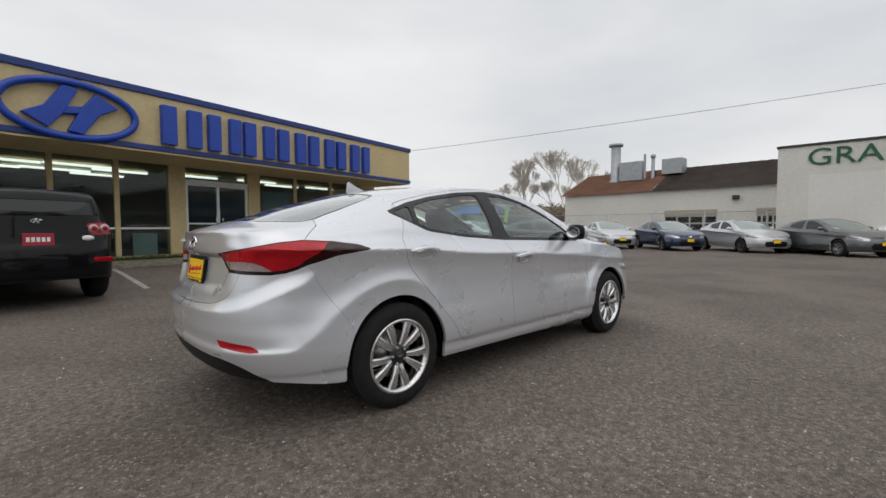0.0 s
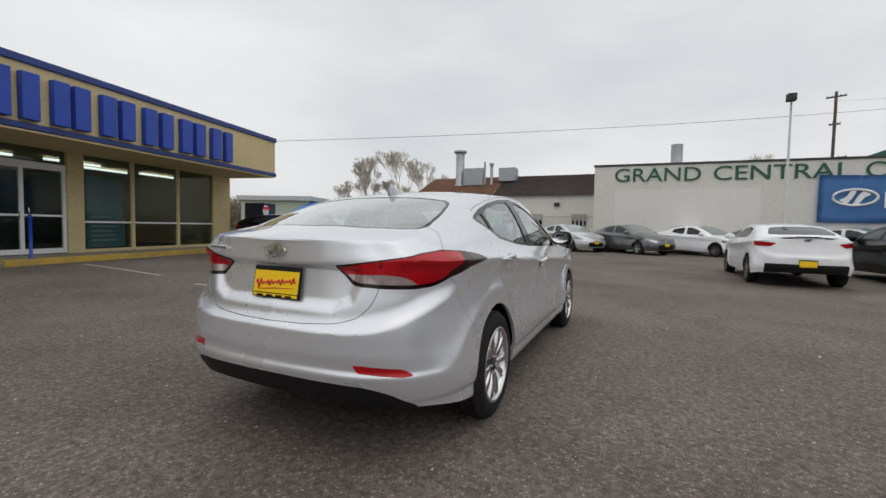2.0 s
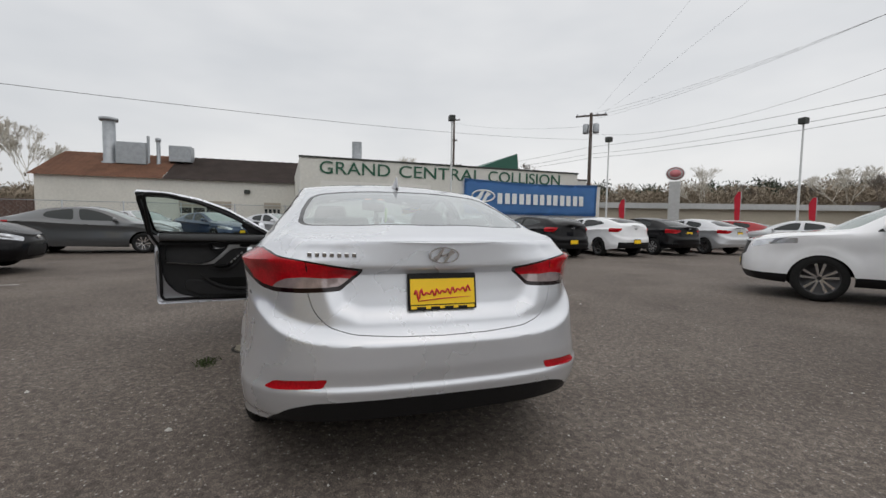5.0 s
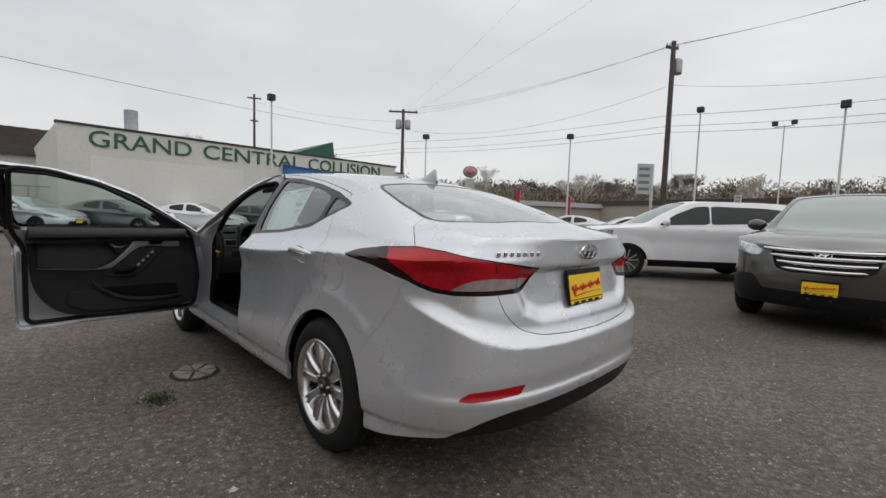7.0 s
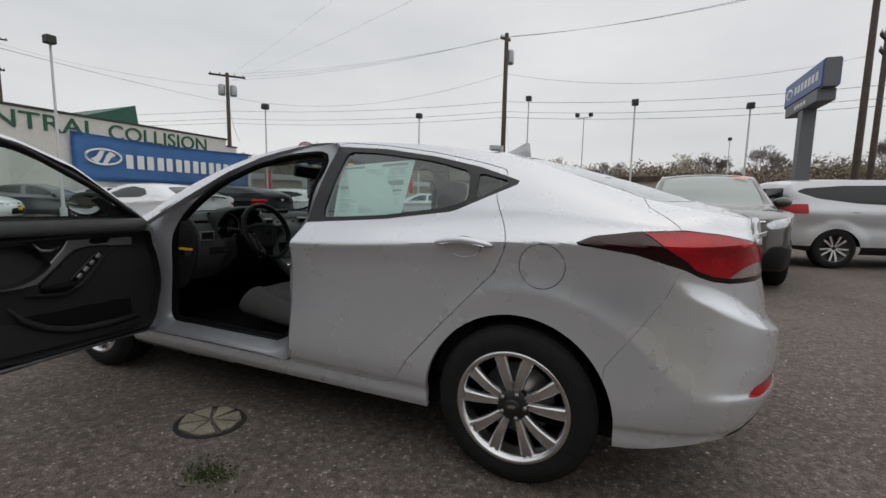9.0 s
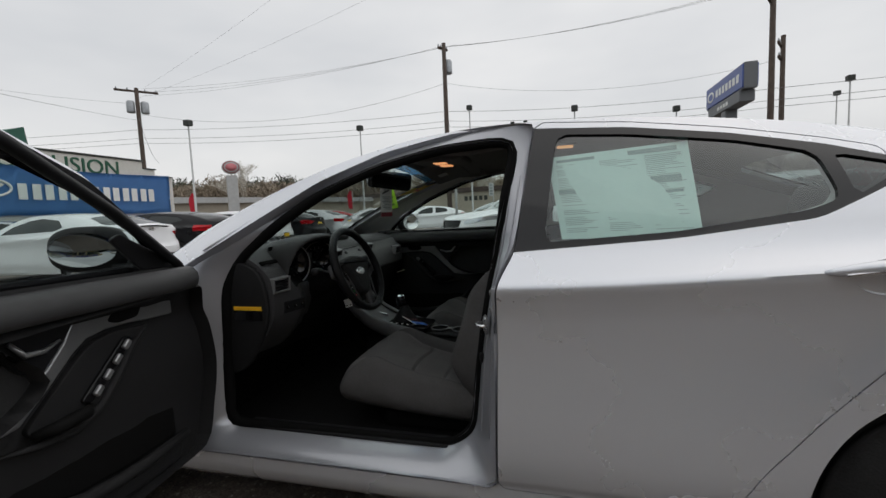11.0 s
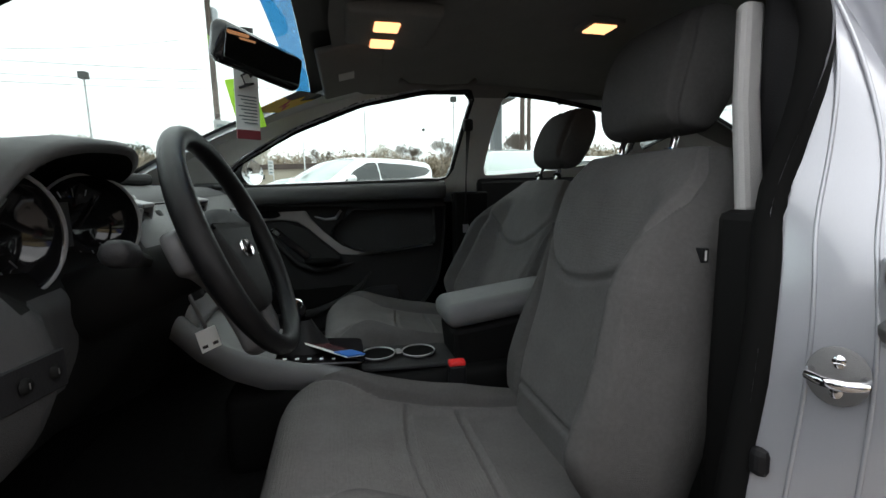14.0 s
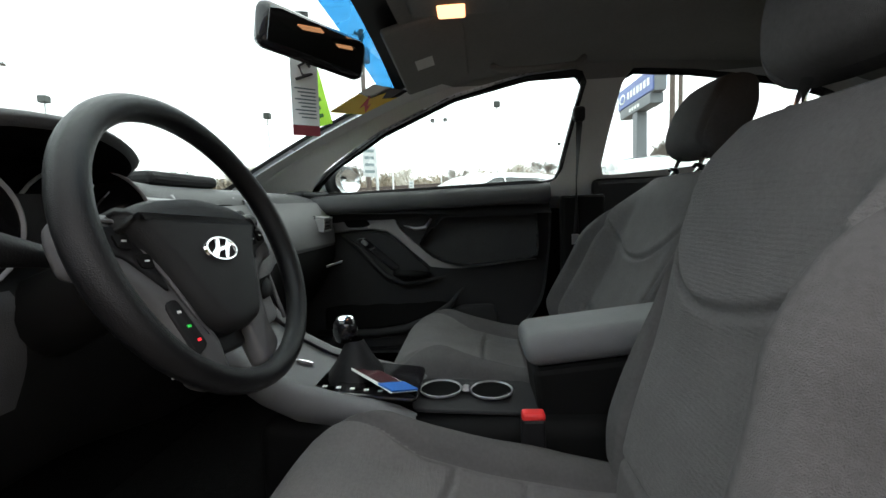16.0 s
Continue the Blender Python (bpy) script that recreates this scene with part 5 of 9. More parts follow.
    wh = lambda u: 0.132 - 0.022 * float(smooth_step(0.55, 1.0, u)) - 0.010 * (1 - float(smooth_step(0.0, 0.4, u)))
    h = seat_pad("headrest", 0.205, wh, lambda u, q: 0.066 - 0.012 * (2 * u - 1) ** 2 - 0.006 * q * q, lambda u: -0.064 + 0.010 * (2 * u - 1) ** 2, lambda u, q: False, [lambda u, q: (abs(q) - 0.80) * 0.13], st, "dark cloth headrest on two chrome posts", axes(hb, up, fw_), (4.5, 3.6))
    for dy in (-0.07, 0.07):
        tube("headrest_post", [(-0.09, dy, 0.0), (0.03, dy, 0.0)], 0.0062, CHROME, h, "", 10)
        lathe("post_collar", [(0.0, 0.012), (0.013, 0.010), (0.016, 0.0)], BLACK_PLASTIC, h, "", 14, pose(-0.045, dy, 0.0, 0, 90, 0))
    return st


ds = front_seat(0.378, 0.0, 15.0)
ps = front_seat(-0.375, -0.075, 25.0, -0.005, 0.025)
# side tag sewn into the driver's seat, buckle and stalk
box("seat_tag", 1.112, 1.124, 0.600, 0.618, 0.856, 0.876, BLACK_PLASTIC, ds, "", 0.002)
box("tag_print", 1.1165, 1.1195, 0.6175, 0.6186, 0.859, 0.873, PAPER, ds)
bm = bmesh.new()
add_box(bm, 1.315, 1.358, 0.105, 0.135, 0.40, 0.535, 0.006)
part("belt_buckle", bm, BLACK_PLASTIC, hero, "seat belt buckle with red button")
box("buckle_button", 1.315, 1.357, 0.108, 0.133, 0.530, 0.546, RED_PLASTIC, hero, "red release button", 0.005)

# rear bench
rs = box("rear_seat", -0.05, 0.52, -0.62, 0.62, 0.30, 0.56, CLOTH_SIDE, hero, "dark grey cloth rear bench", 0.06, 4, None, True)
pad("backrest", 0.56, lambda u: 0.62 - 0.05 * u, 0.16, lambda u: 0.0, CLOTH_SIDE, rs, "", axes((0.06, 0, 0.50), (-0.42, 0, 0.9), (0.9, 0, 0.42)), 0.01)
for y in (-0.35, 0.35):
    pad("headrest", 0.15, lambda u: 0.12, 0.10, lambda u: 0.0, CLOTH_SIDE, rs, "", axes((-0.19, y, 1.01), (-0.3, 0, 0.95), (0.95, 0, 0.3)), 0.01, 3)

# dashboard: one sculpted skin from the windscreen down to the knees
def dash_profile(y):
    a = abs(y)
    end = 0.10 * max(0, a - 0.45) / 0.27
    drv = math.exp(-((y - 0.37) / 0.22) ** 4)
    mid = math.exp(-(y / 0.16) ** 4)
    back = 0.0 if y < 0 else -0.025 * float(smooth_step(0.49, 0.55, y))
    dip = 0.075 * math.exp(-((y - 0.378) / 0.185) ** 6)
    swell = 0.018 * math.exp(-((y - 0.56) / 0.06) ** 2)
    return [(2.47 - 0.32 * (a / 0.72) ** 2, 0.955), (2.20 - 0.05 * (a / 0.72) ** 2, 0.985 + 0.012 * drv), (2.06 + end * 0.2, 0.985 + 0.02 * drv), (2.00 + end * 0.2 + dip, 0.965 - 0.01 * mid), (1.985 + back * 0.6 + dip, 0.93), (1.965 - 0.02 * mid + back + dip, 0.89),
            (1.955 - 0.035 * mid + back - 0.5 * swell, 0.83 - 0.01 * a), (1.955 - 0.04 * mid + back - swell, 0.77), (1.98 - 0.05 * mid + back * 0.8 - 1.3 * swell, 0.70), (2.03 - 0.06 * mid - swell, 0.62), (2.12 - 0.10 * mid, 0.54), (2.25, 0.48)]


bm = bmesh.new()
rows_ = []
for y in np.linspace(-0.705, 0.705, 61):
    pr = dash_profile(y)
    s_ = spline([(k, p[0]) for k, p in enumerate(pr)]), spline([(k, p[1]) for k, p in enumerate(pr)])
    rows_.append([bm.verts.new((float(s_[0](k)), y, float(s_[1](k)))) for k in np.linspace(0, len(pr) - 1, 45)])
for a, b in zip(rows_, rows_[1:]):
    for k in range(44):
        bm.faces.new((a[k], a[k + 1], b[k + 1], b[k]))
bm.faces.new(rows_[0])
bm.faces.new(list(reversed(rows_[-1])))
bmesh.ops.recalc_face_normals(bm, faces=bm.faces)
POD_GREY = material("pod_grey_plastic", (0.050, 0.050, 0.052), 0.5, vary=0.05, scale=30, bump=0.3, bump_scale=700, spec=0.22)
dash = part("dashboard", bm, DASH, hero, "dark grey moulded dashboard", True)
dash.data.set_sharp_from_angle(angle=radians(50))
dash.data.materials.append(BLACK_AND_SHADE)
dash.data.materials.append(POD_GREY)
# near-black puts the shade below the dash and round the dials into colour
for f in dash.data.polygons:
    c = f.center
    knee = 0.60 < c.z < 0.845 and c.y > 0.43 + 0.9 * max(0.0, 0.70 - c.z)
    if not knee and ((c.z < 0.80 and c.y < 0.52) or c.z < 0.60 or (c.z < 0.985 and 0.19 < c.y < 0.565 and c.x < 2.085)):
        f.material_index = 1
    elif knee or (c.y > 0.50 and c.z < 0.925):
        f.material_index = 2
# paler band across the face, passenger side and around the centre
bm = bmesh.new()
prev = None
for y in np.linspace(-0.70, 0.18, 40):
    pr = dash_profile(y)
    s0, s1 = spline([(k, p[0]) for k, p in enumerate(pr)]), spline([(k, p[1]) for k, p in enumerate(pr)])
    k0 = 3.4 + 0.2 * math.cos(y * 3)
    k1 = 6.3 + 0.6 * max(0, 1 - abs(y / 0.3) ** 2)
    ring_ = [bm.verts.new((float(s0(k)) - 0.006, y, float(s1(k)))) for k in np.linspace(k0, k1, 10)]
    if prev:
        for k in range(9):
            bm.faces.new((prev[k], prev[k + 1], ring_[k + 1], ring_[k]))
    prev = ring_
bmesh.ops.recalc_face_normals(bm, faces=bm.faces)
part("dash_band", bm, DASH_GREY, dash, "grey dashboard band", True)
# the driver's end of the dashboard, with its vent, switches and yellow label
end_panel = prism("dash_end", rounded([(2.24, 0.50), (2.24, 0.93), (2.12, 0.965), (1.995, 0.95), (1.945, 0.86), (1.945, 0.73), (2.04, 0.56)], 0.06, 5), 0.02, HUB, dash, "", pose(0, 0.725, 0, 90, 0, 0), 0.006)
box("warning_label", 1.968, 2.085, 0.7255, 0.7285, 0.782, 0.796, material("label_yellow", (0.90, 0.50, 0.02), 0.5), dash, "yellow warning label")
box("warning_text", 1.968, 2.085, 0.7255, 0.7282, 0.745, 0.781, GLOSS_BLACK, dash)


def air_vent(x, y, z, w, h, slats, rz, parent, ry=0, rim=None):
    m = pose(x, y, z, 0, ry, rz)
    bm = bmesh.new()
    for a in ((-w / 2, w / 2, h / 2 - 0.008, h / 2), (-w / 2, w / 2, -h / 2, -h / 2 + 0.008), (-w / 2, -w / 2 + 0.008, -h / 2 + 0.008, h / 2 - 0.008), (w / 2 - 0.008, w / 2, -h / 2 + 0.008, h / 2 - 0.008)):
        add_box(bm, -0.012, 0.03, a[0], a[1], a[2], a[3], 0.002, 1)
    f = part("air_vent", bm, rim or SATIN, parent, "air vent with dark slats and a satin rim", False, m)
    box("vent_back", 0.02, 0.03, -w / 2, w / 2, -h / 2, h / 2, MATTE_BLACK, f)
    for k in range(slats):
        zz = -h / 2 + h * (k + 0.8) / (slats + 0.6)
        box("slat", -0.006, 0.02, -w / 2 + 0.008, w / 2 - 0.008, zz - 0.0025, zz + 0.0025, BLACK_PLASTIC, f, "", 0.0, 1, pose(0, 0, 0, 0, 0, 0))
    return f


air_vent(1.931, 0.658, 0.866, 0.090, 0.056, 4, -5, dash, -4, DASH_GREY)
box("top_vent", -0.008, 0.008, -0.048, 0.048, -0.004, 0.003, MATTE_BLACK, dash, "dark dash-top vent slot", 0.003, 2, pose(1.980, 0.650, 0.950, 0, -44, 0))
air_vent(1.946, -0.590, 0.878, 0.105, 0.052, 4, 4, dash, -8, STACK)
air_vent(1.972, 0.150, 0.915, 0.085, 0.070, 5, 8, dash, -14, STACK)
air_vent(1.972, -0.190, 0.915, 0.085, 0.070, 5, -8, dash, -14, STACK)
box("switch_plate", -0.004, 0.0, -0.054, 0.054, -0.022, 0.022, BLACK_PLASTIC, dash, "dark switch plate", 0.002, 1, pose(1.9205, 0.596, 0.775, 0, 0, -12))
for k, x in ((0, 1.909), (1, 1.915), (2, 1.924)):
    sw = lathe("switch", [(0.0, 0.004), (0.007, 0.004), (0.009, 0.0)], BLACK_AND_SHADE, dash, "small round dark switch", 16, pose(x, 0.560 + 0.036 * k, 0.775, 0, -90, 0))
    box("switch_mark", -0.003, 0.003, -0.0008, 0.0008, 0.0035, 0.0045, SATIN, sw)
# instrument hood and dials
bm = bmesh.new()
n = 24
rim_keys = [(0.578, 0.885, 1.955), (0.576, 0.940, 1.940), (0.560, 0.992, 1.918), (0.515, 1.026, 1.898), (0.450, 1.038, 1.886), (0.385, 1.040, 1.882), (0.325, 1.034, 1.895), (0.280, 1.025, 1.912), (0.248, 1.012, 1.932), (0.232, 0.998, 1.960)]
ry_, rz_, rx_ = (spline([(k, p[i]) for k, p in enumerate(rim_keys)]) for i in (0, 1, 2))
arc = [(float(ry_(k * 9 / n)), float(rz_(k * 9 / n)), float(rx_(k * 9 / n))) for k in range(n + 1)]
layers = []
for back, lift, g_ in ((None, -0.030, 1.0), (0.11, -0.004, 1.0), (0.04, 0.001, 1.0), (0.008, -0.003, 1.0), (0.0, -0.010, 0.99), (0.008, -0.020, 0.95), (0.05, -0.026, 0.92), (0.11, -0.030, 0.90)):
    layers.append([bm.verts.new((2.13 if back is None else x + back, 0.40 + (y - 0.40) * g_, z + lift)) for y, z, x in arc])
for a, b in zip(layers, layers[1:]):
    for k in range(n):
        bm.faces.new((a[k], b[k], b[k + 1], a[k + 1]))
bmesh.ops.recalc_face_normals(bm, faces=bm.faces)
hood = part("instrument_hood", bm, DASH, dash, "dark grey instrument hood", True)
hood.data.materials.append(MATTE_BLACK)
for f in hood.data.polygons:
    if f.index >= 5 * n:
        f.material_index = 1
box("dial_panel", 2.030, 2.045, 0.20, 0.56, 0.835, 1.00, MATTE_BLACK, dash, "black dial panel")
for y, turn in ((0.475, -14), (0.282, -30)):
    dial = lathe("dial", [(0.0, -0.02), (0.072, -0.02), (0.076, 0.010), (0.080, 0.014), (0.083, 0.012), (0.085, -0.02)], GLOSS_BLACK, dash, "round dial", 36, pose(1.995, y, 0.918, 0, -90, 0) @ pose(0, 0, 0, turn, 0, 0))
    lathe("dial_ring", [(0.0775, 0.0120), (0.080, 0.0150), (0.0825, 0.0135)], STACK, dial, "thin satin dial ring", 36)
    for k in range(13):
        a = radians(-40 + 260 * k / 12)
        box("dial_mark", 0.048 if k % 2 else 0.044, 0.058, -0.0008, 0.0008, -0.0195, -0.0185, SATIN, dial, "", 0.0, 1, pose(0, 0, 0, 0, 0, math.degrees(a)))
    box("needle", -0.008, 0.045, -0.0012, 0.0012, -0.015, -0.013, TRIM_DARK, dial, "", 0.0, 1, pose(0, 0, 0, 0, 0, -38))
box("dial_screen", 1.985, 1.99, 0.345, 0.395, 0.89, 0.955, TRIM_DARK, dash)
# centre stack: radio, display, knobs; a strip display on top
st_ = box("radio_console", 1.925, 1.99, -0.125, 0.085, 0.66, 0.965, STACK, hero, "grey centre stack with radio and climate controls", 0.02, 3, pose(1.925, 0, 0.66) @ pose(0, 0, 0, 0, 17, 0) @ pose(-1.945, 0, -0.66), True)
box("radio_slot", 1.922, 1.93, -0.09, 0.05, 0.944, 0.950, MATTE_BLACK, st_)
box("radio_screen", 1.919, 1.93, -0.075, 0.035, 0.902, 0.934, SCREEN, st_, "pale radio display", 0.003)
for k in range(6):
    box("radio_button", 1.918, 1.93, -0.085 + 0.024 * k, -0.065 + 0.024 * k, 0.876, 0.890, TRIM_DARK, st_, "", 0.002)
for y in (-0.095, 0.055):
    lathe("radio_knob", [(0.0, 0.016), (0.014, 0.015), (0.016, 0.0)], TRIM_DARK, st_, "", 20, pose(1.925, y, 0.918, 0, -90, 0))
for y in (-0.08, -0.02, 0.04):
    lathe("climate_knob", [(0.0, 0.02), (0.022, 0.019), (0.025, 0.0)], TRIM_DARK, st_, "", 24, pose(1.925, y, 0.745, 0, -90, 0))
for y in (-0.125, 0.085):
    tube("stack_trim", [(1.935, y, 0.972), (1.922, y * 1.03, 0.90), (1.918, y, 0.80), (1.915, y * 0.95, 0.66)], 0.0045, STACK, st_, "satin silver trim", 6)
box("top_display", 2.04, 2.10, -0.13, 0.09, 0.985, 1.012, TRIM_DARK, dash, "dark hooded clock display", 0.01)
box("glove_tag", -0.026, 0.026, -0.018, 0.018, -0.0006, 0.0006, PAPER, dash, "white paper tag", 0.0, 1, pose(1.885, -0.48, 0.751, 18, 14, 24))

# steering wheel; x of its plane points to the driver's right, y up the rim
WM = axes((1.750, 0.37, 0.885), (0, -1, 0), (-0.93, 0, 0.367)) @ pose(0, 0, 0, 0, 0, -4)
bm = bmesh.new()
n, k2 = 64, 14
rings = []
for i in range(n):
    a = 2 * math.pi * i / n
    fat = 0.0150 + 0.0022 * max(0, math.cos(2 * a)) + 0.0015 * max(0, math.sin(a))
    c = Vector((math.cos(a), math.sin(a), 0))
    rings.append([bm.verts.new(c * (0.173 + fat * math.cos(2 * math.pi * k / k2) * 0.95) + Vector((0, 0, fat * math.sin(2 * math.pi * k / k2)))) for k in range(k2)])
for i in range(n):
    a, b = rings[i], rings[(i + 1) % n]
    for k in range(k2):
        bm.faces.new((a[k], b[k], b[(k + 1) % k2], a[(k + 1) % k2]))
bmesh.ops.recalc_face_normals(bm, faces=bm.faces)
wheel_ob = part("steering_wheel", bm, LEATHER, hero, "dark grey three-spoke steering wheel", True, WM)


HUB_Z = -0.018
SPOKE_GREY = material("spoke_grey_plastic", (0.085, 0.085, 0.087), 0.38, vary=0.05, scale=30, spec=0.4)
WHEEL_TRIM = material("wheel_trim_satin", (0.13, 0.13, 0.135), 0.38, metal=0.2, vary=0.04, scale=30)


def hub_slab(name, outline, z0, h, mat, label="", bevel=0.006):
    return prism(name, outline, h, mat, wheel_ob, label, pose(0, -0.018, z0 - 0.014 + HUB_Z), bevel, True)


hub_slab("airbag_cover", rounded([(-0.128, 0.052), (-0.07, 0.074), (0.0, 0.082), (0.07, 0.074), (0.128, 0.052), (0.100, 0.026), (0.077, -0.014), (0.059, -0.056), (0.038, -0.086), (0.0, -0.094), (-0.038, -0.086), (-0.059, -0.056), (-0.077, -0.014), (-0.100, 0.026)][::-1], 0.020, 4), -0.014, 0.050, HUB, "dark airbag cover", 0.016)
hub_slab("lower_cover", rounded([(-0.040, -0.06), (0.040, -0.06), (0.036, -0.112), (-0.036, -0.112)][::-1], 0.012, 3), -0.020, 0.020, BLACK_PLASTIC, "", 0.005)
for sg in (1, -1):
    o = lambda pts: [(sg * a, b) for a, b in pts][::sg]
    # a swept arm from the rim's side down to its foot, along the airbag's edge
    hub_slab("spoke", rounded(o([(0.110, 0.062), (0.163, 0.056), (0.169, 0.034), (0.168, 0.002), (0.135, -0.006), (0.108, -0.026), (0.092, -0.058), (0.083, -0.098), (0.086, -0.128), (0.060, -0.144), (0.034, -0.146), (0.030, -0.090), (0.050, -0.050), (0.066, -0.012), (0.086, 0.026)]), 0.010, 3), -0.012, 0.026, SPOKE_GREY, "dark grey swept spoke", 0.008)
    hub_slab("switch_pad", rounded(o([(0.104, 0.046), (0.155, 0.044), (0.157, 0.026), (0.120, 0.012), (0.098, -0.010), (0.080, -0.030), (0.083, -0.008)]), 0.006, 3), 0.010, 0.007, BLACK_PLASTIC, "", 0.002)
    for cx, cy in ((0.140, 0.034), (0.116, 0.028), (0.098, 0.006)):
        hub_slab("button", rounded(o([(cx - 0.009, cy + 0.008), (cx + 0.010, cy + 0.008), (cx + 0.008, cy - 0.007), (cx - 0.008, cy - 0.009)]), 0.003, 2), 0.0155, 0.004, BLACK_AND_SHADE, "", 0.001)
        hub_slab("button_mark", o([(cx - 0.003, cy + 0.001), (cx + 0.003, cy + 0.001), (cx + 0.003, cy - 0.001), (cx - 0.003, cy - 0.001)]), 0.0197, 0.0004, PAPER, "", 0.0)
    tube("spoke_trim", [(sg * a, b - 0.018, c + HUB_Z) for a, b, c in ((0.150, 0.052, 0.001), (0.118, 0.050, 0.003), (0.098, 0.026, 0.003), (0.078, -0.014, 0.003), (0.062, -0.052, 0.002), (0.048, -0.084, 0.0))], [0.0012, 0.0022, 0.0022, 0.0022, 0.002, 0.0012], WHEEL_TRIM, wheel_ob, "satin silver spoke edge", 8)
badge(wheel_ob, 0.031, pose(0, -0.010, 0.023 + HUB_Z), CHROME)
hub_slab("phone_pad", rounded([(-0.094, -0.040), (-0.076, -0.036), (-0.056, -0.094), (-0.078, -0.104)][::-1], 0.006, 2), 0.010, 0.006, BLACK_PLASTIC, "", 0.002)
# the green and red key icons have a faint glow added to their colour
for k, mt in ((0, PAPER), (1, glow("phone_green_glow", (0.02, 0.4, 0.05), 0.25)), (2, glow("phone_red_glow", (0.8, 0.02, 0.03), 0.25))):
    box("phone_key", -0.083 + 0.006 * k, -0.078 + 0.006 * k, -0.0715 - 0.017 * k, -0.0685 - 0.017 * k, 0.0015 + HUB_Z, 0.0028 + HUB_Z, mt, wheel_ob)
tube("steering_column", [(1.80, 0.37, 0.865), (1.90, 0.37, 0.83), (2.05, 0.37, 0.77)], [0.045, 0.058, 0.070], BLACK_AND_SHADE, hero, "black steering column shroud", 18, 0.85)
for sg in (1, -1):
    tube("column_stalk", [(1.865, 0.37 + sg * 0.05, 0.872), (1.848, 0.37 + sg * 0.12, 0.885), (1.832, 0.37 + sg * 0.18, 0.898), (1.822, 0.37 + sg * 0.225, 0.905), (1.820, 0.37 + sg * 0.231, 0.906)], [0.010, 0.011, 0.016, 0.015, 0.010], BLACK_PLASTIC, hero, "black column stalk", 10)
ptag = box("paper_tag", -0.015, 0.015, -0.001, 0.001, -0.036, 0.0, PAPER, hero, "small white paper tag below the column", 0.0, 1, pose(1.813, 0.37, 0.752, 0, 12, 34))
for k in (-0.008, 0.008):
    box("tag_mark", k - 0.004, k + 0.004, 0.001, 0.0014, -0.030, -0.025, PIPING, ptag)

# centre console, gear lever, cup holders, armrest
con = box("console", 1.02, 1.88, -0.135, 0.085, 0.30, 0.500, BLACK_AND_SHADE, hero, "dark centre console", 0.03, 3, None, True)
bm = bmesh.new()
for sg in (1, -1):
    prev = None
    for x, zt in ((2.0, 0.80), (1.96, 0.735), (1.91, 0.675), (1.85, 0.625), (1.78, 0.590), (1.70, 0.565), (1.64, 0.552), (1.59, 0.538), (1.555, 0.520)):
        y = -0.015 + sg * (0.135 - 0.05 * (2.0 - x))
        hgt = 0.070 - 0.24 * max(0, 1.75 - x)
        r_ = [bm.verts.new(p) for p in ((x, y - sg * 0.030, zt - 0.008), (x, y - sg * 0.024, zt), (x, y - sg * 0.010, zt), (x, y, zt - 0.010), (x, y + sg * 0.003, zt - hgt * 0.5), (x, y - sg * 0.004, zt - hgt), (x, y - sg * 0.03, zt - hgt - 0.012))]
        if prev:
            for k in range(6):
                bm.faces.new((prev[k], prev[k + 1], r_[k + 1], r_[k]))
        prev = r_
bmesh.ops.recalc_face_normals(bm, faces=bm.faces)
part("console_side", bm, DASH_GREY, con, "grey swept console sides", True)
ramp = [(1.99, 0.745), (1.93, 0.668), (1.86, 0.610), (1.80, 0.578), (1.765, 0.566)]
link_mesh("front_ramp", [(x, y, z) for x, z in ramp for y in (-0.12, 0.09)], [(2 * k, 2 * k + 1, 2 * k + 3, 2 * k + 2) for k in range(4)], DASH_GREY, con, "grey ramp below the radio", True)
prism("shift_plate", rounded([(1.60, -0.10), (1.60, 0.075), (1.77, 0.080), (1.77, -0.105)], 0.02, 3), 0.010, GLOSS_BLACK, con, "", axes((0, 0, 0), (1, 0, 0.10), (-0.10, 0, 1)) @ pose(0, 0, 0.382), 0.004)
for k in range(5):
    box("gear_mark", 1.625 + 0.028 * k, 1.634 + 0.028 * k, 0.052, 0.060, 0.557 + 0.0028 * k, 0.5585 + 0.0028 * k, PAPER, con)
box("small_catch", -0.022, 0.022, -0.005, 0.005, 0, 0.009, CHROME, con, "", 0.004, 2, pose(1.815, -0.02, 0.588, 0, -24, 30))
lathe("gear_boot", [(0.062, 0.0), (0.058, 0.02), (0.040, 0.045), (0.026, 0.07), (0.018, 0.085)], BLACK_PLASTIC, con, "black gear lever boot", 20, pose(1.70, -0.03, 0.553))
tube("gear_lever", [(1.705, -0.03, 0.62), (1.715, -0.03, 0.645)], 0.010, CHROME, con, "", 12)
lathe("gear_knob", [(0.0, 0.058), (0.018, 0.055), (0.026, 0.042), (0.028, 0.022), (0.022, 0.004), (0.012, 0.0)], GLOSS_BLACK, con, "glossy black gear knob", 24, pose(1.720, -0.032, 0.632))
lathe("knob_cap", [(0.0, 0.061), (0.015, 0.059), (0.020, 0.054)], CHROME, con, "", 24, pose(1.720, -0.032, 0.632))
prism("cup_panel", rounded([(1.33, -0.105), (1.33, 0.055), (1.59, 0.055), (1.59, -0.105)], 0.03, 3), 0.008, TRIM_DARK, con, "", axes((0, 0, 0), (1, 0, 0.04), (-0.04, 0, 1)) @ pose(0, 0, 0.448), 0.003)
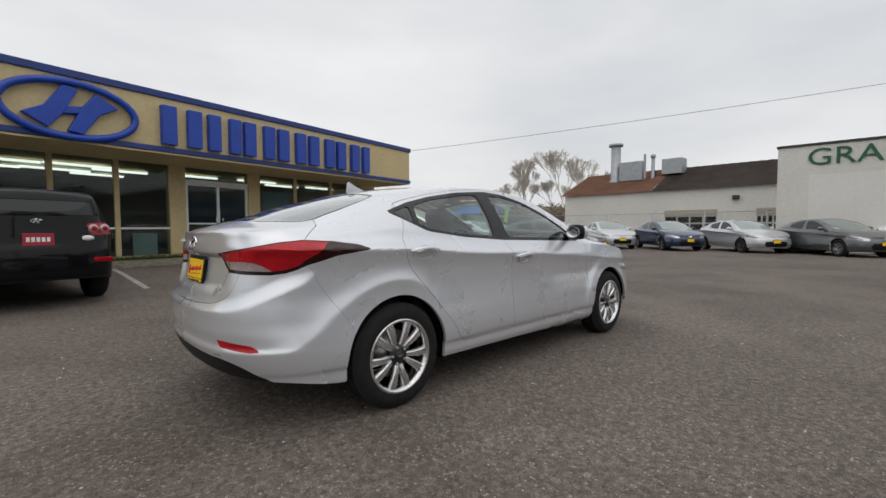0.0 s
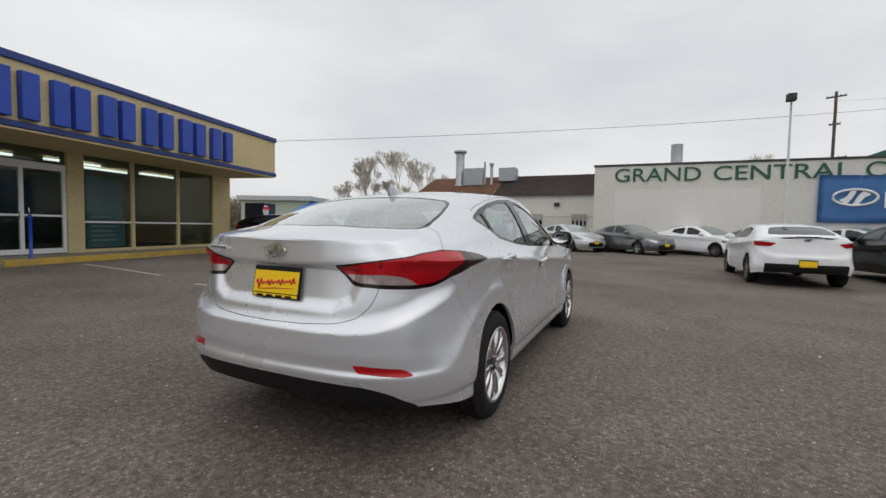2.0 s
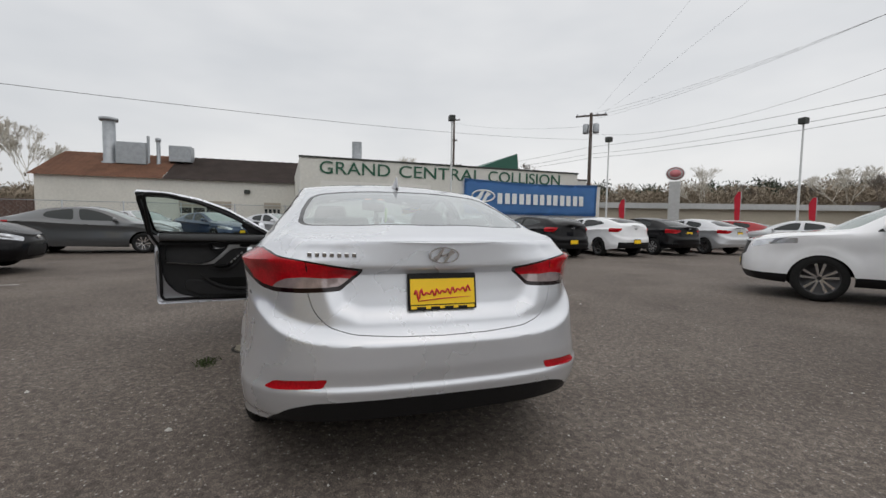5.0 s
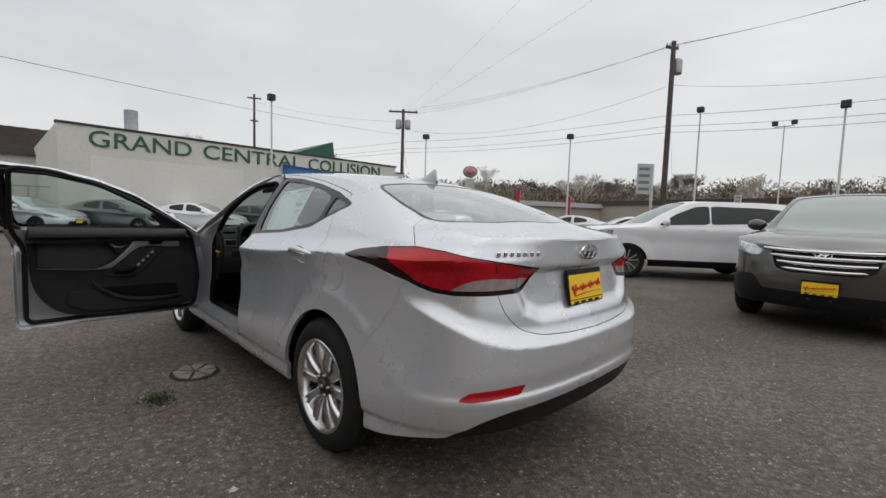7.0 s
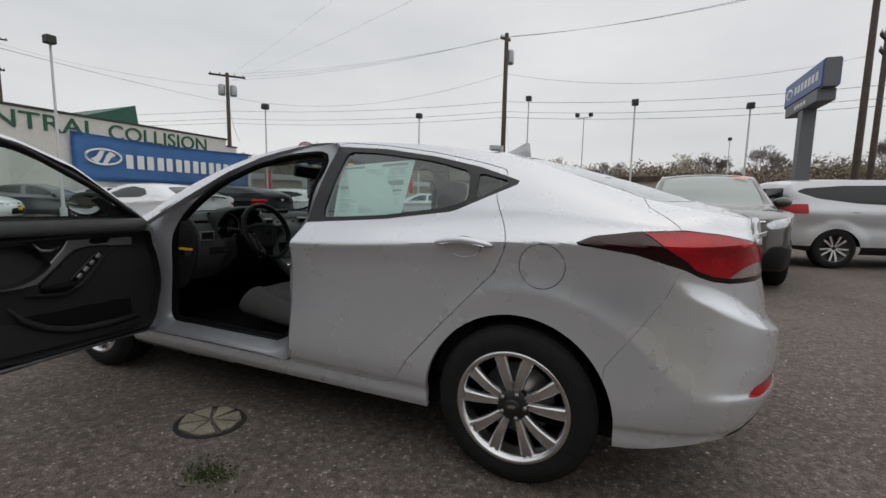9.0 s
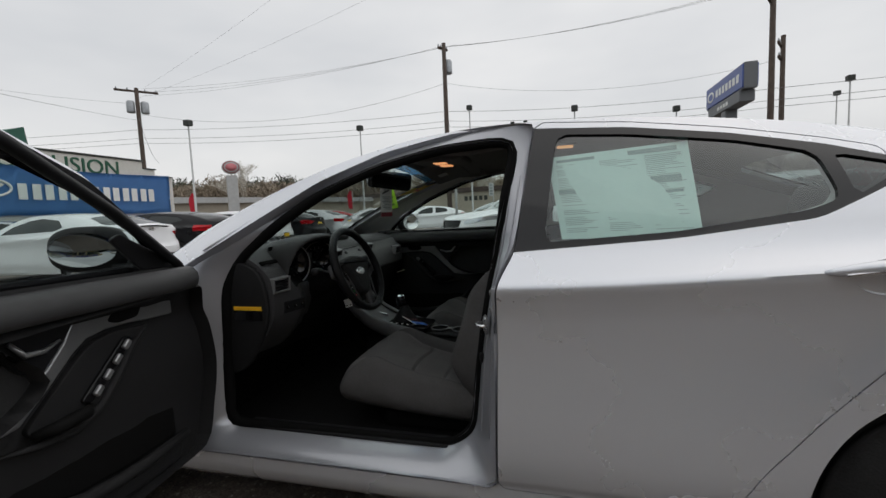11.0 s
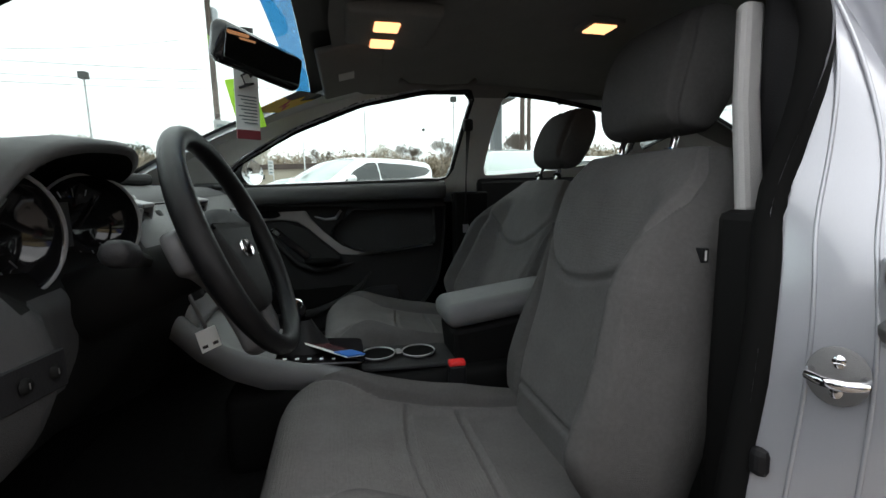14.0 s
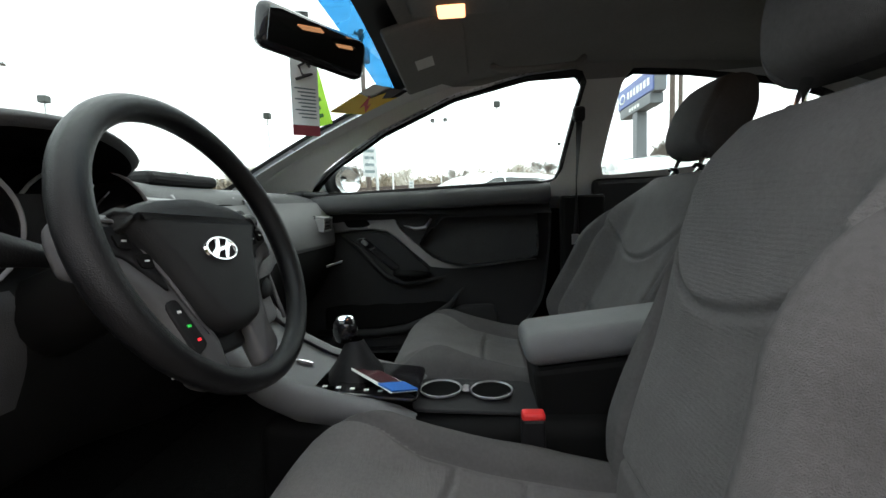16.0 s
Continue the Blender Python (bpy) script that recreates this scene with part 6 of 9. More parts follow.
for x, z in ((1.515, 0.518), (1.405, 0.514)):
    lathe("cup_rim", [(0.0435, 0.003), (0.0465, 0.008), (0.0445, 0.010), (0.042, 0.005)], SATIN, con, "satin cup holder rim", 32, pose(x, -0.03, z))
    lathe("cup_well", [(0.045, 0.0075), (0.042, 0.006), (0.0, 0.005)], MATTE_BLACK, con, "", 32, pose(x, -0.03, z))
box("rim_bridge", 1.452, 1.468, -0.045, -0.015, 0.522, 0.528, SATIN, con, "", 0.003)
arm = box("armrest", -0.345, 0.0, -0.115, 0.050, -0.036, 0.032, DASH_GREY, hero, "grey padded console armrest", 0.030, 5, pose(1.340, 0, 0.626, 0, 6.5, 0), True)
box("armrest_bin", -0.32, -0.012, -0.108, 0.043, -0.150, -0.038, BLACK_AND_SHADE, arm, "", 0.012)
wrap = prism("wrapped_leaflet", [(-0.035, -0.07), (0.035, -0.07), (0.03, 0.08), (-0.03, 0.075)], 0.004, PAPER, hero, "clear-wrapped leaflet with a blue end on the console", pose(1.63, 0.035, 0.572, 6, 16, -128))
box("blue_end", -0.035, 0.035, -0.072, -0.03, 0.003, 0.006, BLUE_WRAP, wrap)
box("dark_print", -0.028, 0.028, -0.025, 0.06, 0.004, 0.0055, material("leaflet_print", (0.10, 0.03, 0.035), 0.2, vary=0.8, scale=60, color2=(0.02, 0.02, 0.02)), wrap)

# roof: visors, lamps, grab handles, rear-view mirror, tags
for sg in (1, -1):
    v_ = box("sun_visor", -0.10, 0.10, -0.175, 0.175, -0.010, 0.010, HEADLINER, hero, "grey cloth sun visor folded up", 0.009, 3, pose(1.535, sg * 0.345, 1.335, sg * -9, 15, 0), True)
    box("visor_label", -0.005, 0.045, -0.035, 0.015, -0.0125, -0.0105, PILLAR, v_, "pale visor label")
    tube("grab_handle", [(1.36, sg * 0.50, 1.345), (1.33, sg * 0.485, 1.325), (1.22, sg * 0.475, 1.32), (1.11, sg * 0.485, 1.330), (1.08, sg * 0.50, 1.355)], 0.010, HEADLINER, hero, "grey roof grab handle", 8)
oc = box("overhead_console", 1.34, 1.56, -0.135, 0.095, 1.343, 1.375, HEADLINER, hero, "grey overhead console", 0.012, 3, pose(0, 0, 0, 0, 0, 0), True)
for y in (-0.105, 0.015):
    box("map_lamp", 1.435, 1.495, y - 0.030, y + 0.030, 1.338, 1.345, LAMP_WARM, oc, "lit warm map lamp", 0.004)
dome = box("dome_lamp", 0.84, 0.94, -0.045, 0.045, 1.380, 1.396, HEADLINER, hero, "lit dome lamp in a grey frame", 0.006)
box("dome_lens", 0.855, 0.925, -0.030, 0.030, 1.374, 1.382, LAMP_WARM, dome, "lit warm lens", 0.004)
mir = box("rear_view_mirror", -0.022, 0.022, -0.128, 0.128, -0.046, 0.046, GLOSS_BLACK, hero, "black rear-view mirror", 0.022, 4, pose(1.765, -0.078, 1.284, 6, -8, -40), True)
box("mirror_face", -0.0245, -0.0215, -0.112, 0.112, -0.034, 0.034, MIRROR, mir, "mirror glass", 0.001)
tube("mirror_stem", [(0.02, 0, 0.0), (0.035, 0.01, 0.035), (0.03, 0.02, 0.065)], 0.014, BLACK_PLASTIC, mir, "", 10)
tag = box("hanging_tag", -0.001, 0.001, -0.031, 0.031, -0.175, 0.0, PAPER, hero, "printed paper tag hanging from the mirror", 0.0, 1, pose(1.805, -0.115, 1.272, 0, -3, -52))
box("tag_foot", -0.0018, 0.0018, -0.031, 0.031, -0.175, -0.152, material("tag_maroon", (0.20, 0.03, 0.04), 0.6), tag)
for k in range(9):
    box("tag_line", -0.0018, 0.0018, -0.024, 0.024 - 0.007 * (k % 3), -0.072 - 0.008 * k, -0.069 - 0.008 * k, INK, tag)
tube("tag_mark", [(-0.002, -0.014, -0.022), (-0.002, -0.004, -0.012), (-0.002, 0.012, -0.022), (-0.002, 0.004, -0.042), (-0.002, -0.018, -0.036), (-0.002, 0.020, -0.052)], 0.003, PIPING, tag, "", 5)
card = box("lime_card", -0.035, 0.035, -0.001, 0.001, -0.135, 0.0, LIME, hero, "lime green price card hanging behind the mirror", 0.0, 1, pose(1.842, -0.215, 1.268, 0, 12, 8))
for k, w_ in enumerate((0.020, 0.014, 0.022, 0.016, 0.018)):
    box("card_mark", -w_, w_, 0.001, 0.0018, -0.035 - 0.020 * k, -0.026 - 0.020 * k, material("card_ink", (0.03, 0.14, 0.02), 0.7), card)
stm = axes((1.735, -0.485, 1.258), (-0.14, 0.055, 0.048), (-0.37, -0.02, -0.93))
stk = prism("windscreen_sticker", [(-0.085, -0.115), (0.085, -0.115), (0.085, 0.115), (-0.085, 0.115)], 0.001, GLOSS_BLACK, hero, "black and yellow sticker high on the windscreen", stm)
prism("flame", [(-0.084, -0.113), (0.045, -0.113), (0.020, -0.03), (0.055, 0.0), (0.015, 0.03), (0.030, 0.113), (-0.084, 0.113)], 0.001, material("sticker_yellow", (0.95, 0.60, 0.02), 0.5), stk, "", pose(0, 0, 0.001))
prism("flash", [(-0.070, -0.060), (-0.010, -0.010), (-0.030, -0.014), (0.030, 0.055), (-0.045, 0.008), (-0.025, 0.010)], 0.001, RED_PLASTIC, stk, "", pose(0, 0, 0.002))
# tinted band at the head of the windscreen
band = fw.split(lambda x, y, z: signed_polygon(WINDSHIELD, x, y) + 0.025)[0].split(lambda x, y, z: x - 1.718 - 0.012 * (1 - (y / 0.5) ** 2))[0].offset(-0.008)
frit, band = band.split(lambda x, y, z: x - 1.672)
frit.offset(-0.004).link("header_shade", BLACK_PLASTIC, hero, "black printed edge of the windscreen")
b_ = band.link("shade_band", BLUE_BAND, hero, "blue shade band of the windscreen")
b_.visible_shadow = False

# seat belts on the far side
for sg in (1, -1):
    tube("seat_belt", [(1.06, sg * 0.655, 1.21), (1.07, sg * 0.665, 1.0), (1.075, sg * 0.66, 0.78), (1.06, sg * 0.655, 0.45)], 0.022, BLACK_PLASTIC, hero, "black seat belt", 8, 0.1)
    box("belt_guide", 1.045, 1.085, sg * 0.645 - 0.015, sg * 0.645 + 0.015, 1.19, 1.24, TRIM_DARK, hero, "", 0.01)
box("belt_tongue", 1.07, 1.095, -0.640, -0.632, 0.775, 0.81, SATIN, hero, "", 0.002)


# door linings
LINING_GREY = material("lining_plastic", (0.022, 0.022, 0.023), 0.6, vary=0.06, scale=20, bump=0.3, bump_scale=600, spec=0.2)
LINING_CLOTH = material("lining_cloth", (0.042, 0.042, 0.043), 0.9, vary=0.1, scale=14, bump=0.4, bump_scale=700, spec=0.08)
LINING = rounded([(2.12, 0.37), (2.17, 0.60), (2.12, 0.90), (2.03, 0.985), (1.15, 1.005), (1.155, 0.80), (1.185, 0.56), (1.29, 0.42), (1.46, 0.365)], 0.07, 4)
def door_lining(sg, parent, y_shift=0.0):
    """The moulded inner lining: panel, belt pad, swept satin trim, pull, armrest with switches, pocket."""
    def shape(x, z):
        y = flank_y(x, min(max(z, 0.3), 1.0)) - 0.115
        y += 0.012 * math.sin((z - 0.4) * 6)
        return y
    bm = bmesh.new()
    xs, zs = np.linspace(1.12, 2.20, 40), np.linspace(0.33, 1.02, 30)
    pts = np.array([[x, shape(x, z), z] for z in zs for x in xs])
    fs = [(r * 40 + c, r * 40 + c + 1, (r + 1) * 40 + c + 1, (r + 1) * 40 + c) for r in range(29) for c in range(39)]
    sk = Skin(pts, fs)
    sk = sk.split(poly_xz(LINING, 0.0, 0.3))[0]
    upper, low_ = sk.split(lambda x, y, z: -(z - (0.925 + 0.02 * (x - 1.6))))
    S = (lambda k: k) if sg > 0 else (lambda k: k.mirror())
    bm.free()
    Y = lambda x, z, d=0.0: sg * (shape(x, z) - d)
    INSERT = [(1.20, 0.912), (1.20, 0.728), (1.286, 0.720), (1.404, 0.708), (1.489, 0.707), (1.54, 0.719), (1.59, 0.744), (1.64, 0.786), (1.605, 0.82), (1.572, 0.86), (1.556, 0.912)]
    panel_, low_ = low_.split(poly_xz(rounded(INSERT, 0.02, 3), 0.0, 0.3))
    ob = S(low_.thick(-0.05)).link("door_lining", LINING_GREY, parent, "dark grey moulded door lining")
    S(panel_.thick(-0.05)).link("lining_insert", LINING_CLOTH, ob, "grey woven lining insert")
    S(upper.offset(0.0)).link("belt_pad", DASH, ob, "", sharp=60)
    tube("belt_rail", [(x, Y(x, 0.965, 0.010), 0.950 + 0.016 * (1.6 - x)) for x in np.linspace(1.16, 2.06, 14)], 0.036, DASH, ob, "dark padded door top", 12)
    out = pose(0, 0, 0, 90, 0, 0)
    flat = lambda x, z, d, depth: pose(0, Y(x, z, d) + (depth if sg > 0 else 0.0), 0) @ out
    top_ = [(2.04, 0.906), (1.933, 0.912), (1.845, 0.917), (1.742, 0.915), (1.726, 0.880), (1.708, 0.846), (1.666, 0.799), (1.59, 0.736), (1.54, 0.712), (1.489, 0.699), (1.404, 0.700), (1.286, 0.712), (1.20, 0.720)]
    low_line = [(1.20, 0.714), (1.286, 0.705), (1.404, 0.691), (1.489, 0.687), (1.54, 0.688), (1.60, 0.696), (1.669, 0.756), (1.725, 0.811), (1.763, 0.838), (1.821, 0.848), (1.89, 0.846), (1.94, 0.840), (2.04, 0.836)]
    prism("satin_sweep", top_ + low_line, 0.022, SATIN, ob, "satin silver swept trim", flat(1.65, 0.85, 0.012, 0.022), 0.005)
    # both recesses are raised dark slabs; the hollows' shade is their colour
    prism("trim_recess", rounded([(1.930, 0.889), (1.838, 0.886), (1.820, 0.866), (1.851, 0.855), (1.914, 0.858)], 0.012, 4), 0.020, BLACK_AND_SHADE, ob, "", flat(1.65, 0.85, 0.0145, 0.020), 0.002)
    prism("pull_recess", rounded([(1.735, 0.893), (1.712, 0.903), (1.562, 0.905), (1.575, 0.850), (1.604, 0.812), (1.645, 0.788), (1.702, 0.848)], 0.012, 3), 0.006, BLACK_PLASTIC, ob, "", flat(1.65, 0.85, 0.016, 0.006))
    tube("inner_pull", [(1.694, Y(1.66, 0.87, 0.018), 0.858), (1.652, Y(1.66, 0.87, 0.026), 0.845), (1.612, Y(1.66, 0.87, 0.028), 0.848), (1.588, Y(1.6, 0.87, 0.022), 0.880)], [0.003, 0.006, 0.007, 0.005], SATIN, ob, "satin door release lever", 8)
    arm_line = [(1.930, 0.832), (1.821, 0.840), (1.763, 0.829), (1.720, 0.800), (1.660, 0.744), (1.597, 0.684), (1.617, 0.658), (1.699, 0.650), (1.767, 0.680), (1.813, 0.730), (1.867, 0.794)]
    prism("armrest", rounded(arm_line, 0.015, 4), 0.020, TRIM_DARK, ob, "black hollow armrest with window switches", flat(1.75, 0.75, 0.016, 0.020), 0.004)
    tube("armrest_rim", [(x, Y(x, z, 0.018), z) for x, z in ((1.935, 0.830), (1.912, 0.815), (1.867, 0.782), (1.813, 0.718), (1.767, 0.668), (1.699, 0.638), (1.617, 0.645), (1.544, 0.660))], [0.004, 0.008, 0.010, 0.011, 0.011, 0.011, 0.009, 0.003], LINING_GREY, ob, "dark grey armrest ledge", 10)
    tube("grip_bar", [(1.735, Y(1.72, 0.70, 0.020), 0.678), (1.71, Y(1.72, 0.70, 0.042), 0.680), (1.64, Y(1.64, 0.69, 0.042), 0.676), (1.605, Y(1.60, 0.69, 0.020), 0.674)], [0.010, 0.015, 0.015, 0.008], BLACK_AND_SHADE, ob, "", 10)
    prism("switch_plate", rounded([(1.875, 0.812), (1.845, 0.822), (1.712, 0.700), (1.738, 0.684)], 0.012, 3), 0.010, GLOSS_BLACK, ob, "", flat(1.75, 0.75, 0.024, 0.010), 0.003)
    for k in range(4 if sg > 0 else 1):
        x, z = 1.843 - 0.030 * k, 0.800 - 0.029 * k
        box("window_switch", -0.013, 0.013, -0.006, 0.006, -0.008, 0.008, SATIN if sg > 0 else DASH_GREY, ob, "", 0.003, 1, pose(x, Y(1.75, 0.75, 0.030), z, 0, -44, 0))
    # solid dark slab; the shade inside the pocket is put into its colour
    prism("door_pocket", rounded([(2.03, 0.45), (2.03, 0.55), (1.90, 0.572), (1.754, 0.588), (1.599, 0.606), (1.486, 0.616), (1.52, 0.562), (1.61, 0.500), (1.71, 0.466), (1.85, 0.452)], 0.015, 4), 0.03, BLACK_AND_SHADE, ob, "dark map pocket", pose(0, Y(1.75, 0.50, 0.004) + (0.03 if sg > 0 else 0), 0, 90, 0, 0), 0.01)
    tube("pocket_lip", [(x, Y(x, z, 0.022), z) for x, z in ((2.05, 0.450), (1.90, 0.443), (1.80, 0.446), (1.71, 0.458), (1.615, 0.492), (1.53, 0.550), (1.480, 0.614))], [0.012, 0.016, 0.017, 0.017, 0.016, 0.012, 0.005], LINING_GREY, ob, "", 10)
    prism("lower_panel", rounded([(2.03, 0.37), (2.05, 0.43), (1.90, 0.425), (1.75, 0.435), (1.60, 0.480), (1.50, 0.545), (1.36, 0.55), (1.34, 0.46), (1.46, 0.39)], 0.03, 4), 0.03, LINING_GREY, ob, "", pose(0, Y(1.65, 0.44, 0.016) + (0.03 if sg > 0 else 0), 0, 90, 0, 0), 0.012)
    return ob


door_lining(-1, door_right)
lin2 = box("rear_lining", 0.20, 1.0, -0.745, -0.72, 0.35, 1.0, TRIM_DARK, door_right_rear, "dark rear door lining", 0.02)
box("rear_lining", 0.20, 1.0, 0.72, 0.745, 0.35, 1.0, TRIM_DARK, hero, "dark rear door lining", 0.02)
box("lower_pillar", 0.97, 1.12, -0.73, -0.67, 0.30, 0.945, BLACK_AND_SHADE, hero, "dark lower pillar trim", 0.01)
box("lower_pillar", 1.00, 1.13, 0.64, 0.70, 0.30, 0.93, BLACK_AND_SHADE, hero, "dark lower pillar trim", 0.012)
# darker copy of the pillar plastic, with this strip's shade in its colour
prism("upper_pillar", [(1.092, 0.0), (1.125, 0.0), (1.118, 0.14), (1.100, 0.27), (1.068, 0.27), (1.086, 0.14)], 0.02, material("pillar_plastic_dimmed", (0.34, 0.335, 0.33), 0.6, vary=0.03, scale=10, bump=0.15, bump_scale=500), hero, "pale grey pillar trim", pose(-0.012, 0.668, 0.925, 99, 0, 0), 0.008)
box("kick_panel", 2.14, 2.30, -0.76, -0.72, 0.30, 0.95, TRIM_DARK, hero)

# ---- the open driver's door ----
HX, HY = 2.20, 0.845
hinge_m = Matrix.Translation((HX, HY, 0)) @ Matrix.Rotation(radians(-83), 4, "Z") @ Matrix.Translation((-HX, -HY, 0))
door = inset(door_f, fDF).thick(0.03).link("front_door", SILVER, hero, "driver's door standing wide open", hinge_m)
inset(frame_f, fDF).link("window_frame", GLOSS_BLACK, door, "black window frame")
gl_ = glass_f.offset(-0.006).link("side_window", CAR_GLASS, door, "greenish clear glass")
gl_.visible_shadow = False
# inner frame of the door: painted shell, sealing rubber, lining
full = base_skin.split(poly_xz(DOOR_F, -0.012, 0.45))[0]
shell_in = full.split(poly_xz(WIN_F, 0.018, 0.3))[1].offset(-0.062)
lower_in, frame_in = shell_in.split(lambda x, y, z: z - 0.975)
lower_in.thick(-0.05).link("inner_shell", SILVER_DARKER, door, "silver painted inner shell")
frame_in.thick(-0.05).link("inner_frame", BLACK_PLASTIC, door, "black inner window frame")
seal = rounded([(2.16, 0.345), (2.19, 0.58), (2.15, 0.88), (2.10, 0.965), (1.79, 1.142), (1.50, 1.278), (1.26, 1.342), (1.07, 1.350), (1.085, 0.97), (1.15, 0.86), (1.15, 0.36)], 0.05, 4)
sp = [(x, flank_y(x, z) - 0.078, z) for x, z in seal]
tube("door_rubber", sp + sp[:2], 0.014, BLACK_PLASTIC, door, "black rubber seal", 8)
door_lining(1, door)
wing_mirror(door, 1)
door_handle(door, 1.245, 0.860, 0.866, 1)
bm = bmesh.new()
add_box(bm, 1.115, 1.13, 0.775, 0.82, 0.70, 0.83, 0.004)
part("latch", bm, STEEL, door, "steel door latch")
prism("mirror_sail", rounded([(2.02, 0.985), (1.93, 0.985), (1.84, 1.075), (1.87, 1.09), (2.05, 0.995)], 0.01, 2), 0.012, BLACK_PLASTIC, door, "", pose(0, 0.74, 0, 90, 0, 0), 0.003)

# price sheet inside the rear window
SHEET = [(x, flank_y(x, z) - 0.022, z) for x, z in ((0.953, 1.263), (0.558, 1.290), (0.555, 1.022), (0.915, 1.020))]
sheet = link_mesh("price_sheet", SHEET, [(0, 1, 2, 3)], PAPER_GREEN, hero, "pale printed price sheet inside the rear window")
rnd = random.Random(4)


def on_sheet(u, v):
    a, b, c, d = (Vector(p) for p in SHEET)
    return (a * (1 - u) + b * u) * (1 - v) + (d * (1 - u) + c * u) * v + Vector((0, 0.0015, 0.0005))


bm = bmesh.new()
for col in range(3):
    for r in range(40):
        if rnd.random() < 0.2:
            continue
        u0 = 0.05 + 0.32 * col
        u1 = u0 + 0.12 + 0.15 * rnd.random()
        v0 = 0.12 + r * 0.0205
        v1 = v0 + 0.006
        bm.faces.new([bm.verts.new(on_sheet(*p)) for p in ((u0, v0), (u1, v0), (u1, v1), (u0, v1))])
for u0, u1, v0, v1 in ((0.06, 0.34, 0.05, 0.085), (0.58, 0.92, 0.04, 0.09), (0.58, 0.92, 0.36, 0.44), (0.04, 0.36, 0.42, 0.48), (0.40, 0.92, 0.52, 0.55)):
    bm.faces.new([bm.verts.new(on_sheet(*p)) for p in ((u0, v0), (u1, v0), (u1, v1), (u0, v1))])
tagged(part("print_lines", bm, material("print_grey", (0.36, 0.43, 0.43), 0.8), sheet, "grey print lines"), kind="stuff")
# ---- parked cars ----
CAR_BLACK = paint("black_paint", (0.004, 0.004, 0.005), rough=0.3, coat=0.45)
CAR_WHITE = paint("white_paint", (0.84, 0.85, 0.87), rough=0.4)
CAR_GREY = paint("grey_paint", (0.064, 0.060, 0.054), metal=0.5, rough=0.35, flake=0.06)
CAR_DARK = paint("dark_grey_paint", (0.11, 0.115, 0.12), metal=0.6, rough=0.35, flake=0.06)
CAR_BLUE = paint("blue_paint", (0.015, 0.035, 0.085), metal=0.5, rough=0.3, flake=0.06)
CAR_LIGHT = paint("light_silver_paint", (0.55, 0.56, 0.58), metal=0.6, rough=0.35, flake=0.06)
CAR_RED = paint("red_paint", (0.30, 0.01, 0.015), rough=0.3)
AUTO_GLASS = material("dark_auto_glass", (0.014, 0.019, 0.019), 0.04, spec=0.45)
# pale, part-metal base puts the mirrored sky into the windscreen's colour
WIND_GLASS = material("windscreen_glass", (0.30, 0.35, 0.335), 0.04, metal=0.35, spec=0.7)

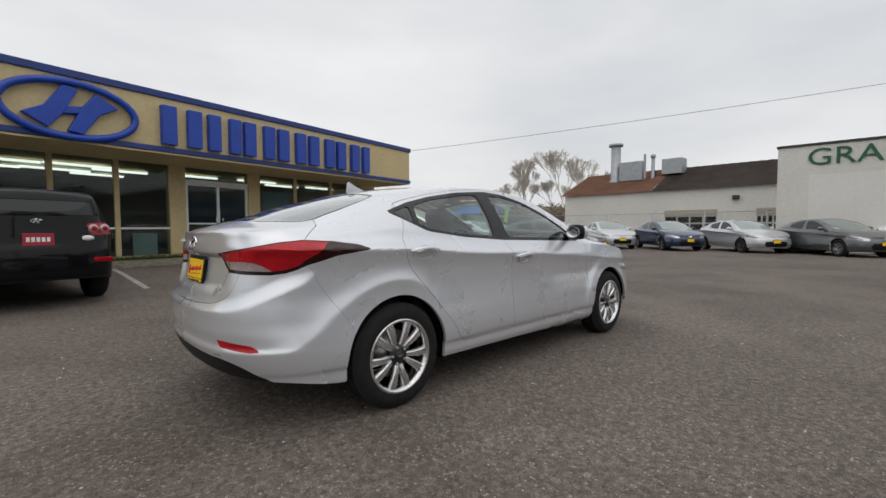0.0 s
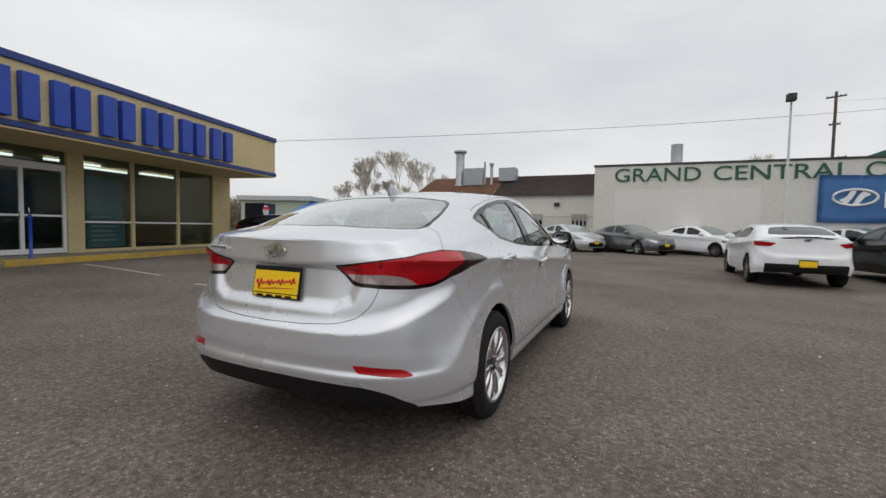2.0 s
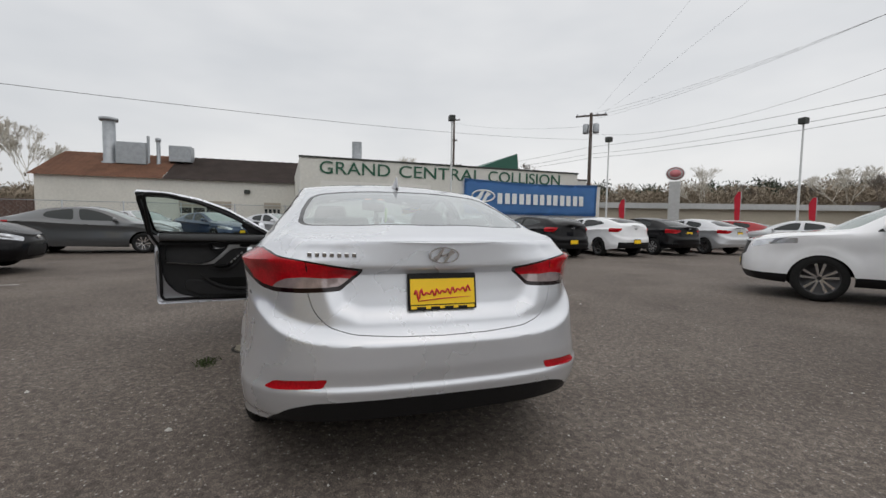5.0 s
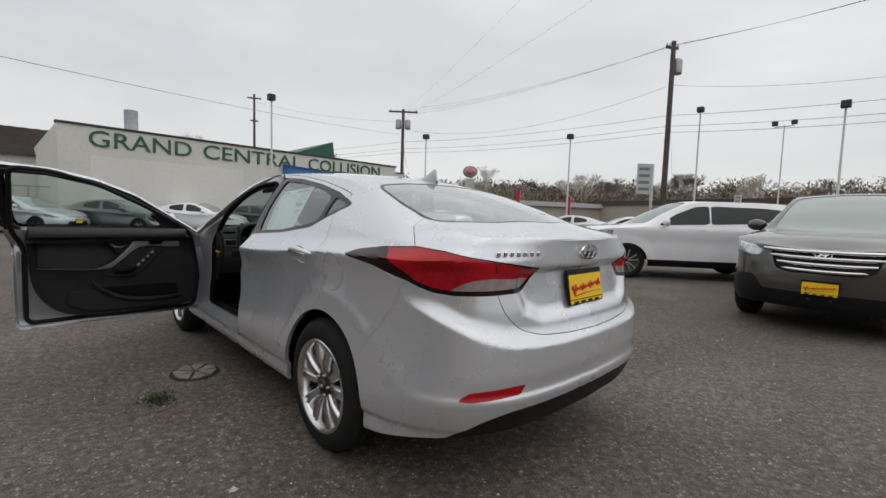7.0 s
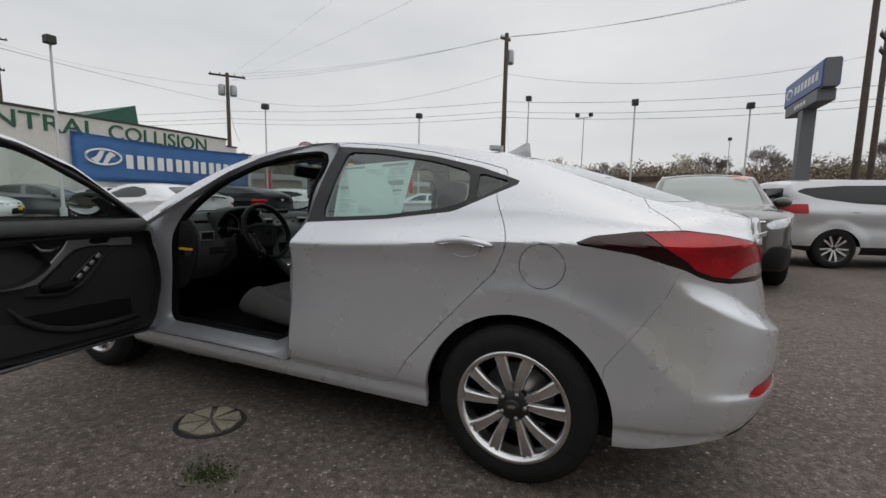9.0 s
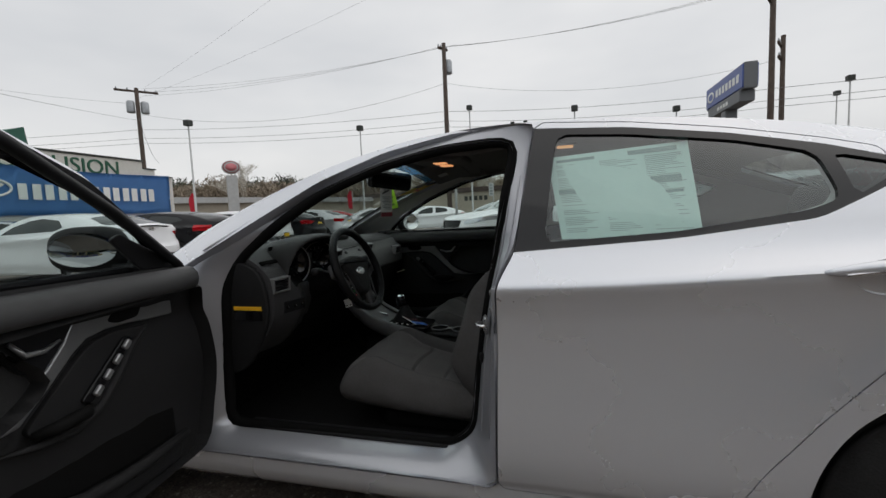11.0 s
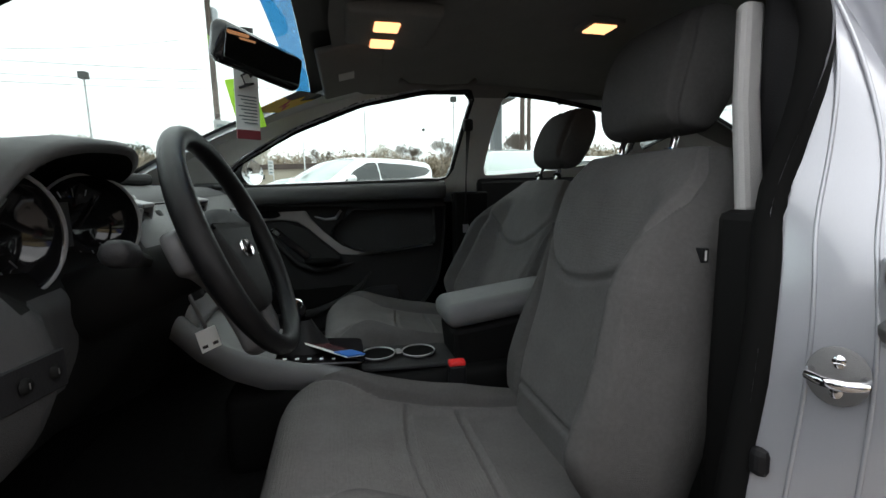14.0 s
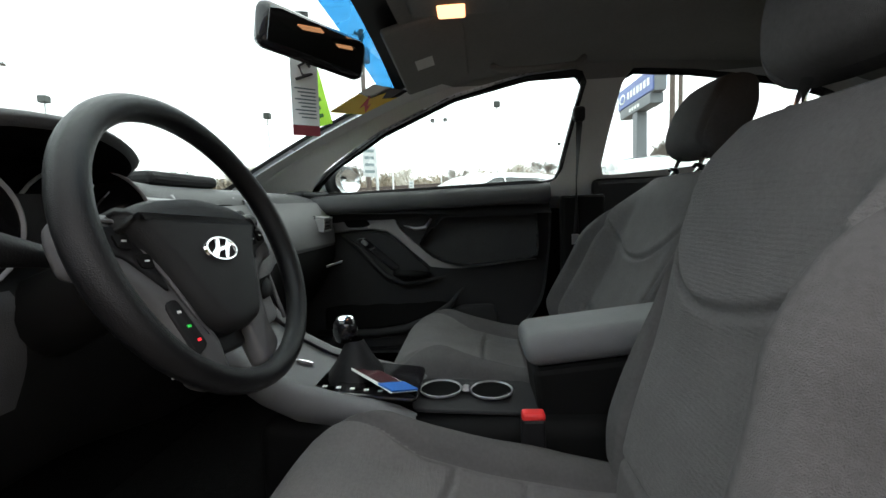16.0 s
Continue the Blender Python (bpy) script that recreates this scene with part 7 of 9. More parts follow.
SUV = dict(
    plan=[(-0.98, 0), (-0.97, 0.30), (-0.94, 0.55), (-0.86, 0.74), (-0.70, 0.86), (-0.45, 0.915), (0, 0.935), (0.6, 0.935), (1.4, 0.93), (2.2, 0.935), (2.7, 0.935), (3.1, 0.91), (3.38, 0.83), (3.56, 0.66), (3.65, 0.40), (3.69, 0.2), (3.70, 0)],
    rear=[(0.2, 0.12), (0.35, 0.05), (0.5, 0.0), (0.75, 0.01), (0.9, 0.06), (1.1, 0.09), (1.3, 0.12)],
    nose=[(0.2, 0.14), (0.35, 0.03), (0.5, 0.0), (0.75, 0.02), (0.9, 0.07), (1.0, 0.14), (1.1, 0.2)],
    side=[(0.2, -0.10), (0.28, -0.05), (0.36, -0.02), (0.55, -0.012), (0.75, -0.02), (0.90, -0.004), (1.0, 0.0), (1.06, -0.02), (1.15, -0.06), (1.3, -0.11)],
    bottom=[(-1.0, 0.38), (-0.4, 0.30), (0.4, 0.26), (2.2, 0.26), (3.1, 0.26), (3.7, 0.28)],
    belt=[(-0.9, 1.22), (-0.3, 1.19), (0.5, 1.14), (1.5, 1.10), (2.2, 1.07), (2.6, 1.04), (3.1, 1.00), (3.4, 0.95), (3.7, 0.88)],
    rail=[(-0.9, 0.66, 1.25), (-0.80, 0.66, 1.40), (-0.66, 0.645, 1.57), (-0.4, 0.65, 1.62), (0.2, 0.67, 1.655), (1.0, 0.68, 1.66), (1.45, 0.685, 1.61), (1.9, 0.72, 1.40), (2.42, 0.78, 1.10), (2.7, 0.72, 1.08), (3.2, 0.62, 1.02), (3.6, 0.5, 0.92), (3.7, 0.4, 0.89)],
    centre=[(-0.9, -0.9), (-0.80, -0.82), (-0.66, -0.70), (-0.4, -0.45), (0.2, 0.2), (1.2, 1.25), (1.45, 1.55), (1.9, 2.06), (2.42, 2.66), (2.8, 2.95), (3.2, 3.28), (3.5, 3.5), (3.7, 3.6)],
    top=[(-0.9, 1.24), (-0.82, 1.42), (-0.70, 1.61), (-0.45, 1.66), (0.2, 1.69), (1.25, 1.69), (1.55, 1.65), (2.06, 1.42), (2.66, 1.10), (2.8, 1.085), (3.28, 1.03), (3.5, 0.95), (3.6, 0.90)],
    wheels=(0.0, 2.70), arch=0.405, flare=0.02, wheel_r=0.362, track=0.82,
    windows=[[(2.12, 1.095), (1.20, 1.135), (1.16, 1.555), (1.40, 1.545), (1.78, 1.36)], [(1.10, 1.14), (0.25, 1.175), (0.22, 1.545), (1.08, 1.56)], [(0.17, 1.18), (-0.45, 1.215), (-0.56, 1.30), (-0.30, 1.50), (0.15, 1.54)]],
    screen=[(1.50, 0), (1.52, 0.58), (1.62, 0.63), (2.30, 0.71), (2.40, 0.66), (2.60, 0.3), (2.64, 0)], back=[(0.60, 1.50), (0.64, 1.27), (-0.3, 1.27), (-0.3, 1.50)],
    rear_lamp=[(0.52, 1.13), (0.95, 1.16), (0.95, 0.98), (0.54, 0.97)], head=[(0.53, 0.87), (0.62, 0.925), (0.97, 0.985), (0.97, 0.915), (0.72, 0.83), (0.58, 0.81)], plate_r=(-0.90, 1.0), plate_f=(3.70, 0.52), grille=[(-0.46, 0.90), (0.46, 0.90), (0.40, 0.70), (0.28, 0.66), (-0.28, 0.66), (-0.40, 0.70)], cladding=0.40)
LOWER = lambda z: 1.08 + (z - 1.08) * 0.90 if z > 1.08 else z
SUV["rail"] = [(x, y, LOWER(z)) for x, y, z in SUV["rail"]]
SUV["top"] = [(x, LOWER(z)) for x, z in SUV["top"]]
SUV["windows"] = [[(2.12, 1.095), (1.15, 1.135), (1.13, 1.505), (1.38, 1.49), (1.76, 1.33)], [(1.12, 1.137), (0.30, 1.175), (-0.30, 1.25), (-0.62, 1.37), (-0.50, 1.435), (0.15, 1.49), (1.10, 1.507)]]
SUV["back"] = [(0.60, 1.44), (0.64, 1.25), (-0.3, 1.25), (-0.3, 1.44)]
SEDAN2 = dict(SEDAN, wheel_r=0.316, track=0.772, recess=0.0,
    windows=[WIN_F, WIN_R], screen=[(1.50, 0), (1.48, 0.40), (1.50, 0.535), (1.62, 0.58), (2.34, 0.685), (2.42, 0.64), (2.60, 0.25), (2.63, 0)], back_xy=[(0.06, 0), (0.075, 0.25), (0.03, 0.48), (-0.40, 0.585), (-0.48, 0.56), (-0.60, 0.35), (-0.665, 0)],
    rear_lamp=[(0.36, 0.94), (0.95, 1.01), (0.95, 0.87), (0.60, 0.83)], head=[(0.42, 0.66), (0.95, 0.80), (0.95, 0.68), (0.50, 0.58)], plate_r=(-0.86, 0.84), plate_f=(3.59, 0.50), grille=[(-0.40, 0.50), (0.40, 0.50), (0.46, 0.38), (0.38, 0.28), (-0.38, 0.28), (-0.46, 0.38)], cladding=0.0)
COUPE = dict(SEDAN2, belt=[(x, z + (0.02 if x < 1 else -0.02)) for x, z in SEDAN["belt"]],
    rail=[(x, y, 1.0 + (z - 1.0) * 0.88 if z > 1.0 else z) for x, y, z in SEDAN["rail"]], top=[(x, 1.0 + (z - 1.0) * 0.88 if z > 1.0 else z) for x, z in SEDAN["top"]],
    windows=[[(1.95, 0.985), (0.55, 1.03), (0.35, 1.10), (0.55, 1.23), (1.0, 1.28), (1.30, 1.25), (1.72, 1.13)]], rear_lamp=[(0.50, 0.93), (0.95, 0.97), (0.95, 0.87), (0.62, 0.85)], plate_r=(-0.95, 0.52), black_rear=0.50)
HATCH = dict(SEDAN2, 
    rail=[(-0.90, 0.60, 1.07), (-0.72, 0.61, 1.14), (-0.45, 0.60, 1.22), (-0.1, 0.59, 1.295), (0.36, 0.585, 1.335), (0.8, 0.59, 1.352), (1.03, 0.592, 1.352), (1.3, 0.60, 1.34), (1.6, 0.622, 1.29), (1.92, 0.66, 1.19), (2.2, 0.70, 1.07), (2.42, 0.725, 0.965), (2.6, 0.68, 0.95), (2.9, 0.58, 0.915), (3.2, 0.52, 0.835), (3.6, 0.3, 0.67)],
    top=[(-0.88, 1.08), (-0.78, 1.17), (-0.5, 1.27), (-0.1, 1.345), (0.4, 1.385), (0.9, 1.40), (1.2, 1.395), (1.5, 1.37), (1.8, 1.30), (2.1, 1.195), (2.4, 1.075), (2.64, 0.985), (2.74, 0.97), (3.0, 0.92), (3.3, 0.82), (3.5, 0.725), (3.56, 0.675)],
    windows=[[(1.96, 0.985), (1.10, 1.01), (1.06, 1.30), (1.24, 1.295), (1.48, 1.25), (1.74, 1.15)], [(1.0, 1.015), (0.45, 1.06), (-0.15, 1.16), (0.15, 1.255), (0.6, 1.295), (0.96, 1.30)]],
    back_xy=[(-0.05, 0), (-0.06, 0.50), (-0.40, 0.54), (-0.62, 0.52), (-0.70, 0.3), (-0.72, 0)], rear_lamp=[(0.52, 1.0), (0.95, 1.02), (0.95, 0.88), (0.66, 0.86)], plate_r=(-0.95, 0.55), black_rear=0.52)


def simple_wheel(parent, x, y, r, sg):
    m = pose(x, y, r, -90 * sg, 0, 0)
    rr = r * 0.70
    w = 0.21
    t = lathe("wheel", [(rr - 0.01, -w / 2), (r - 0.03, -w / 2), (r, -w / 2 + 0.03), (r, w / 2 - 0.03), (r - 0.03, w / 2), (rr, w / 2), (rr - 0.01, w / 2 - 0.012)], RUBBER, parent, "black rubber tyre", 28, m)
    lathe("rim", [(rr, w / 2), (rr - 0.02, w / 2 - 0.01), (rr - 0.03, w / 2 - 0.06), (0, w / 2 - 0.07)], DARK_ALLOY, t, "", 28)
    bm = bmesh.new()
    for k in range(10):
        a = 2 * math.pi * (k + (0.12 if k % 2 else -0.12)) / 10
        d, n = Vector((math.cos(a), math.sin(a), 0)), Vector((-math.sin(a), math.cos(a), 0))
        q = [d * 0.03 - n * 0.014, d * 0.03 + n * 0.014, d * (rr - 0.008) + n * 0.02, d * (rr - 0.008) - n * 0.02]
        hi = [bm.verts.new(v + Vector((0, 0, w / 2 - 0.012 - (0.012 if i < 2 else 0)))) for i, v in enumerate(q)]
        lo = [bm.verts.new(v + Vector((0, 0, w / 2 - 0.05))) for v in q]
        bm.faces.new(hi)
        for i in range(4):
            j = (i + 1) % 4
            bm.faces.new((lo[i], lo[j], hi[j], hi[i]))
    bmesh.ops.recalc_face_normals(bm, faces=bm.faces)
    part("spokes", bm, ALLOY, t, "alloy wheel spokes")
    return t


def parked_car(name, s, mat, m, label, nt=100, group="", plate=True, slats=0, wipers=False):
    """A parked car from its keyed lines: body, panes, lamps, wheels, plates, mirrors, handles."""
    car = thing(name, label, "car", group, m)
    sk = half_shell(s, nt, 22, 9, 9)
    sk = sk.split(arches(s))[1]
    both = lambda k: k.joined(k.mirror()).welded()
    panes = []
    for w in s["windows"]:
        g, sk = sk.split(poly_xz(rounded(w, 0.03, 3) if len(w) < 12 else w, 0.0, 0.45))
        panes.append(g)
    full = lambda p: p + [(x, -y) for x, y in reversed(p[1:-1])]
    scr, sk = sk.split(lambda x, y, z: np.where((x > 1.3) & (z > 0.95), signed_polygon(full(s["screen"]), x, y), 1.0))
    if "back" in s:
        bk, sk = sk.split(lambda x, y, z: np.where((x < 0.2), signed_polygon(s["back"], y, z), 1.0))
    else:
        bk, sk = sk.split(lambda x, y, z: np.where((x < 0.3) & (z > 1.05), signed_polygon(full(s["back_xy"]), x, y), 1.0))
    rl, sk = sk.split(lambda x, y, z: np.where(x < -0.45, signed_polygon(rounded(s["rear_lamp"], 0.02, 3), y, z), 1.0))
    hl, sk = sk.split(lambda x, y, z: np.where(x > 2.95, signed_polygon(rounded(s["head"], 0.03, 3), y, z), 1.0))
    grille, sk = sk.split(lambda x, y, z: np.where(x > 3.2, signed_polygon(rounded(s["grille"], 0.03, 3), y, z), 1.0))
    if slats:
        chin, sk = sk.split(lambda x, y, z: np.where(x > 2.9, np.maximum(z - (0.46 + 0.14 * smooth_step(0.50, 0.62, np.abs(y)) - 0.05 * smooth_step(0.7, 0.9, np.abs(y))), 0.30 - z), 1.0))
        both(chin).link("front_bumper", BLACK_PLASTIC, car, "black lower front bumper")
        tube("skid_bar", [(3.66 - 0.25 * (abs(y) / 0.7) ** 2.5, y, 0.395 + 0.02 * abs(y)) for y in np.linspace(-0.62, 0.62, 15)], 0.022, SATIN, car, "grey lower skid bar", 8)
    dark = None
    if s.get("black_rear"):
        dark, sk = sk.split(lambda x, y, z: np.where((x < -0.5), np.maximum(z - s["black_rear"], np.abs(y) - 0.70), 1.0))
    if s.get("cladding"):
        clad, sk = sk.split(lambda x, y, z: z - s["cladding"])
        both(clad).link("cladding", BLACK_PLASTIC, car, "black lower cladding")
    for x_cut in ((1.12, 2.25) if len(s["windows"]) > 1 else (0.62, 2.15)):
        sk = sk.split(lambda x, y, z: np.where((np.abs(y) > 0.5) & (z < 1.08) & (z > 0.32), np.abs(x - x_cut) - 0.004, 1.0))[1]
    body_ = both(sk).link("body", mat, car, "painted body")
    lin_ = half_shell(s, 46, 10, 4, 5).offset(-0.03).split(arches(s, 0.03))[1]
    both(lin_).link("inner_lining", MATTE_BLACK, car, "")
    for g in panes:
        for k in (g, g.mirror()):
            k.offset(-0.008).link("side_window", AUTO_GLASS, car, "dark side window")
    both(scr).offset(-0.006).link("windshield", WIND_GLASS, car, "windscreen")
    if bk.f:
        both(bk).offset(-0.006).link("rear_window", AUTO_GLASS, car, "dark rear window")
    for k in (rl, rl.mirror()):
        k.offset(0.002).link("tail_lamp", RED_LENS, car, "red tail lamp")
    for k in (hl, hl.mirror()):
        k.offset(0.002).link("headlamp", HEAD_LENS, car, "clear headlamp")
    if dark:
        both(dark).link("rear_valance", BLACK_PLASTIC, car, "black lower bumper")
    if grille.f:
        both(grille).offset(-0.02).link("grille", BLACK_PLASTIC, car, "dark grille")
    for k in range(slats):
        z = 0.69 + 0.20 * k / max(1, slats - 1)
        hw = 0.40 + 0.12 * (z - 0.68) / 0.2
        tube("grille_slat", [(3.665 + 0.02 - 0.09 * (y / hw) ** 2 * 1.2 - 0.16 * max(0, z - 0.72), y, z + 0.012 * (abs(y) / hw) ** 2) for y in np.linspace(-hw, hw, 13)], 0.021, CHROME, car, "bright grille slat", 6)
    r = s["wheel_r"]
    for wx in s["wheels"]:
        for sg in (1, -1):
            simple_wheel(car, wx, sg * s["track"], r, sg)
    for sg in (1, -1):
        y = 0.93 if s["wheel_r"] > 0.33 else 0.86
        zb_ = 1.16 if s["wheel_r"] > 0.33 else 1.03
        bm = bmesh.new()
        bmesh.ops.create_uvsphere(bm, u_segments=12, v_segments=8, radius=1.0)
        for v in bm.verts:
            v.co = Vector((v.co.x * (0.08 if v.co.x > 0 else 0.03), v.co.y * 0.12, v.co.z * 0.08))
        part("wing_mirror", bm, mat, car, "", True, pose(1.98, sg * (y + 0.06), zb_))
        for x in ((1.28, 0.28) if len(s["windows"]) > 1 else (0.85,)):
            zh = (0.88 if s["wheel_r"] < 0.33 else 1.02)
            tube("handle", [(x - 0.09, sg * (y - 0.02), zh), (x, sg * (y + 0.015), zh + 0.004), (x + 0.09, sg * (y - 0.02), zh)], 0.011, mat, car, "", 6)
    if plate:
        xr_, zr_ = s["plate_r"]
        pf = dealer_plate(car, pose(xr_ - 0.012, 0, zr_, 90, 0, -90))
        xf_, zf_ = s["plate_f"]
        pf2 = dealer_plate(car, pose(xf_ + 0.004, 0, zf_, 90, 0, 90))
        if slats:
            script_on(pf2)
            script_on(pf)
    zc_ = 1.0 if s["wheel_r"] < 0.33 else 1.16
    badge(car, 0.075, pose(3.66 if slats else 3.56, 0, 0.86 if slats else 0.66, 75, 0, 90), CHROME)
    badge(car, 0.065, pose((-0.88 if s["wheel_r"] < 0.33 else -0.90), 0, zc_, 90, 0, -90), CHROME)
    return car


ROW = "cars parked on the lot"
grey_suv = parked_car("suv_car", SUV, CAR_GREY, pose(-1.40, -5.02, 0, 0, 0, 87) @ pose(-2.70, 0, 0), "grey-brown sport utility with a bright barred grille", 120, ROW, True, 4)
prism("price_sticker", [(-0.11, -0.035), (0.11, -0.035), (0.11, 0.035), (-0.11, 0.035)], 0.002, AMBER, grey_suv, "orange numbers stuck on the windscreen", axes((1.66, 0.47, 1.545), (0.05, 1, 0), (0.45, 0, 0.89)))
for sg in (1, -1):
    lathe("fog_lamp", [(0, 0.02), (0.04, 0.018), (0.05, 0.0)], HEAD_LENS, grey_suv, "", 16, pose(3.52, sg * 0.66, 0.52, 0, 90, sg * 25))
tube("bumper_bar", [(3.62 - 0.14 * (y / 0.6) ** 2, y, 0.44) for y in np.linspace(-0.62, 0.62, 9)], 0.022, SATIN, grey_suv, "silver lower bumper bar", 8)
white_suv = parked_car("suv_car", SUV, CAR_WHITE, pose(0.35, -9.35, 0, 0, 0, 38), "white sport utility seen along its side", 110, ROW)
silver_suv = parked_car("suv_car", SUV, CAR_LIGHT, pose(-3.45, -8.35, 0, 0, 0, 196), "silver sport utility with dark side windows", 110, ROW)
black_suv = parked_car("suv_car", SUV, CAR_BLACK, pose(-1.72, 5.62, 0.02, 0, 0, 101.5), "black sport utility parked nose to the showroom", 110, ROW, False)
for sg in (1, -1):
    for y, x in ((0.60, -0.868), (0.735, -0.835)):
        lathe("round_lamp", [(0.0, 0.012), (0.030, 0.012), (0.036, 0.010)], RED_LENS, black_suv, "", 20, pose(x - 0.004, sg * y, 1.06, 0, -90, sg * -14))
        lathe("lamp_surround", [(0.034, 0.008), (0.060, 0.006), (0.064, -0.02)], CLEAR_LENS, black_suv, "pale lamp surround", 20, pose(x, sg * y, 1.06, 0, -90, sg * -14))
    box("rear_reflector", -0.93, -0.905, sg * 0.68 - 0.11, sg * 0.68 + 0.11, 0.60, 0.66, RED_LENS, black_suv, "red bumper reflector", 0.008)
box("plate", -0.155, 0.155, -0.08, 0.08, 0, 0.01, material("plate_maroon", (0.35, 0.02, 0.04), 0.5), black_suv, "red plate with pale bars", 0.004, 1, pose(-0.93, 0.0, 0.92, 90, 0, -90))
for k in range(5):
    box("plate_bar", -0.12 + 0.05 * k, -0.085 + 0.05 * k, -0.03, 0.03, 0.01, 0.012, PAPER, black_suv, "", 0.0, 1, pose(-0.93, 0.0, 0.92, 90, 0, -90))
lathe("oval_decal", [(0.0, 0.001), (0.07, 0.001), (0.07, 0.0)], PAPER, black_suv, "white oval decal", 20, pose(-0.90, -0.52, 0.93, 0, -90, 0) @ Matrix.Diagonal((0.55, 1, 1, 1)))
for sg in (1, -1):
    tube("roof_rail", [(x, sg * 0.62, 1.70 - 0.03 * ((x - 0.4) / 0.9) ** 2) for x in np.linspace(-0.5, 1.3, 9)], 0.018, BLACK_PLASTIC, black_suv, "black roof rail", 8)
coupe = parked_car("coupe_car", COUPE, CAR_WHITE, pose(9.55, -4.69, 0, 0, 0, 0), "white two-door coupe seen from behind", 100, ROW)
hatch_b = parked_car("hatchback_car", HATCH, CAR_BLACK, pose(10.35, -7.62, 0, 0, 0, 4), "black hatchback with sloping rear window", 100, ROW)
hatch_w = parked_car("hatchback_car", HATCH, CAR_WHITE, pose(10.55, -10.3, 0, 0, 0, 4), "white hatchback with black lower bumper", 100, ROW)
hatch_l = parked_car("hatchback_car", HATCH, CAR_BLACK, pose(7.80, 9.30, 0.05, 0, 0, -84), "black hatchback parked side on", 100, ROW, False)
proto = {}
for key, mat, label in (("black", CAR_BLACK, "black sedan parked in a row"), ("white", CAR_WHITE, "white sedan parked in a row"), ("dark", CAR_DARK, "dark grey sedan parked in a row"), ("blue", CAR_BLUE, "dark blue sedan parked in a row"), ("light", CAR_LIGHT, "light silver sedan parked in a row"), ("red", CAR_RED, "red sedan parked in a row")):
    proto[key] = (mat, label)


def front_axle(x, y, h):
    return pose(x, y, 0, 0, 0, h) @ pose(-2.70, 0, 0)


PLACES = [("black", pose(10.8, -12.95, 0, 0, 0, 5)), ("light", pose(10.9, -15.6, 0, 0, 0, 5)), ("light", front_axle(20.2, 7.1, -135)), ("blue", front_axle(20.5, 4.15, -135)), ("light", front_axle(20.9, 1.1, -135)), ("dark", front_axle(20.4, -2.0, -135)),
          ("white", front_axle(21.0, -5.2, -135)), ("dark", front_axle(21.0, -8.2, -135)), ("light", front_axle(21.2, -11.2, -135)), ("blue", front_axle(21.3, -14.2, -135)), ("white", front_axle(20.4, 10.2, -135)),
          ("red", pose(12.5, -20.0, 0, 0, 0, 30)), ("light", pose(10.0, -21.0, 0, 0, 0, 30)), ("white", pose(7.0, -22.0, 0, 0, 0, 30)), ("dark", pose(-9.0, -14.0, 0, 0, 0, 200)), ("white", pose(-13.0, -16.0, 0, 0, 0, 200)), ("white", pose(2.2, -16.5, 0, 0, 0, 40)), ("dark", pose(-1.0, -18.0, 0, 0, 0, 40)),
          ("dark", pose(13.5, 8.2, 0, 0, 0, -84)), ("white", pose(14.0, 12.8, 0, 0, 0, -84)), ("light", pose(17.5, 14.5, 0, 0, 0, -84))]
built = {}
for key, m in PLACES:
    if key not in built:
        built[key] = parked_car("sedan_car", SEDAN2, proto[key][0], m, proto[key][1], 80, ROW)
    else:
        copy_thing(built[key], m)
# ---- the lot ----
FA = 11.5
F = pose(0.70, 9.38, 0, 0, 0, FA)
F_inv = F.inverted()


def ground_z(x, y):
    """The lot lies level and rises a little towards the showroom."""
    p = F_inv @ Vector((x, y, 0))
    return 0.13 * float(smooth_step(-5.0, 0.6, p.y)) * float(1 - smooth_step(10, 16, abs(p.x + 2) - 4))


def steps(a, b, near0, near1, d_near, grow=1.5):
    """Grid lines that are close within a stretch and spread out to both sides."""
    xs = list(np.arange(near0, near1 + 1e-6, d_near))
    d = d_near
    while xs[-1] < b:
        d *= grow
        xs.append(min(b, xs[-1] + d))
    d = d_near
    while xs[0] > a:
        d *= grow
        xs.insert(0, max(a, xs[0] - d))
    return xs


gx, gy = steps(-700, 900, -16, 24, 0.5), steps(-800, 900, -10, 20, 0.5)
gv = [(x, y, ground_z(x, y)) for y in gy for x in gx]
gn = len(gx)
gf = [(j * gn + i, j * gn + i + 1, (j + 1) * gn + i + 1, (j + 1) * gn + i) for j in range(len(gy) - 1) for i in range(gn - 1)]
ground = tagged(link_mesh("ground", gv, gf, ASPHALT, None, "", True), "worn grey asphalt car park", "ground", kind="structure")

LINE_WHITE = material("line_paint", (0.48, 0.47, 0.44), 0.8, color2=(0.20, 0.19, 0.18), scale=9)


def paint_line(x0, y0, x1, y1, w=0.10):
    d = Vector((x1 - x0, y1 - y0, 0))
    n = Vector((-d.y, d.x, 0)).normalized() * w / 2
    k = max(2, int(d.length / 0.25))
    vs, fs = [], []
    for i in range(k + 1):
        p = Vector((x0, y0, 0)) + d * i / k
        for sg in (1, -1):
            q = p + n * sg
            vs.append((q.x, q.y, ground_z(q.x, q.y) + 0.006))
    for i in range(k):
        fs.append((2 * i, 2 * i + 1, 2 * i + 3, 2 * i + 2))
    ob = link_mesh("parking_line", vs, fs, LINE_WHITE)
    ob.data.validate()
    return tagged(ob, "worn white parking line on asphalt", "road marking", "parking lines", "structure")


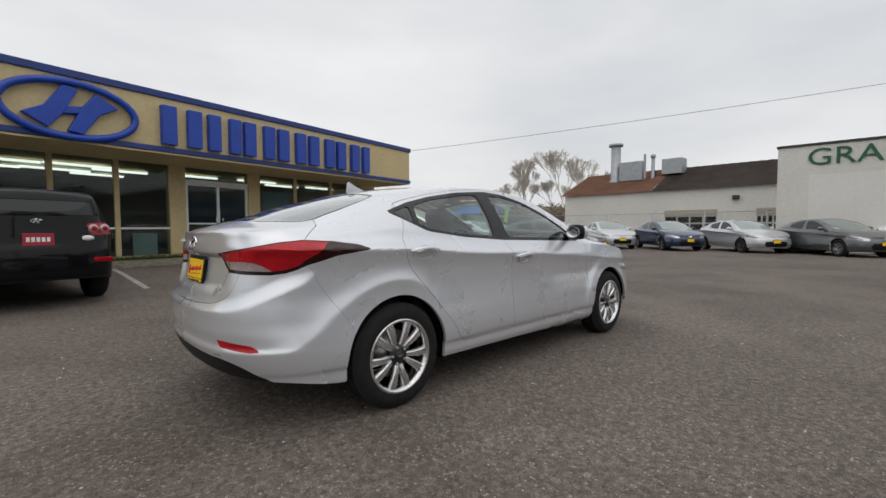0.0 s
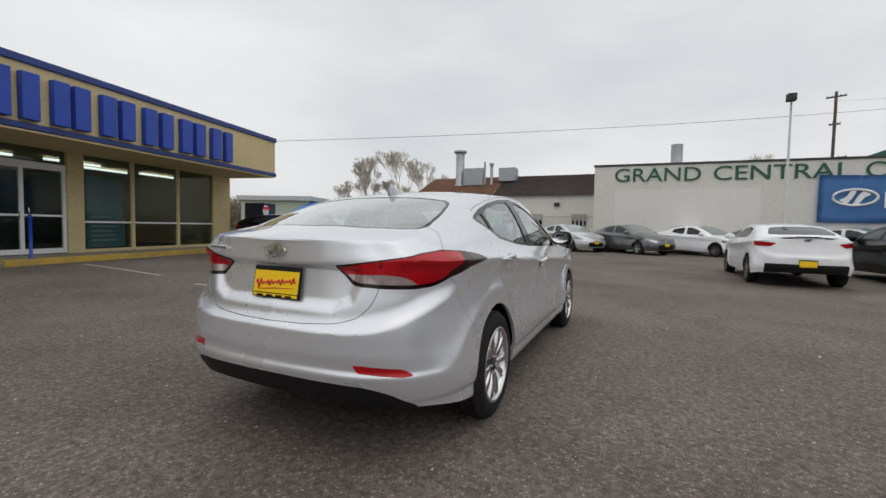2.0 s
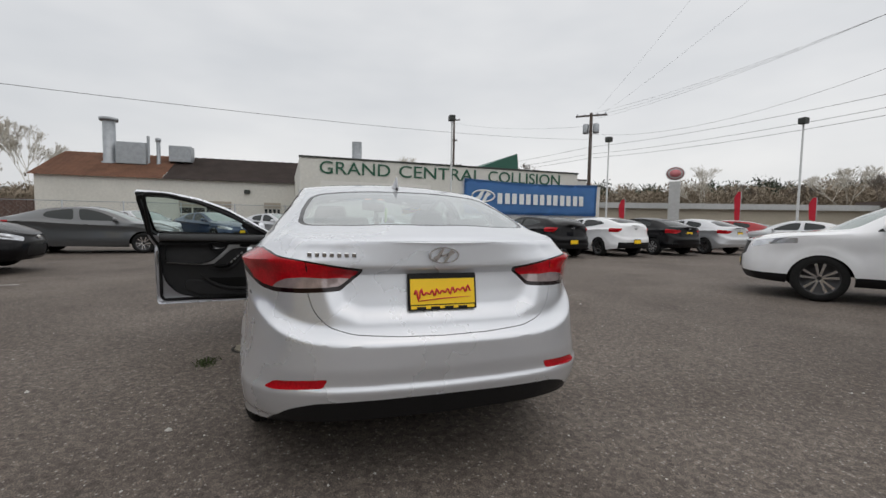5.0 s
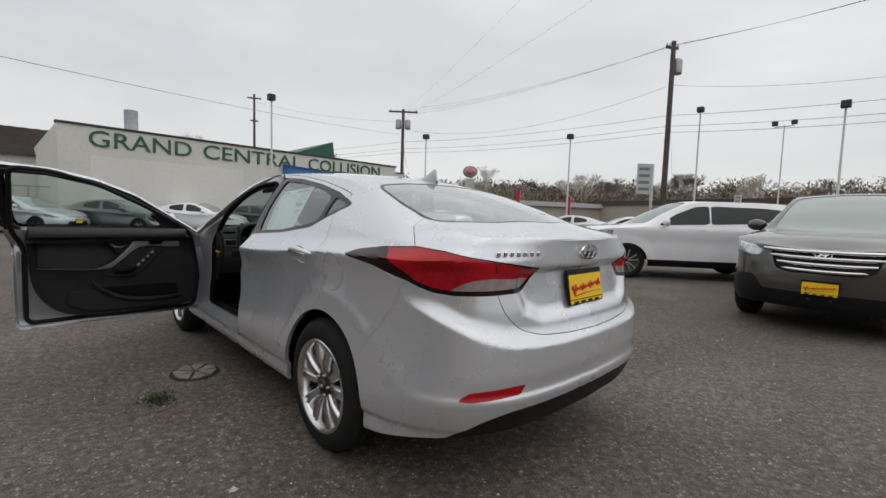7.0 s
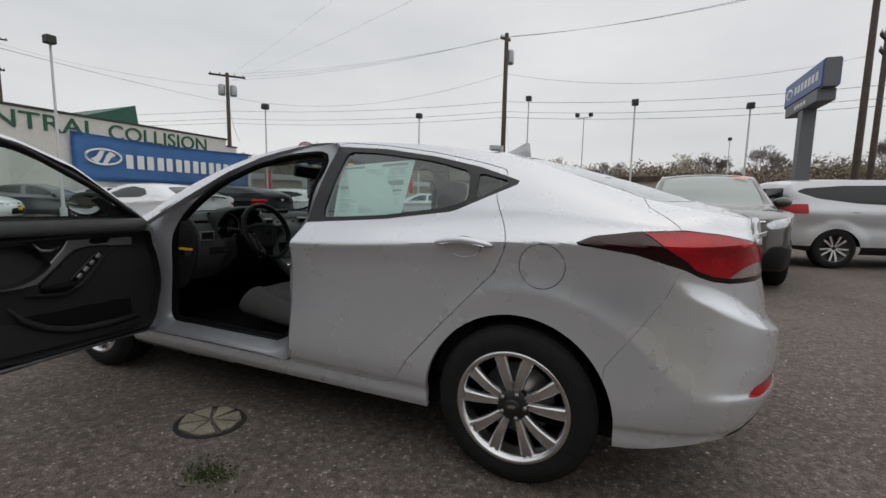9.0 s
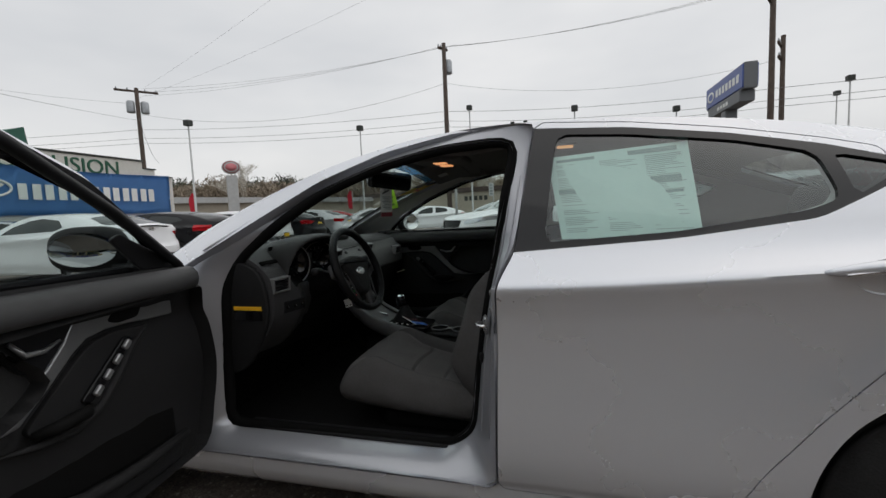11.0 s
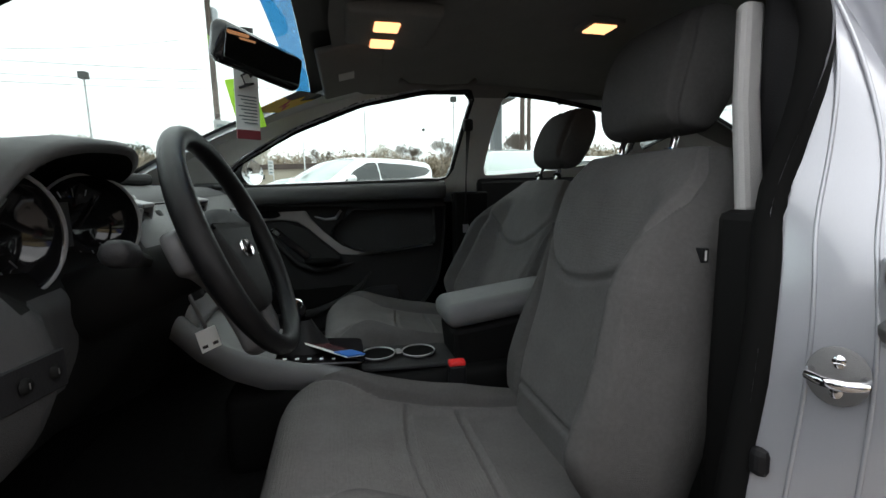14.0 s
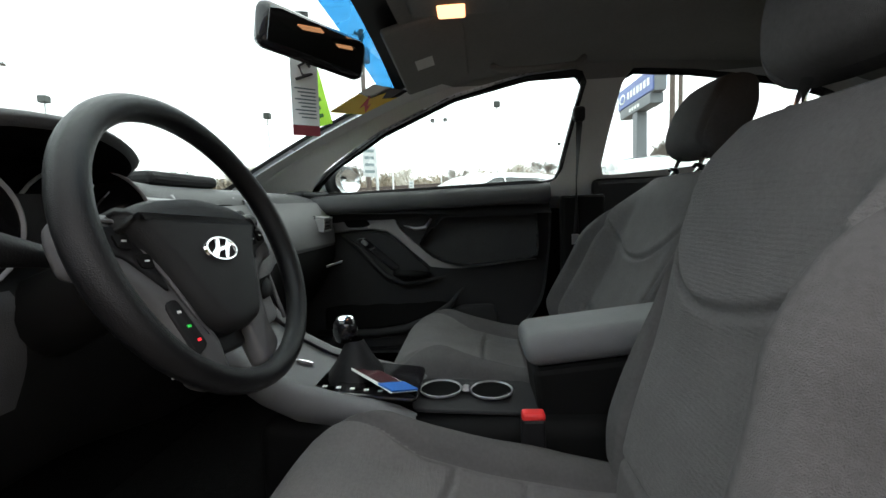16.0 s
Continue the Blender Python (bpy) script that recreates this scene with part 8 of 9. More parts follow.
for a in ((-0.29, 10.6, -0.18, 6.04), (2.96, 9.9, 2.97, 7.1), (2.70, 5.70, 2.87, 4.02), (5.69, 9.0, 6.06, 5.04), (7.05, 10.4, 7.7, 6.4), (5.75, 8.6, 7.1, 9.4), (5.85, 7.3, 7.25, 8.1), (5.95, 6.1, 7.4, 6.9), (-3.4, 10.0, -3.3, 6.2)):
    paint_line(*a)

# patched utility cover beside the sedan, with weeds
CONCRETE = material("old_concrete", (0.22, 0.20, 0.155), 0.9, vary=0.4, scale=9, bump=0.5, bump_scale=60)
cover = thing("utility_cover", "cracked round concrete utility cover set in asphalt", "utility cover", "", pose(1.455, 1.045, 0))
rn = random.Random(7)
for k in range(7):
    a0 = 2 * math.pi * k / 7 + rn.uniform(-0.1, 0.1)
    a1 = 2 * math.pi * (k + 1) / 7 + rn.uniform(-0.06, 0.02)
    pts = [(0.015 * math.cos((a0 + a1) / 2), 0.015 * math.sin((a0 + a1) / 2))] + [(0.15 * math.cos(a0 + (a1 - a0) * q) * rn.uniform(0.93, 1.03), 0.13 * math.sin(a0 + (a1 - a0) * q) * rn.uniform(0.93, 1.03)) for q in np.linspace(0.05, 0.93, 5)]
    prism("slab", pts, 0.012, CONCRETE, cover, "", pose(0, 0, 0.002), 0.003)
lathe("cover_rim", [(0.150, 0.004), (0.158, 0.008), (0.170, 0.004), (0.178, -0.002)], material("rim_tar", (0.02, 0.018, 0.016), 0.95, vary=0.3, scale=40), cover, "dark tar rim", 28, pose(0, 0, 0) @ Matrix.Diagonal((1, 0.87, 1, 1)))
MOSS = material("weeds", (0.045, 0.068, 0.020), 0.9, vary=0.4, scale=30)


def weed_patch(x, y, w, h, n, z, seed, tall=0.05):
    r = random.Random(seed)
    vs, fs = [], []
    for k in range(n):
        px, py = x + r.gauss(0, w), y + r.gauss(0, h)
        zz = ground_z(px, py) + z
        a = r.uniform(0, 6.28)
        t = tall * r.uniform(0.4, 1.0)
        dx, dy = 0.006 * math.cos(a), 0.006 * math.sin(a)
        lx, ly = r.gauss(0, t * 0.5), r.gauss(0, t * 0.5)
        b = len(vs)
        vs += [(px - dx, py - dy, zz), (px + dx, py + dy, zz), (px + lx, py + ly, zz + t)]
        fs.append((b, b + 1, b + 2))
    return tagged(link_mesh("weeds", vs, fs, MOSS), "low green weeds growing through asphalt", "weeds", kind="stuff")


weed_patch(1.10, 1.33, 0.06, 0.035, 230, 0, 3, 0.022)
PEBBLE = material("pale_pebble", (0.5, 0.49, 0.46), 0.9, vary=0.2, scale=80)
vs, fs = [], []
for k in range(260):
    px, py = rn.uniform(-3.5, 4.5), rn.uniform(-4.5, 4.5)
    s_ = rn.uniform(0.003, 0.010) * (2.2 if k % 23 == 0 else 1)
    b = len(vs)
    zz = ground_z(px, py)
    for q in range(5):
        a = 6.283 * q / 5 + k
        vs.append((px + s_ * math.cos(a) * rn.uniform(0.7, 1.2), py + s_ * math.sin(a) * rn.uniform(0.7, 1.2), zz))
    vs.append((px, py, zz + s_ * 0.8))
    fs += [(b + q, b + (q + 1) % 5, b + 5) for q in range(5)]
tagged(link_mesh("loose_chippings", vs, fs, PEBBLE), "loose pale stone chippings on asphalt", "chippings", kind="stuff")

# ---- showroom ----
CREAM = material("cream_render", (0.60, 0.49, 0.27), 0.8, vary=0.10, scale=0.8, bump=0.2, bump_scale=25)
BLUE_TRIM = material("blue_trim", (0.014, 0.040, 0.20), 0.45, vary=0.15, scale=2)
SIGN_BLUE = material("sign_blue", (0.008, 0.055, 0.40), 0.35, vary=0.12, scale=3)
WHITE_FRAME = material("white_frame", (0.75, 0.76, 0.76), 0.5, vary=0.05, scale=5)
KERB_YELLOW = material("kerb_yellow", (0.55, 0.36, 0.04), 0.8, color2=(0.30, 0.22, 0.08), scale=3)
# dark grey on walls and floor puts the room's dimness into the colour
INNER_DARK = material("dim_showroom_inside", (0.10, 0.11, 0.11), 0.8, vary=0.2, scale=0.6)
TUBE_LIGHT = glow("tube_light", (1.0, 0.98, 0.90), 2.2)
POSTER = material("poster_teal", (0.12, 0.34, 0.38), 0.5, color2=(0.40, 0.52, 0.52), scale=1.2)
show = thing("showroom", "cream showroom with blue trim and dark shop windows", "building", "", F)
FL = 0.28
box("fascia", -16, 9.38, 0.0, 0.35, 3.05, 4.22, CREAM, show, "cream fascia board", 0.01)
box("fascia_end", 9.03, 9.375, 0.36, 8.0, 3.05, 4.22, CREAM, show, "", 0.01)
box("top_trim", -16, 9.42, -0.05, 0.40, 4.22, 4.37, BLUE_TRIM, show, "dark blue top trim", 0.01)
box("bottom_trim", -16, 9.41, -0.04, 0.34, 2.93, 3.05, BLUE_TRIM, show, "dark blue lower trim", 0.01)
box("end_trim", 9.36, 9.44, 0.42, 8.0, 4.222, 4.37, BLUE_TRIM, show)
box("soffit", -16, 9.36, 0.0, 8.0, 2.88, 2.925, CREAM, show, "cream soffit")
box("roof", -16, 9.30, 0.36, 9.0, 4.0, 4.15, WHITE_FRAME, show)
box("back_wall", -16, 9.2, 8.0, 8.25, 0, 4.0, CREAM, show)
box("end_wall", 9.05, 9.30, 2.2, 8.0, 0, 2.88, CREAM, show)
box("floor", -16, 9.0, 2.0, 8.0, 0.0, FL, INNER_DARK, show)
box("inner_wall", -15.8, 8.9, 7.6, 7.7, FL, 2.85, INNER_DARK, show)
W = 1.95
for x0, x1 in ((-16, -4.9), (0.99, 1.42), (3.38, 3.80), (8.42, 9.30)):
    box("wall_pier", x0, x1, W, W + 0.25, 0, 2.88, CREAM, show, "cream wall pier", 0.005)
for x in (-3.25, -1.60, -0.27, 5.23, 6.88):
    box("mullion", x - 0.055, x + 0.055, W + 0.02, W + 0.16, FL, 2.88, CREAM, show, "cream window mullion", 0.004)
bays = [(-4.9, -3.305), (-3.195, -1.655), (-1.545, -0.325), (-0.215, 0.99), (3.80, 5.175), (5.285, 6.825), (6.935, 8.42)]
for x0, x1 in bays:
    box("sill", x0, x1, W + 0.02, W + 0.16, FL - 0.06, FL + 0.06, CREAM, show)
    box("transom_bar", x0, x1, W + 0.05, W + 0.11, 1.06, 1.11, WHITE_FRAME, show, "pale window bar")
    for z0, z1 in ((FL + 0.06, 1.06), (1.11, 2.88)):
        p = box("pane", x0 + 0.002, x1 - 0.002, W + 0.078, W + 0.086, z0, z1, SHOP_GLASS, show, "dark reflecting shop window")
        p.visible_shadow = False
# double glass door
dr = box("entrance_door", 1.42, 3.38, W + 0.04, W + 0.14, 2.44, 2.53, WHITE_FRAME, show, "white-framed double glass door")
for x0, x1 in ((1.42, 1.50), (2.36, 2.44), (3.30, 3.38)):
    box("door_stile", x0, x1, W + 0.05, W + 0.13, FL, 2.44, WHITE_FRAME, dr)
for x0, x1 in ((1.50, 2.36), (2.44, 3.30)):
    for z0, z1 in ((FL, FL + 0.12), (1.20, 1.25), (2.36, 2.44)):
        box("door_rail", x0, x1, W + 0.06, W + 0.12, z0, z1, WHITE_FRAME, dr)
    for z0, z1 in ((FL + 0.12, 1.20), (1.25, 2.36)):
        p = box("door_pane", x0, x1, W + 0.086, W + 0.094, z0, z1, SHOP_GLASS, dr)
        p.visible_shadow = False
for x in (2.30, 2.50):
    tube("pull", [(x, W + 0.02, 1.10), (x, W - 0.02, 1.12), (x, W - 0.02, 1.38), (x, W + 0.02, 1.40)], 0.012, CHROME, dr, "", 6)
p = box("fanlight", 1.42, 3.38, W + 0.08, W + 0.09, 2.53, 2.88, SHOP_GLASS, show, "glass over the door")
p.visible_shadow = False
for x, y, l in ((-3.8, 4.2, 1.6), (-2.2, 3.6, 1.6), (-2.3, 5.2, 1.6), (-0.6, 3.4, 1.6), (-0.8, 4.9, 1.6), (0.5, 4.0, 1.4), (0.4, 5.6, 1.4), (2.4, 3.6, 1.6), (4.6, 3.4, 1.5), (6.2, 4.2, 1.5), (7.8, 3.8, 1.4)):
    box("tube_light", x - l / 2, x + l / 2, y - 0.07, y + 0.07, 2.78, 2.84, TUBE_LIGHT, show, "lit ceiling tube", 0.01)
box("poster", 3.95, 5.0, W + 0.14, W + 0.15, FL + 0.1, 2.35, POSTER, show, "teal printed window poster")
for k in range(6):
    box("poster_bar", 4.05, 4.85 - 0.1 * (k % 3), W + 0.13, W + 0.138, 0.55 + 0.13 * k, 0.60 + 0.13 * k, PAPER, show)
box("white_board", 0.15, 0.75, W + 0.3, W + 0.33, FL, 0.95, PAPER_GREEN, show, "pale board behind the window")
box("display_desk", 5.6, 6.7, 4.0, 4.7, FL, 1.2, WHITE_FRAME, show, "", 0.02)
# raised blue sign pieces on the fascia: plain slotted blocks in a row and a large oval
def sign_bar(x0, x1, z0=3.10, z1=4.03):
    bm = bmesh.new()
    add_box(bm, x0, x1, -0.16, -0.005, z0, z1, 0.015)
    return part("sign_bar", bm, SIGN_BLUE, show, "raised blue sign bar")


for x0, x1 in ((0.0, 0.93), (1.10, 1.98), (2.08, 3.02), (3.15, 4.12), (4.27, 5.28), (5.42, 6.42)):
    w_ = (x1 - x0) * 0.36
    sign_bar(x0, x0 + w_)
    sign_bar(x1 - w_, x1)
sign_bar(6.62, 6.92)
bm = bmesh.new()
n = 48
tube_points(bm, [(-1.66 + 1.12 * math.cos(2 * math.pi * k / n), -0.10, 3.53 + 0.56 * math.sin(2 * math.pi * k / n)) for k in range(n + 1)], 0.075, 8, False)
sign_oval = part("sign_oval", bm, SIGN_BLUE, show, "large raised blue oval ring", True)
for sg in (1, -1):
    prism("oval_stroke", [(sg * x, sg * y) for x, y in ((-0.80, -0.18), (-0.40, -0.42), (-0.16, -0.10), (0.10, 0.44), (-0.16, 0.48), (-0.46, 0.02))], 0.13, SIGN_BLUE, show, "slanted blue stroke", pose(-1.66, -0.01, 3.53, 90, 0, 0) , 0.02)
prism("oval_bar", [(-0.36, -0.14), (0.28, -0.03), (0.36, 0.14), (-0.28, 0.03)], 0.12, SIGN_BLUE, show, "", pose(-1.66, -0.01, 3.53, 90, 0, 0), 0.02)
# walk, kerb, blue post, planting strip
box("walk", -16, 9.6, 0.78, W - 0.003, 0.05, 0.26, CONCRETE, show, "pale concrete walk")
box("kerb", 1.2, 9.6, 0.62, 0.776, 0.05, 0.27, KERB_YELLOW, show, "worn yellow kerb", 0.02)
box("planter_kerb", -16, 1.19, 0.62, 0.776, 0.05, 0.23, CONCRETE, show, "grey kerb", 0.02)
post = thing("bollard_post", "short blue steel post on the walk", "post", "", F @ pose(1.72, 0.70, 0.27))
lathe("shaft", [(0.055, 0), (0.05, 0.02), (0.032, 0.03), (0.032, 0.86), (0.045, 0.87), (0.045, 0.93), (0.02, 0.96), (0, 0.965)], SIGN_BLUE, post, "", 16)
for x in np.arange(-5, 1.1, 0.5):
    p = F @ Vector((x, 1.55, 0))
    weed_patch(p.x, p.y, 0.22, 0.12, 260, 0.13, int(x * 10) + 90, 0.16)
# vending machine, green bin, brown planter
vend = thing("vending_machine", "dark blue drinks vending machine against the wall", "vending machine", "", F @ pose(9.85, 1.2, 0.1))
VEND_BLUE = material("vending_blue", (0.012, 0.018, 0.06), 0.4, vary=0.1, scale=2)
box("cabinet", -0.1, 0.65, -0.45, 0.45, 0, 1.85, VEND_BLUE, vend, "", 0.02)
lathe("round_mark", [(0, 0.012), (0.20, 0.010), (0.21, 0)], PAPER, vend, "round red, white and blue mark", 28, pose(0.0, -0.455, 1.55, 90, 0, 0) @ Matrix.Diagonal((0.9, 1, 1, 1)))
box("red_half", -0.17, 0.17, -0.472, -0.466, 1.58, 1.70, RED_PLASTIC, vend, "", 0.03)
for k in range(5):
    box("pale_block", 0.0, 0.12, -0.462, -0.45, 0.72 + 0.13 * k, 0.80 + 0.13 * k, PAPER, vend, "", 0.01)
gbin = thing("green_bin", "green plastic bin beside the vending machine", "bin", "", F @ pose(9.35, 1.05, 0.1))
box("tub", -0.22, 0.22, -0.22, 0.22, 0, 0.95, material("bin_green", (0.01, 0.14, 0.09), 0.5, vary=0.1, scale=4), gbin, "", 0.04)
box("lid", -0.235, 0.235, -0.235, 0.235, 0.95, 1.02, material("bin_lid", (0.01, 0.10, 0.06), 0.5), gbin, "", 0.02)
pot = lathe("planter_tub", [(0.0, 0.02), (0.20, 0.0), (0.26, 0.50), (0.28, 0.52), (0.25, 0.52), (0.0, 0.48)], material("planter_brown", (0.09, 0.05, 0.035), 0.8, vary=0.2, scale=6), None, "", 24, F @ pose(10.25, 0.7, 0.1))
tagged(pot, "round brown planter tub on the lot", "planter")

# ---- repair shop, workshop ----
WHITE_WALL = material("white_wall", (0.66, 0.65, 0.60), 0.85, vary=0.07, scale=0.5, bump=0.15, bump_scale=12)
WHITE_PATCH = material("white_repaint", (0.72, 0.71, 0.67), 0.85, vary=0.04, scale=0.5)
DARK_EDGE = material("dark_edge", (0.03, 0.035, 0.03), 0.6)
LETTER_GREEN = material("letter_green", (0.015, 0.10, 0.055), 0.5)
BANNER = material("banner_blue", (0.125, 0.32, 0.68), 0.6, vary=0.05, scale=1.5, bump=0.4, bump_scale=2.0)
ROOF_GREEN = material("roof_green", (0.02, 0.11, 0.075), 0.5, vary=0.1, scale=2)
GALV = material("galvanised_metal", (0.36, 0.38, 0.40), 0.45, metal=0.7, vary=0.15, scale=4)
RUST = material("rusty_roof", (0.26, 0.13, 0.08), 0.85, vary=0.25, scale=1.2)
ROOF_BROWN = material("brown_roof", (0.075, 0.055, 0.048), 0.85, vary=0.3, scale=1.0)
B = pose(22.88, 0.95, 0, 0, 0, -87.2)
shop = thing("repair_shop", "long white repair shop with green lettering", "building", "", B)
box("front_wall", 0, 18.6, 0, 0.3, 0, 4.60, WHITE_WALL, shop, "white painted wall")
box("side_wall", 0, 0.3, 0.3, 14, 0, 4.60, WHITE_WALL, shop)
box("low_wall", 18.6, 19.4, 0, 0.3, 0, 4.20, WHITE_WALL, shop)
box("end_wall", 19.4, 20.6, 0, 0.3, 0, 3.80, WHITE_WALL, shop)
box("flat_roof", 0.3, 18.5, 0.3, 14, 4.2, 4.4, ROOF_BROWN, shop)
box("far_side", 18.3, 18.6, 0.3, 14, 0, 4.4, WHITE_WALL, shop)
box("parapet_cap", -0.05, 18.65, -0.06, 0.36, 4.60, 4.70, DARK_EDGE, shop, "dark parapet cap", 0.01)
box("low_cap", 18.65, 19.45, -0.06, 0.36, 4.20, 4.27, DARK_EDGE, shop)
box("end_cap", 19.45, 20.65, -0.06, 0.36, 3.80, 3.87, DARK_EDGE, shop)
box("repaint_patch", 1.1, 7.7, -0.006, -0.002, 0.3, 3.35, WHITE_PATCH, shop, "brighter repainted patch")
x_at = 1.05
for word, wdt in (("GRAND", 4.07), ("CENTRAL", 5.45), ("COLLISION", 5.50)):
    text_part("lettering", word, 1.02, 0.05, LETTER_GREEN, shop, "dark green capital letters", pose(x_at + wdt / 2, -0.005, 4.06, 90, 0, 0), width=wdt)
    x_at += wdt + 0.53
# banner: blue cloth with an oval and pale blocks
bm = bmesh.new()
rows_ = []
for i in range(9):
    rows_.append([bm.verts.new((9.90 + 10.3 * k / 40, -0.14 - 0.025 * math.sin(k * 0.9) * math.sin(i * 0.7), 1.68 + (2.22 - 0.14 * math.sin(math.pi * k / 40) * (i / 8)) * i / 8)) for k in range(41)])
for a, b in zip(rows_, rows_[1:]):
    for k in range(40):
        bm.faces.new((a[k], a[k + 1], b[k + 1], b[k]))
bmesh.ops.solidify(bm, geom=bm.faces[:], thickness=0.01)
banner = part("banner", bm, BANNER, None, "", True, B)
tagged(banner, "blue cloth banner with white shapes on the wall", "banner")
bm = bmesh.new()
tube_points(bm, [(11.22 + 0.80 * math.cos(2 * math.pi * k / 32), -0.185, 2.83 + 0.36 * math.sin(2 * math.pi * k / 32)) for k in range(33)], 0.055, 6, False)
part("oval_ring", bm, PAPER, banner, "white oval ring", True)
for sg in (1, -1):
    prism("oval_stroke", [(sg * x * 0.72, sg * y * 0.72) for x, y in ((-0.80, -0.18), (-0.40, -0.42), (-0.16, -0.10), (0.10, 0.44), (-0.16, 0.48), (-0.46, 0.02))], 0.02, PAPER, banner, "", pose(11.22, -0.17, 2.83, 90, 0, 0))
for k in range(13):
    x0 = 12.25 + 1.07 * (k // 2) + (0.56 if k % 2 else 0.0)
    box("pale_bar", x0, x0 + 0.34, -0.20, -0.175, 2.36, 3.05, PAPER, banner, "white upright bar")
gb = thing("green_gable", "green gabled roof behind the shop", "building")
gbm = bmesh.new()
gv_ = [gbm.verts.new(p) for p in ((30.9, -9.6, 4.3), (30.9, -16.5, 7.0), (30.9, -16.8, 4.3), (39, -9.6, 4.3), (39, -16.5, 7.0), (39, -16.8, 4.3))]
for f in ((0, 1, 2), (3, 5, 4), (0, 3, 4, 1), (1, 4, 5, 2), (0, 2, 5, 3)):
    gbm.faces.new([gv_[i] for i in f])
part("roof", gbm, ROOF_GREEN, gb)
box("wall", 31.0, 38.9, -16.7, -9.7, 0, 4.28, WHITE_WALL, gb)


def flue(x, y, z0, z1, r, cap=True, label="galvanised roof flue with a cowl"):
    t = thing("roof_flue", label, "flue", "roof flues", pose(x, y, z0))
    h = z1 - z0
    lathe("pipe", [(r * 1.3, 0), (r * 1.3, 0.15), (r, 0.2), (r, h - 0.3)] + ([(r, h)] if not cap else []), GALV, t, "", 20)
    if cap:
        lathe("cowl", [(r, h - 0.32), (r * 1.45, h - 0.28), (r * 1.5, h - 0.06), (r * 0.9, h), (0, h + 0.02)], GALV, t, "", 20)
    return t


work = thing("workshop", "low white workshop with rusty and brown roofs", "building")
box("front_wall", 34.5, 34.8, -2, 18.6, -0.2, 4.0, WHITE_WALL, work, "white painted wall")
box("end_wall", 34.8, 46, 18.3, 18.6, -0.2, 4.0, WHITE_WALL, work)


def slope_roof(name, y0, y1, mat, inset_=0.0):
    bm = bmesh.new()
    n = 40
    prev = None
    for k in range(2 * n + 1):
        y = y0 + (y1 - y0) * ((k + 1) // 2) / n
        dz = 0.02 if (k + 1) // 2 % 2 == k % 2 else 0.0
        y += 0.01 * (k % 2)
        vs = [bm.verts.new((34.2, y, 3.95 + dz)), bm.verts.new((39.5, y, 6.25 + dz))]
        if prev:
            bm.faces.new((prev[0], vs[0], vs[1], prev[1]))
        prev = vs
    bmesh.ops.solidify(bm, geom=bm.faces[:], thickness=0.10)
    return part(name, bm, mat, work, "corrugated sloping roof")


slope_roof("brown_roof", -2, 10.8, ROOF_BROWN)
slope_roof("rusty_roof", 10.82, 18.9, RUST)
box("back_roof", 39.5, 46, -2, 18.6, 5.6, 6.2, ROOF_BROWN, work)
for y0, y1, z1 in ((6.2, 9.8, 2.40), (2.6, 3.85, 2.40)):
    box("garage_head", 34.44, 34.498, y0, y1, z1 - 0.45, z1, material("door_tan", (0.40, 0.36, 0.30), 0.8, vary=0.1, scale=2), work)
    for r in range(3):
        for k in range(4):
            yy = y0 + (y1 - y0) * k / 4
            box("garage_pane", 34.45, 34.497, yy + 0.06, yy + (y1 - y0) / 4 - 0.06, z1 - 0.95 - 0.55 * r, z1 - 0.52 - 0.55 * r, AUTO_GLASS, work)
box("wall_lamp", 34.2, 34.49, 4.85, 5.25, 3.05, 3.35, DARK_EDGE, work, "", 0.03)
flue(37.5, 15.2, 5.2, 8.75, 0.42)
box("flue_hood", 36.9, 37.7, 12.6, 14.6, 5.2, 6.9, GALV, work, "galvanised ventilation housing", 0.05)
flue(37.5, 12.6, 5.2, 7.5, 0.10, False, "thin galvanised vent pipe")
flue(37.5, 11.9, 5.2, 7.4, 0.14, True, "small galvanised vent with a cowl")
box("roof_vent", 37.5, 38.7, 9.6, 11.2, 5.6, 6.9, GALV, work, "galvanised roof vent", 0.04)
flue(38.9, -3.9, 4.3, 8.4, 0.45, False, "square grey roof duct")
# chain-link fence in front of the workshop
fence = thing("chain_fence", "grey chain-link fence on thin posts", "fence")
for k in range(9):
    y = -1.0 + 2.9 * k
    tube("post", [(26.5, y, 0), (26.5, y, 2.0)], 0.035, GALV, fence, "", 6)
tube("top_rail", [(26.5, -1.0, 1.95), (26.5, 22.2, 1.95)], 0.022, GALV, fence, "", 6)
bm = bmesh.new()
for k in range(96):
    y = -1.0 + 0.24 * k
    for sg in (1, -1):
        a = Vector((26.5, y, 0.05))
        b = Vector((26.5, y + sg * 1.85, 1.93))
        if -1.0 <= b.y <= 22.2:
            tube_points(bm, [a, b], 0.004, 3, False)
tagged(part("mesh", bm, GALV, fence, "grey wire mesh"), kind="stuff")

# ---- lamps, poles, wires, signs ----
POLE_WHITE = material("pole_white", (0.46, 0.47, 0.47), 0.6, vary=0.1, scale=3)
WOOD_POLE = material("wood_pole", (0.070, 0.052, 0.042), 0.9, vary=0.3, scale=5)
WIRE = material("wire_grey", (0.17, 0.17, 0.175), 0.7)


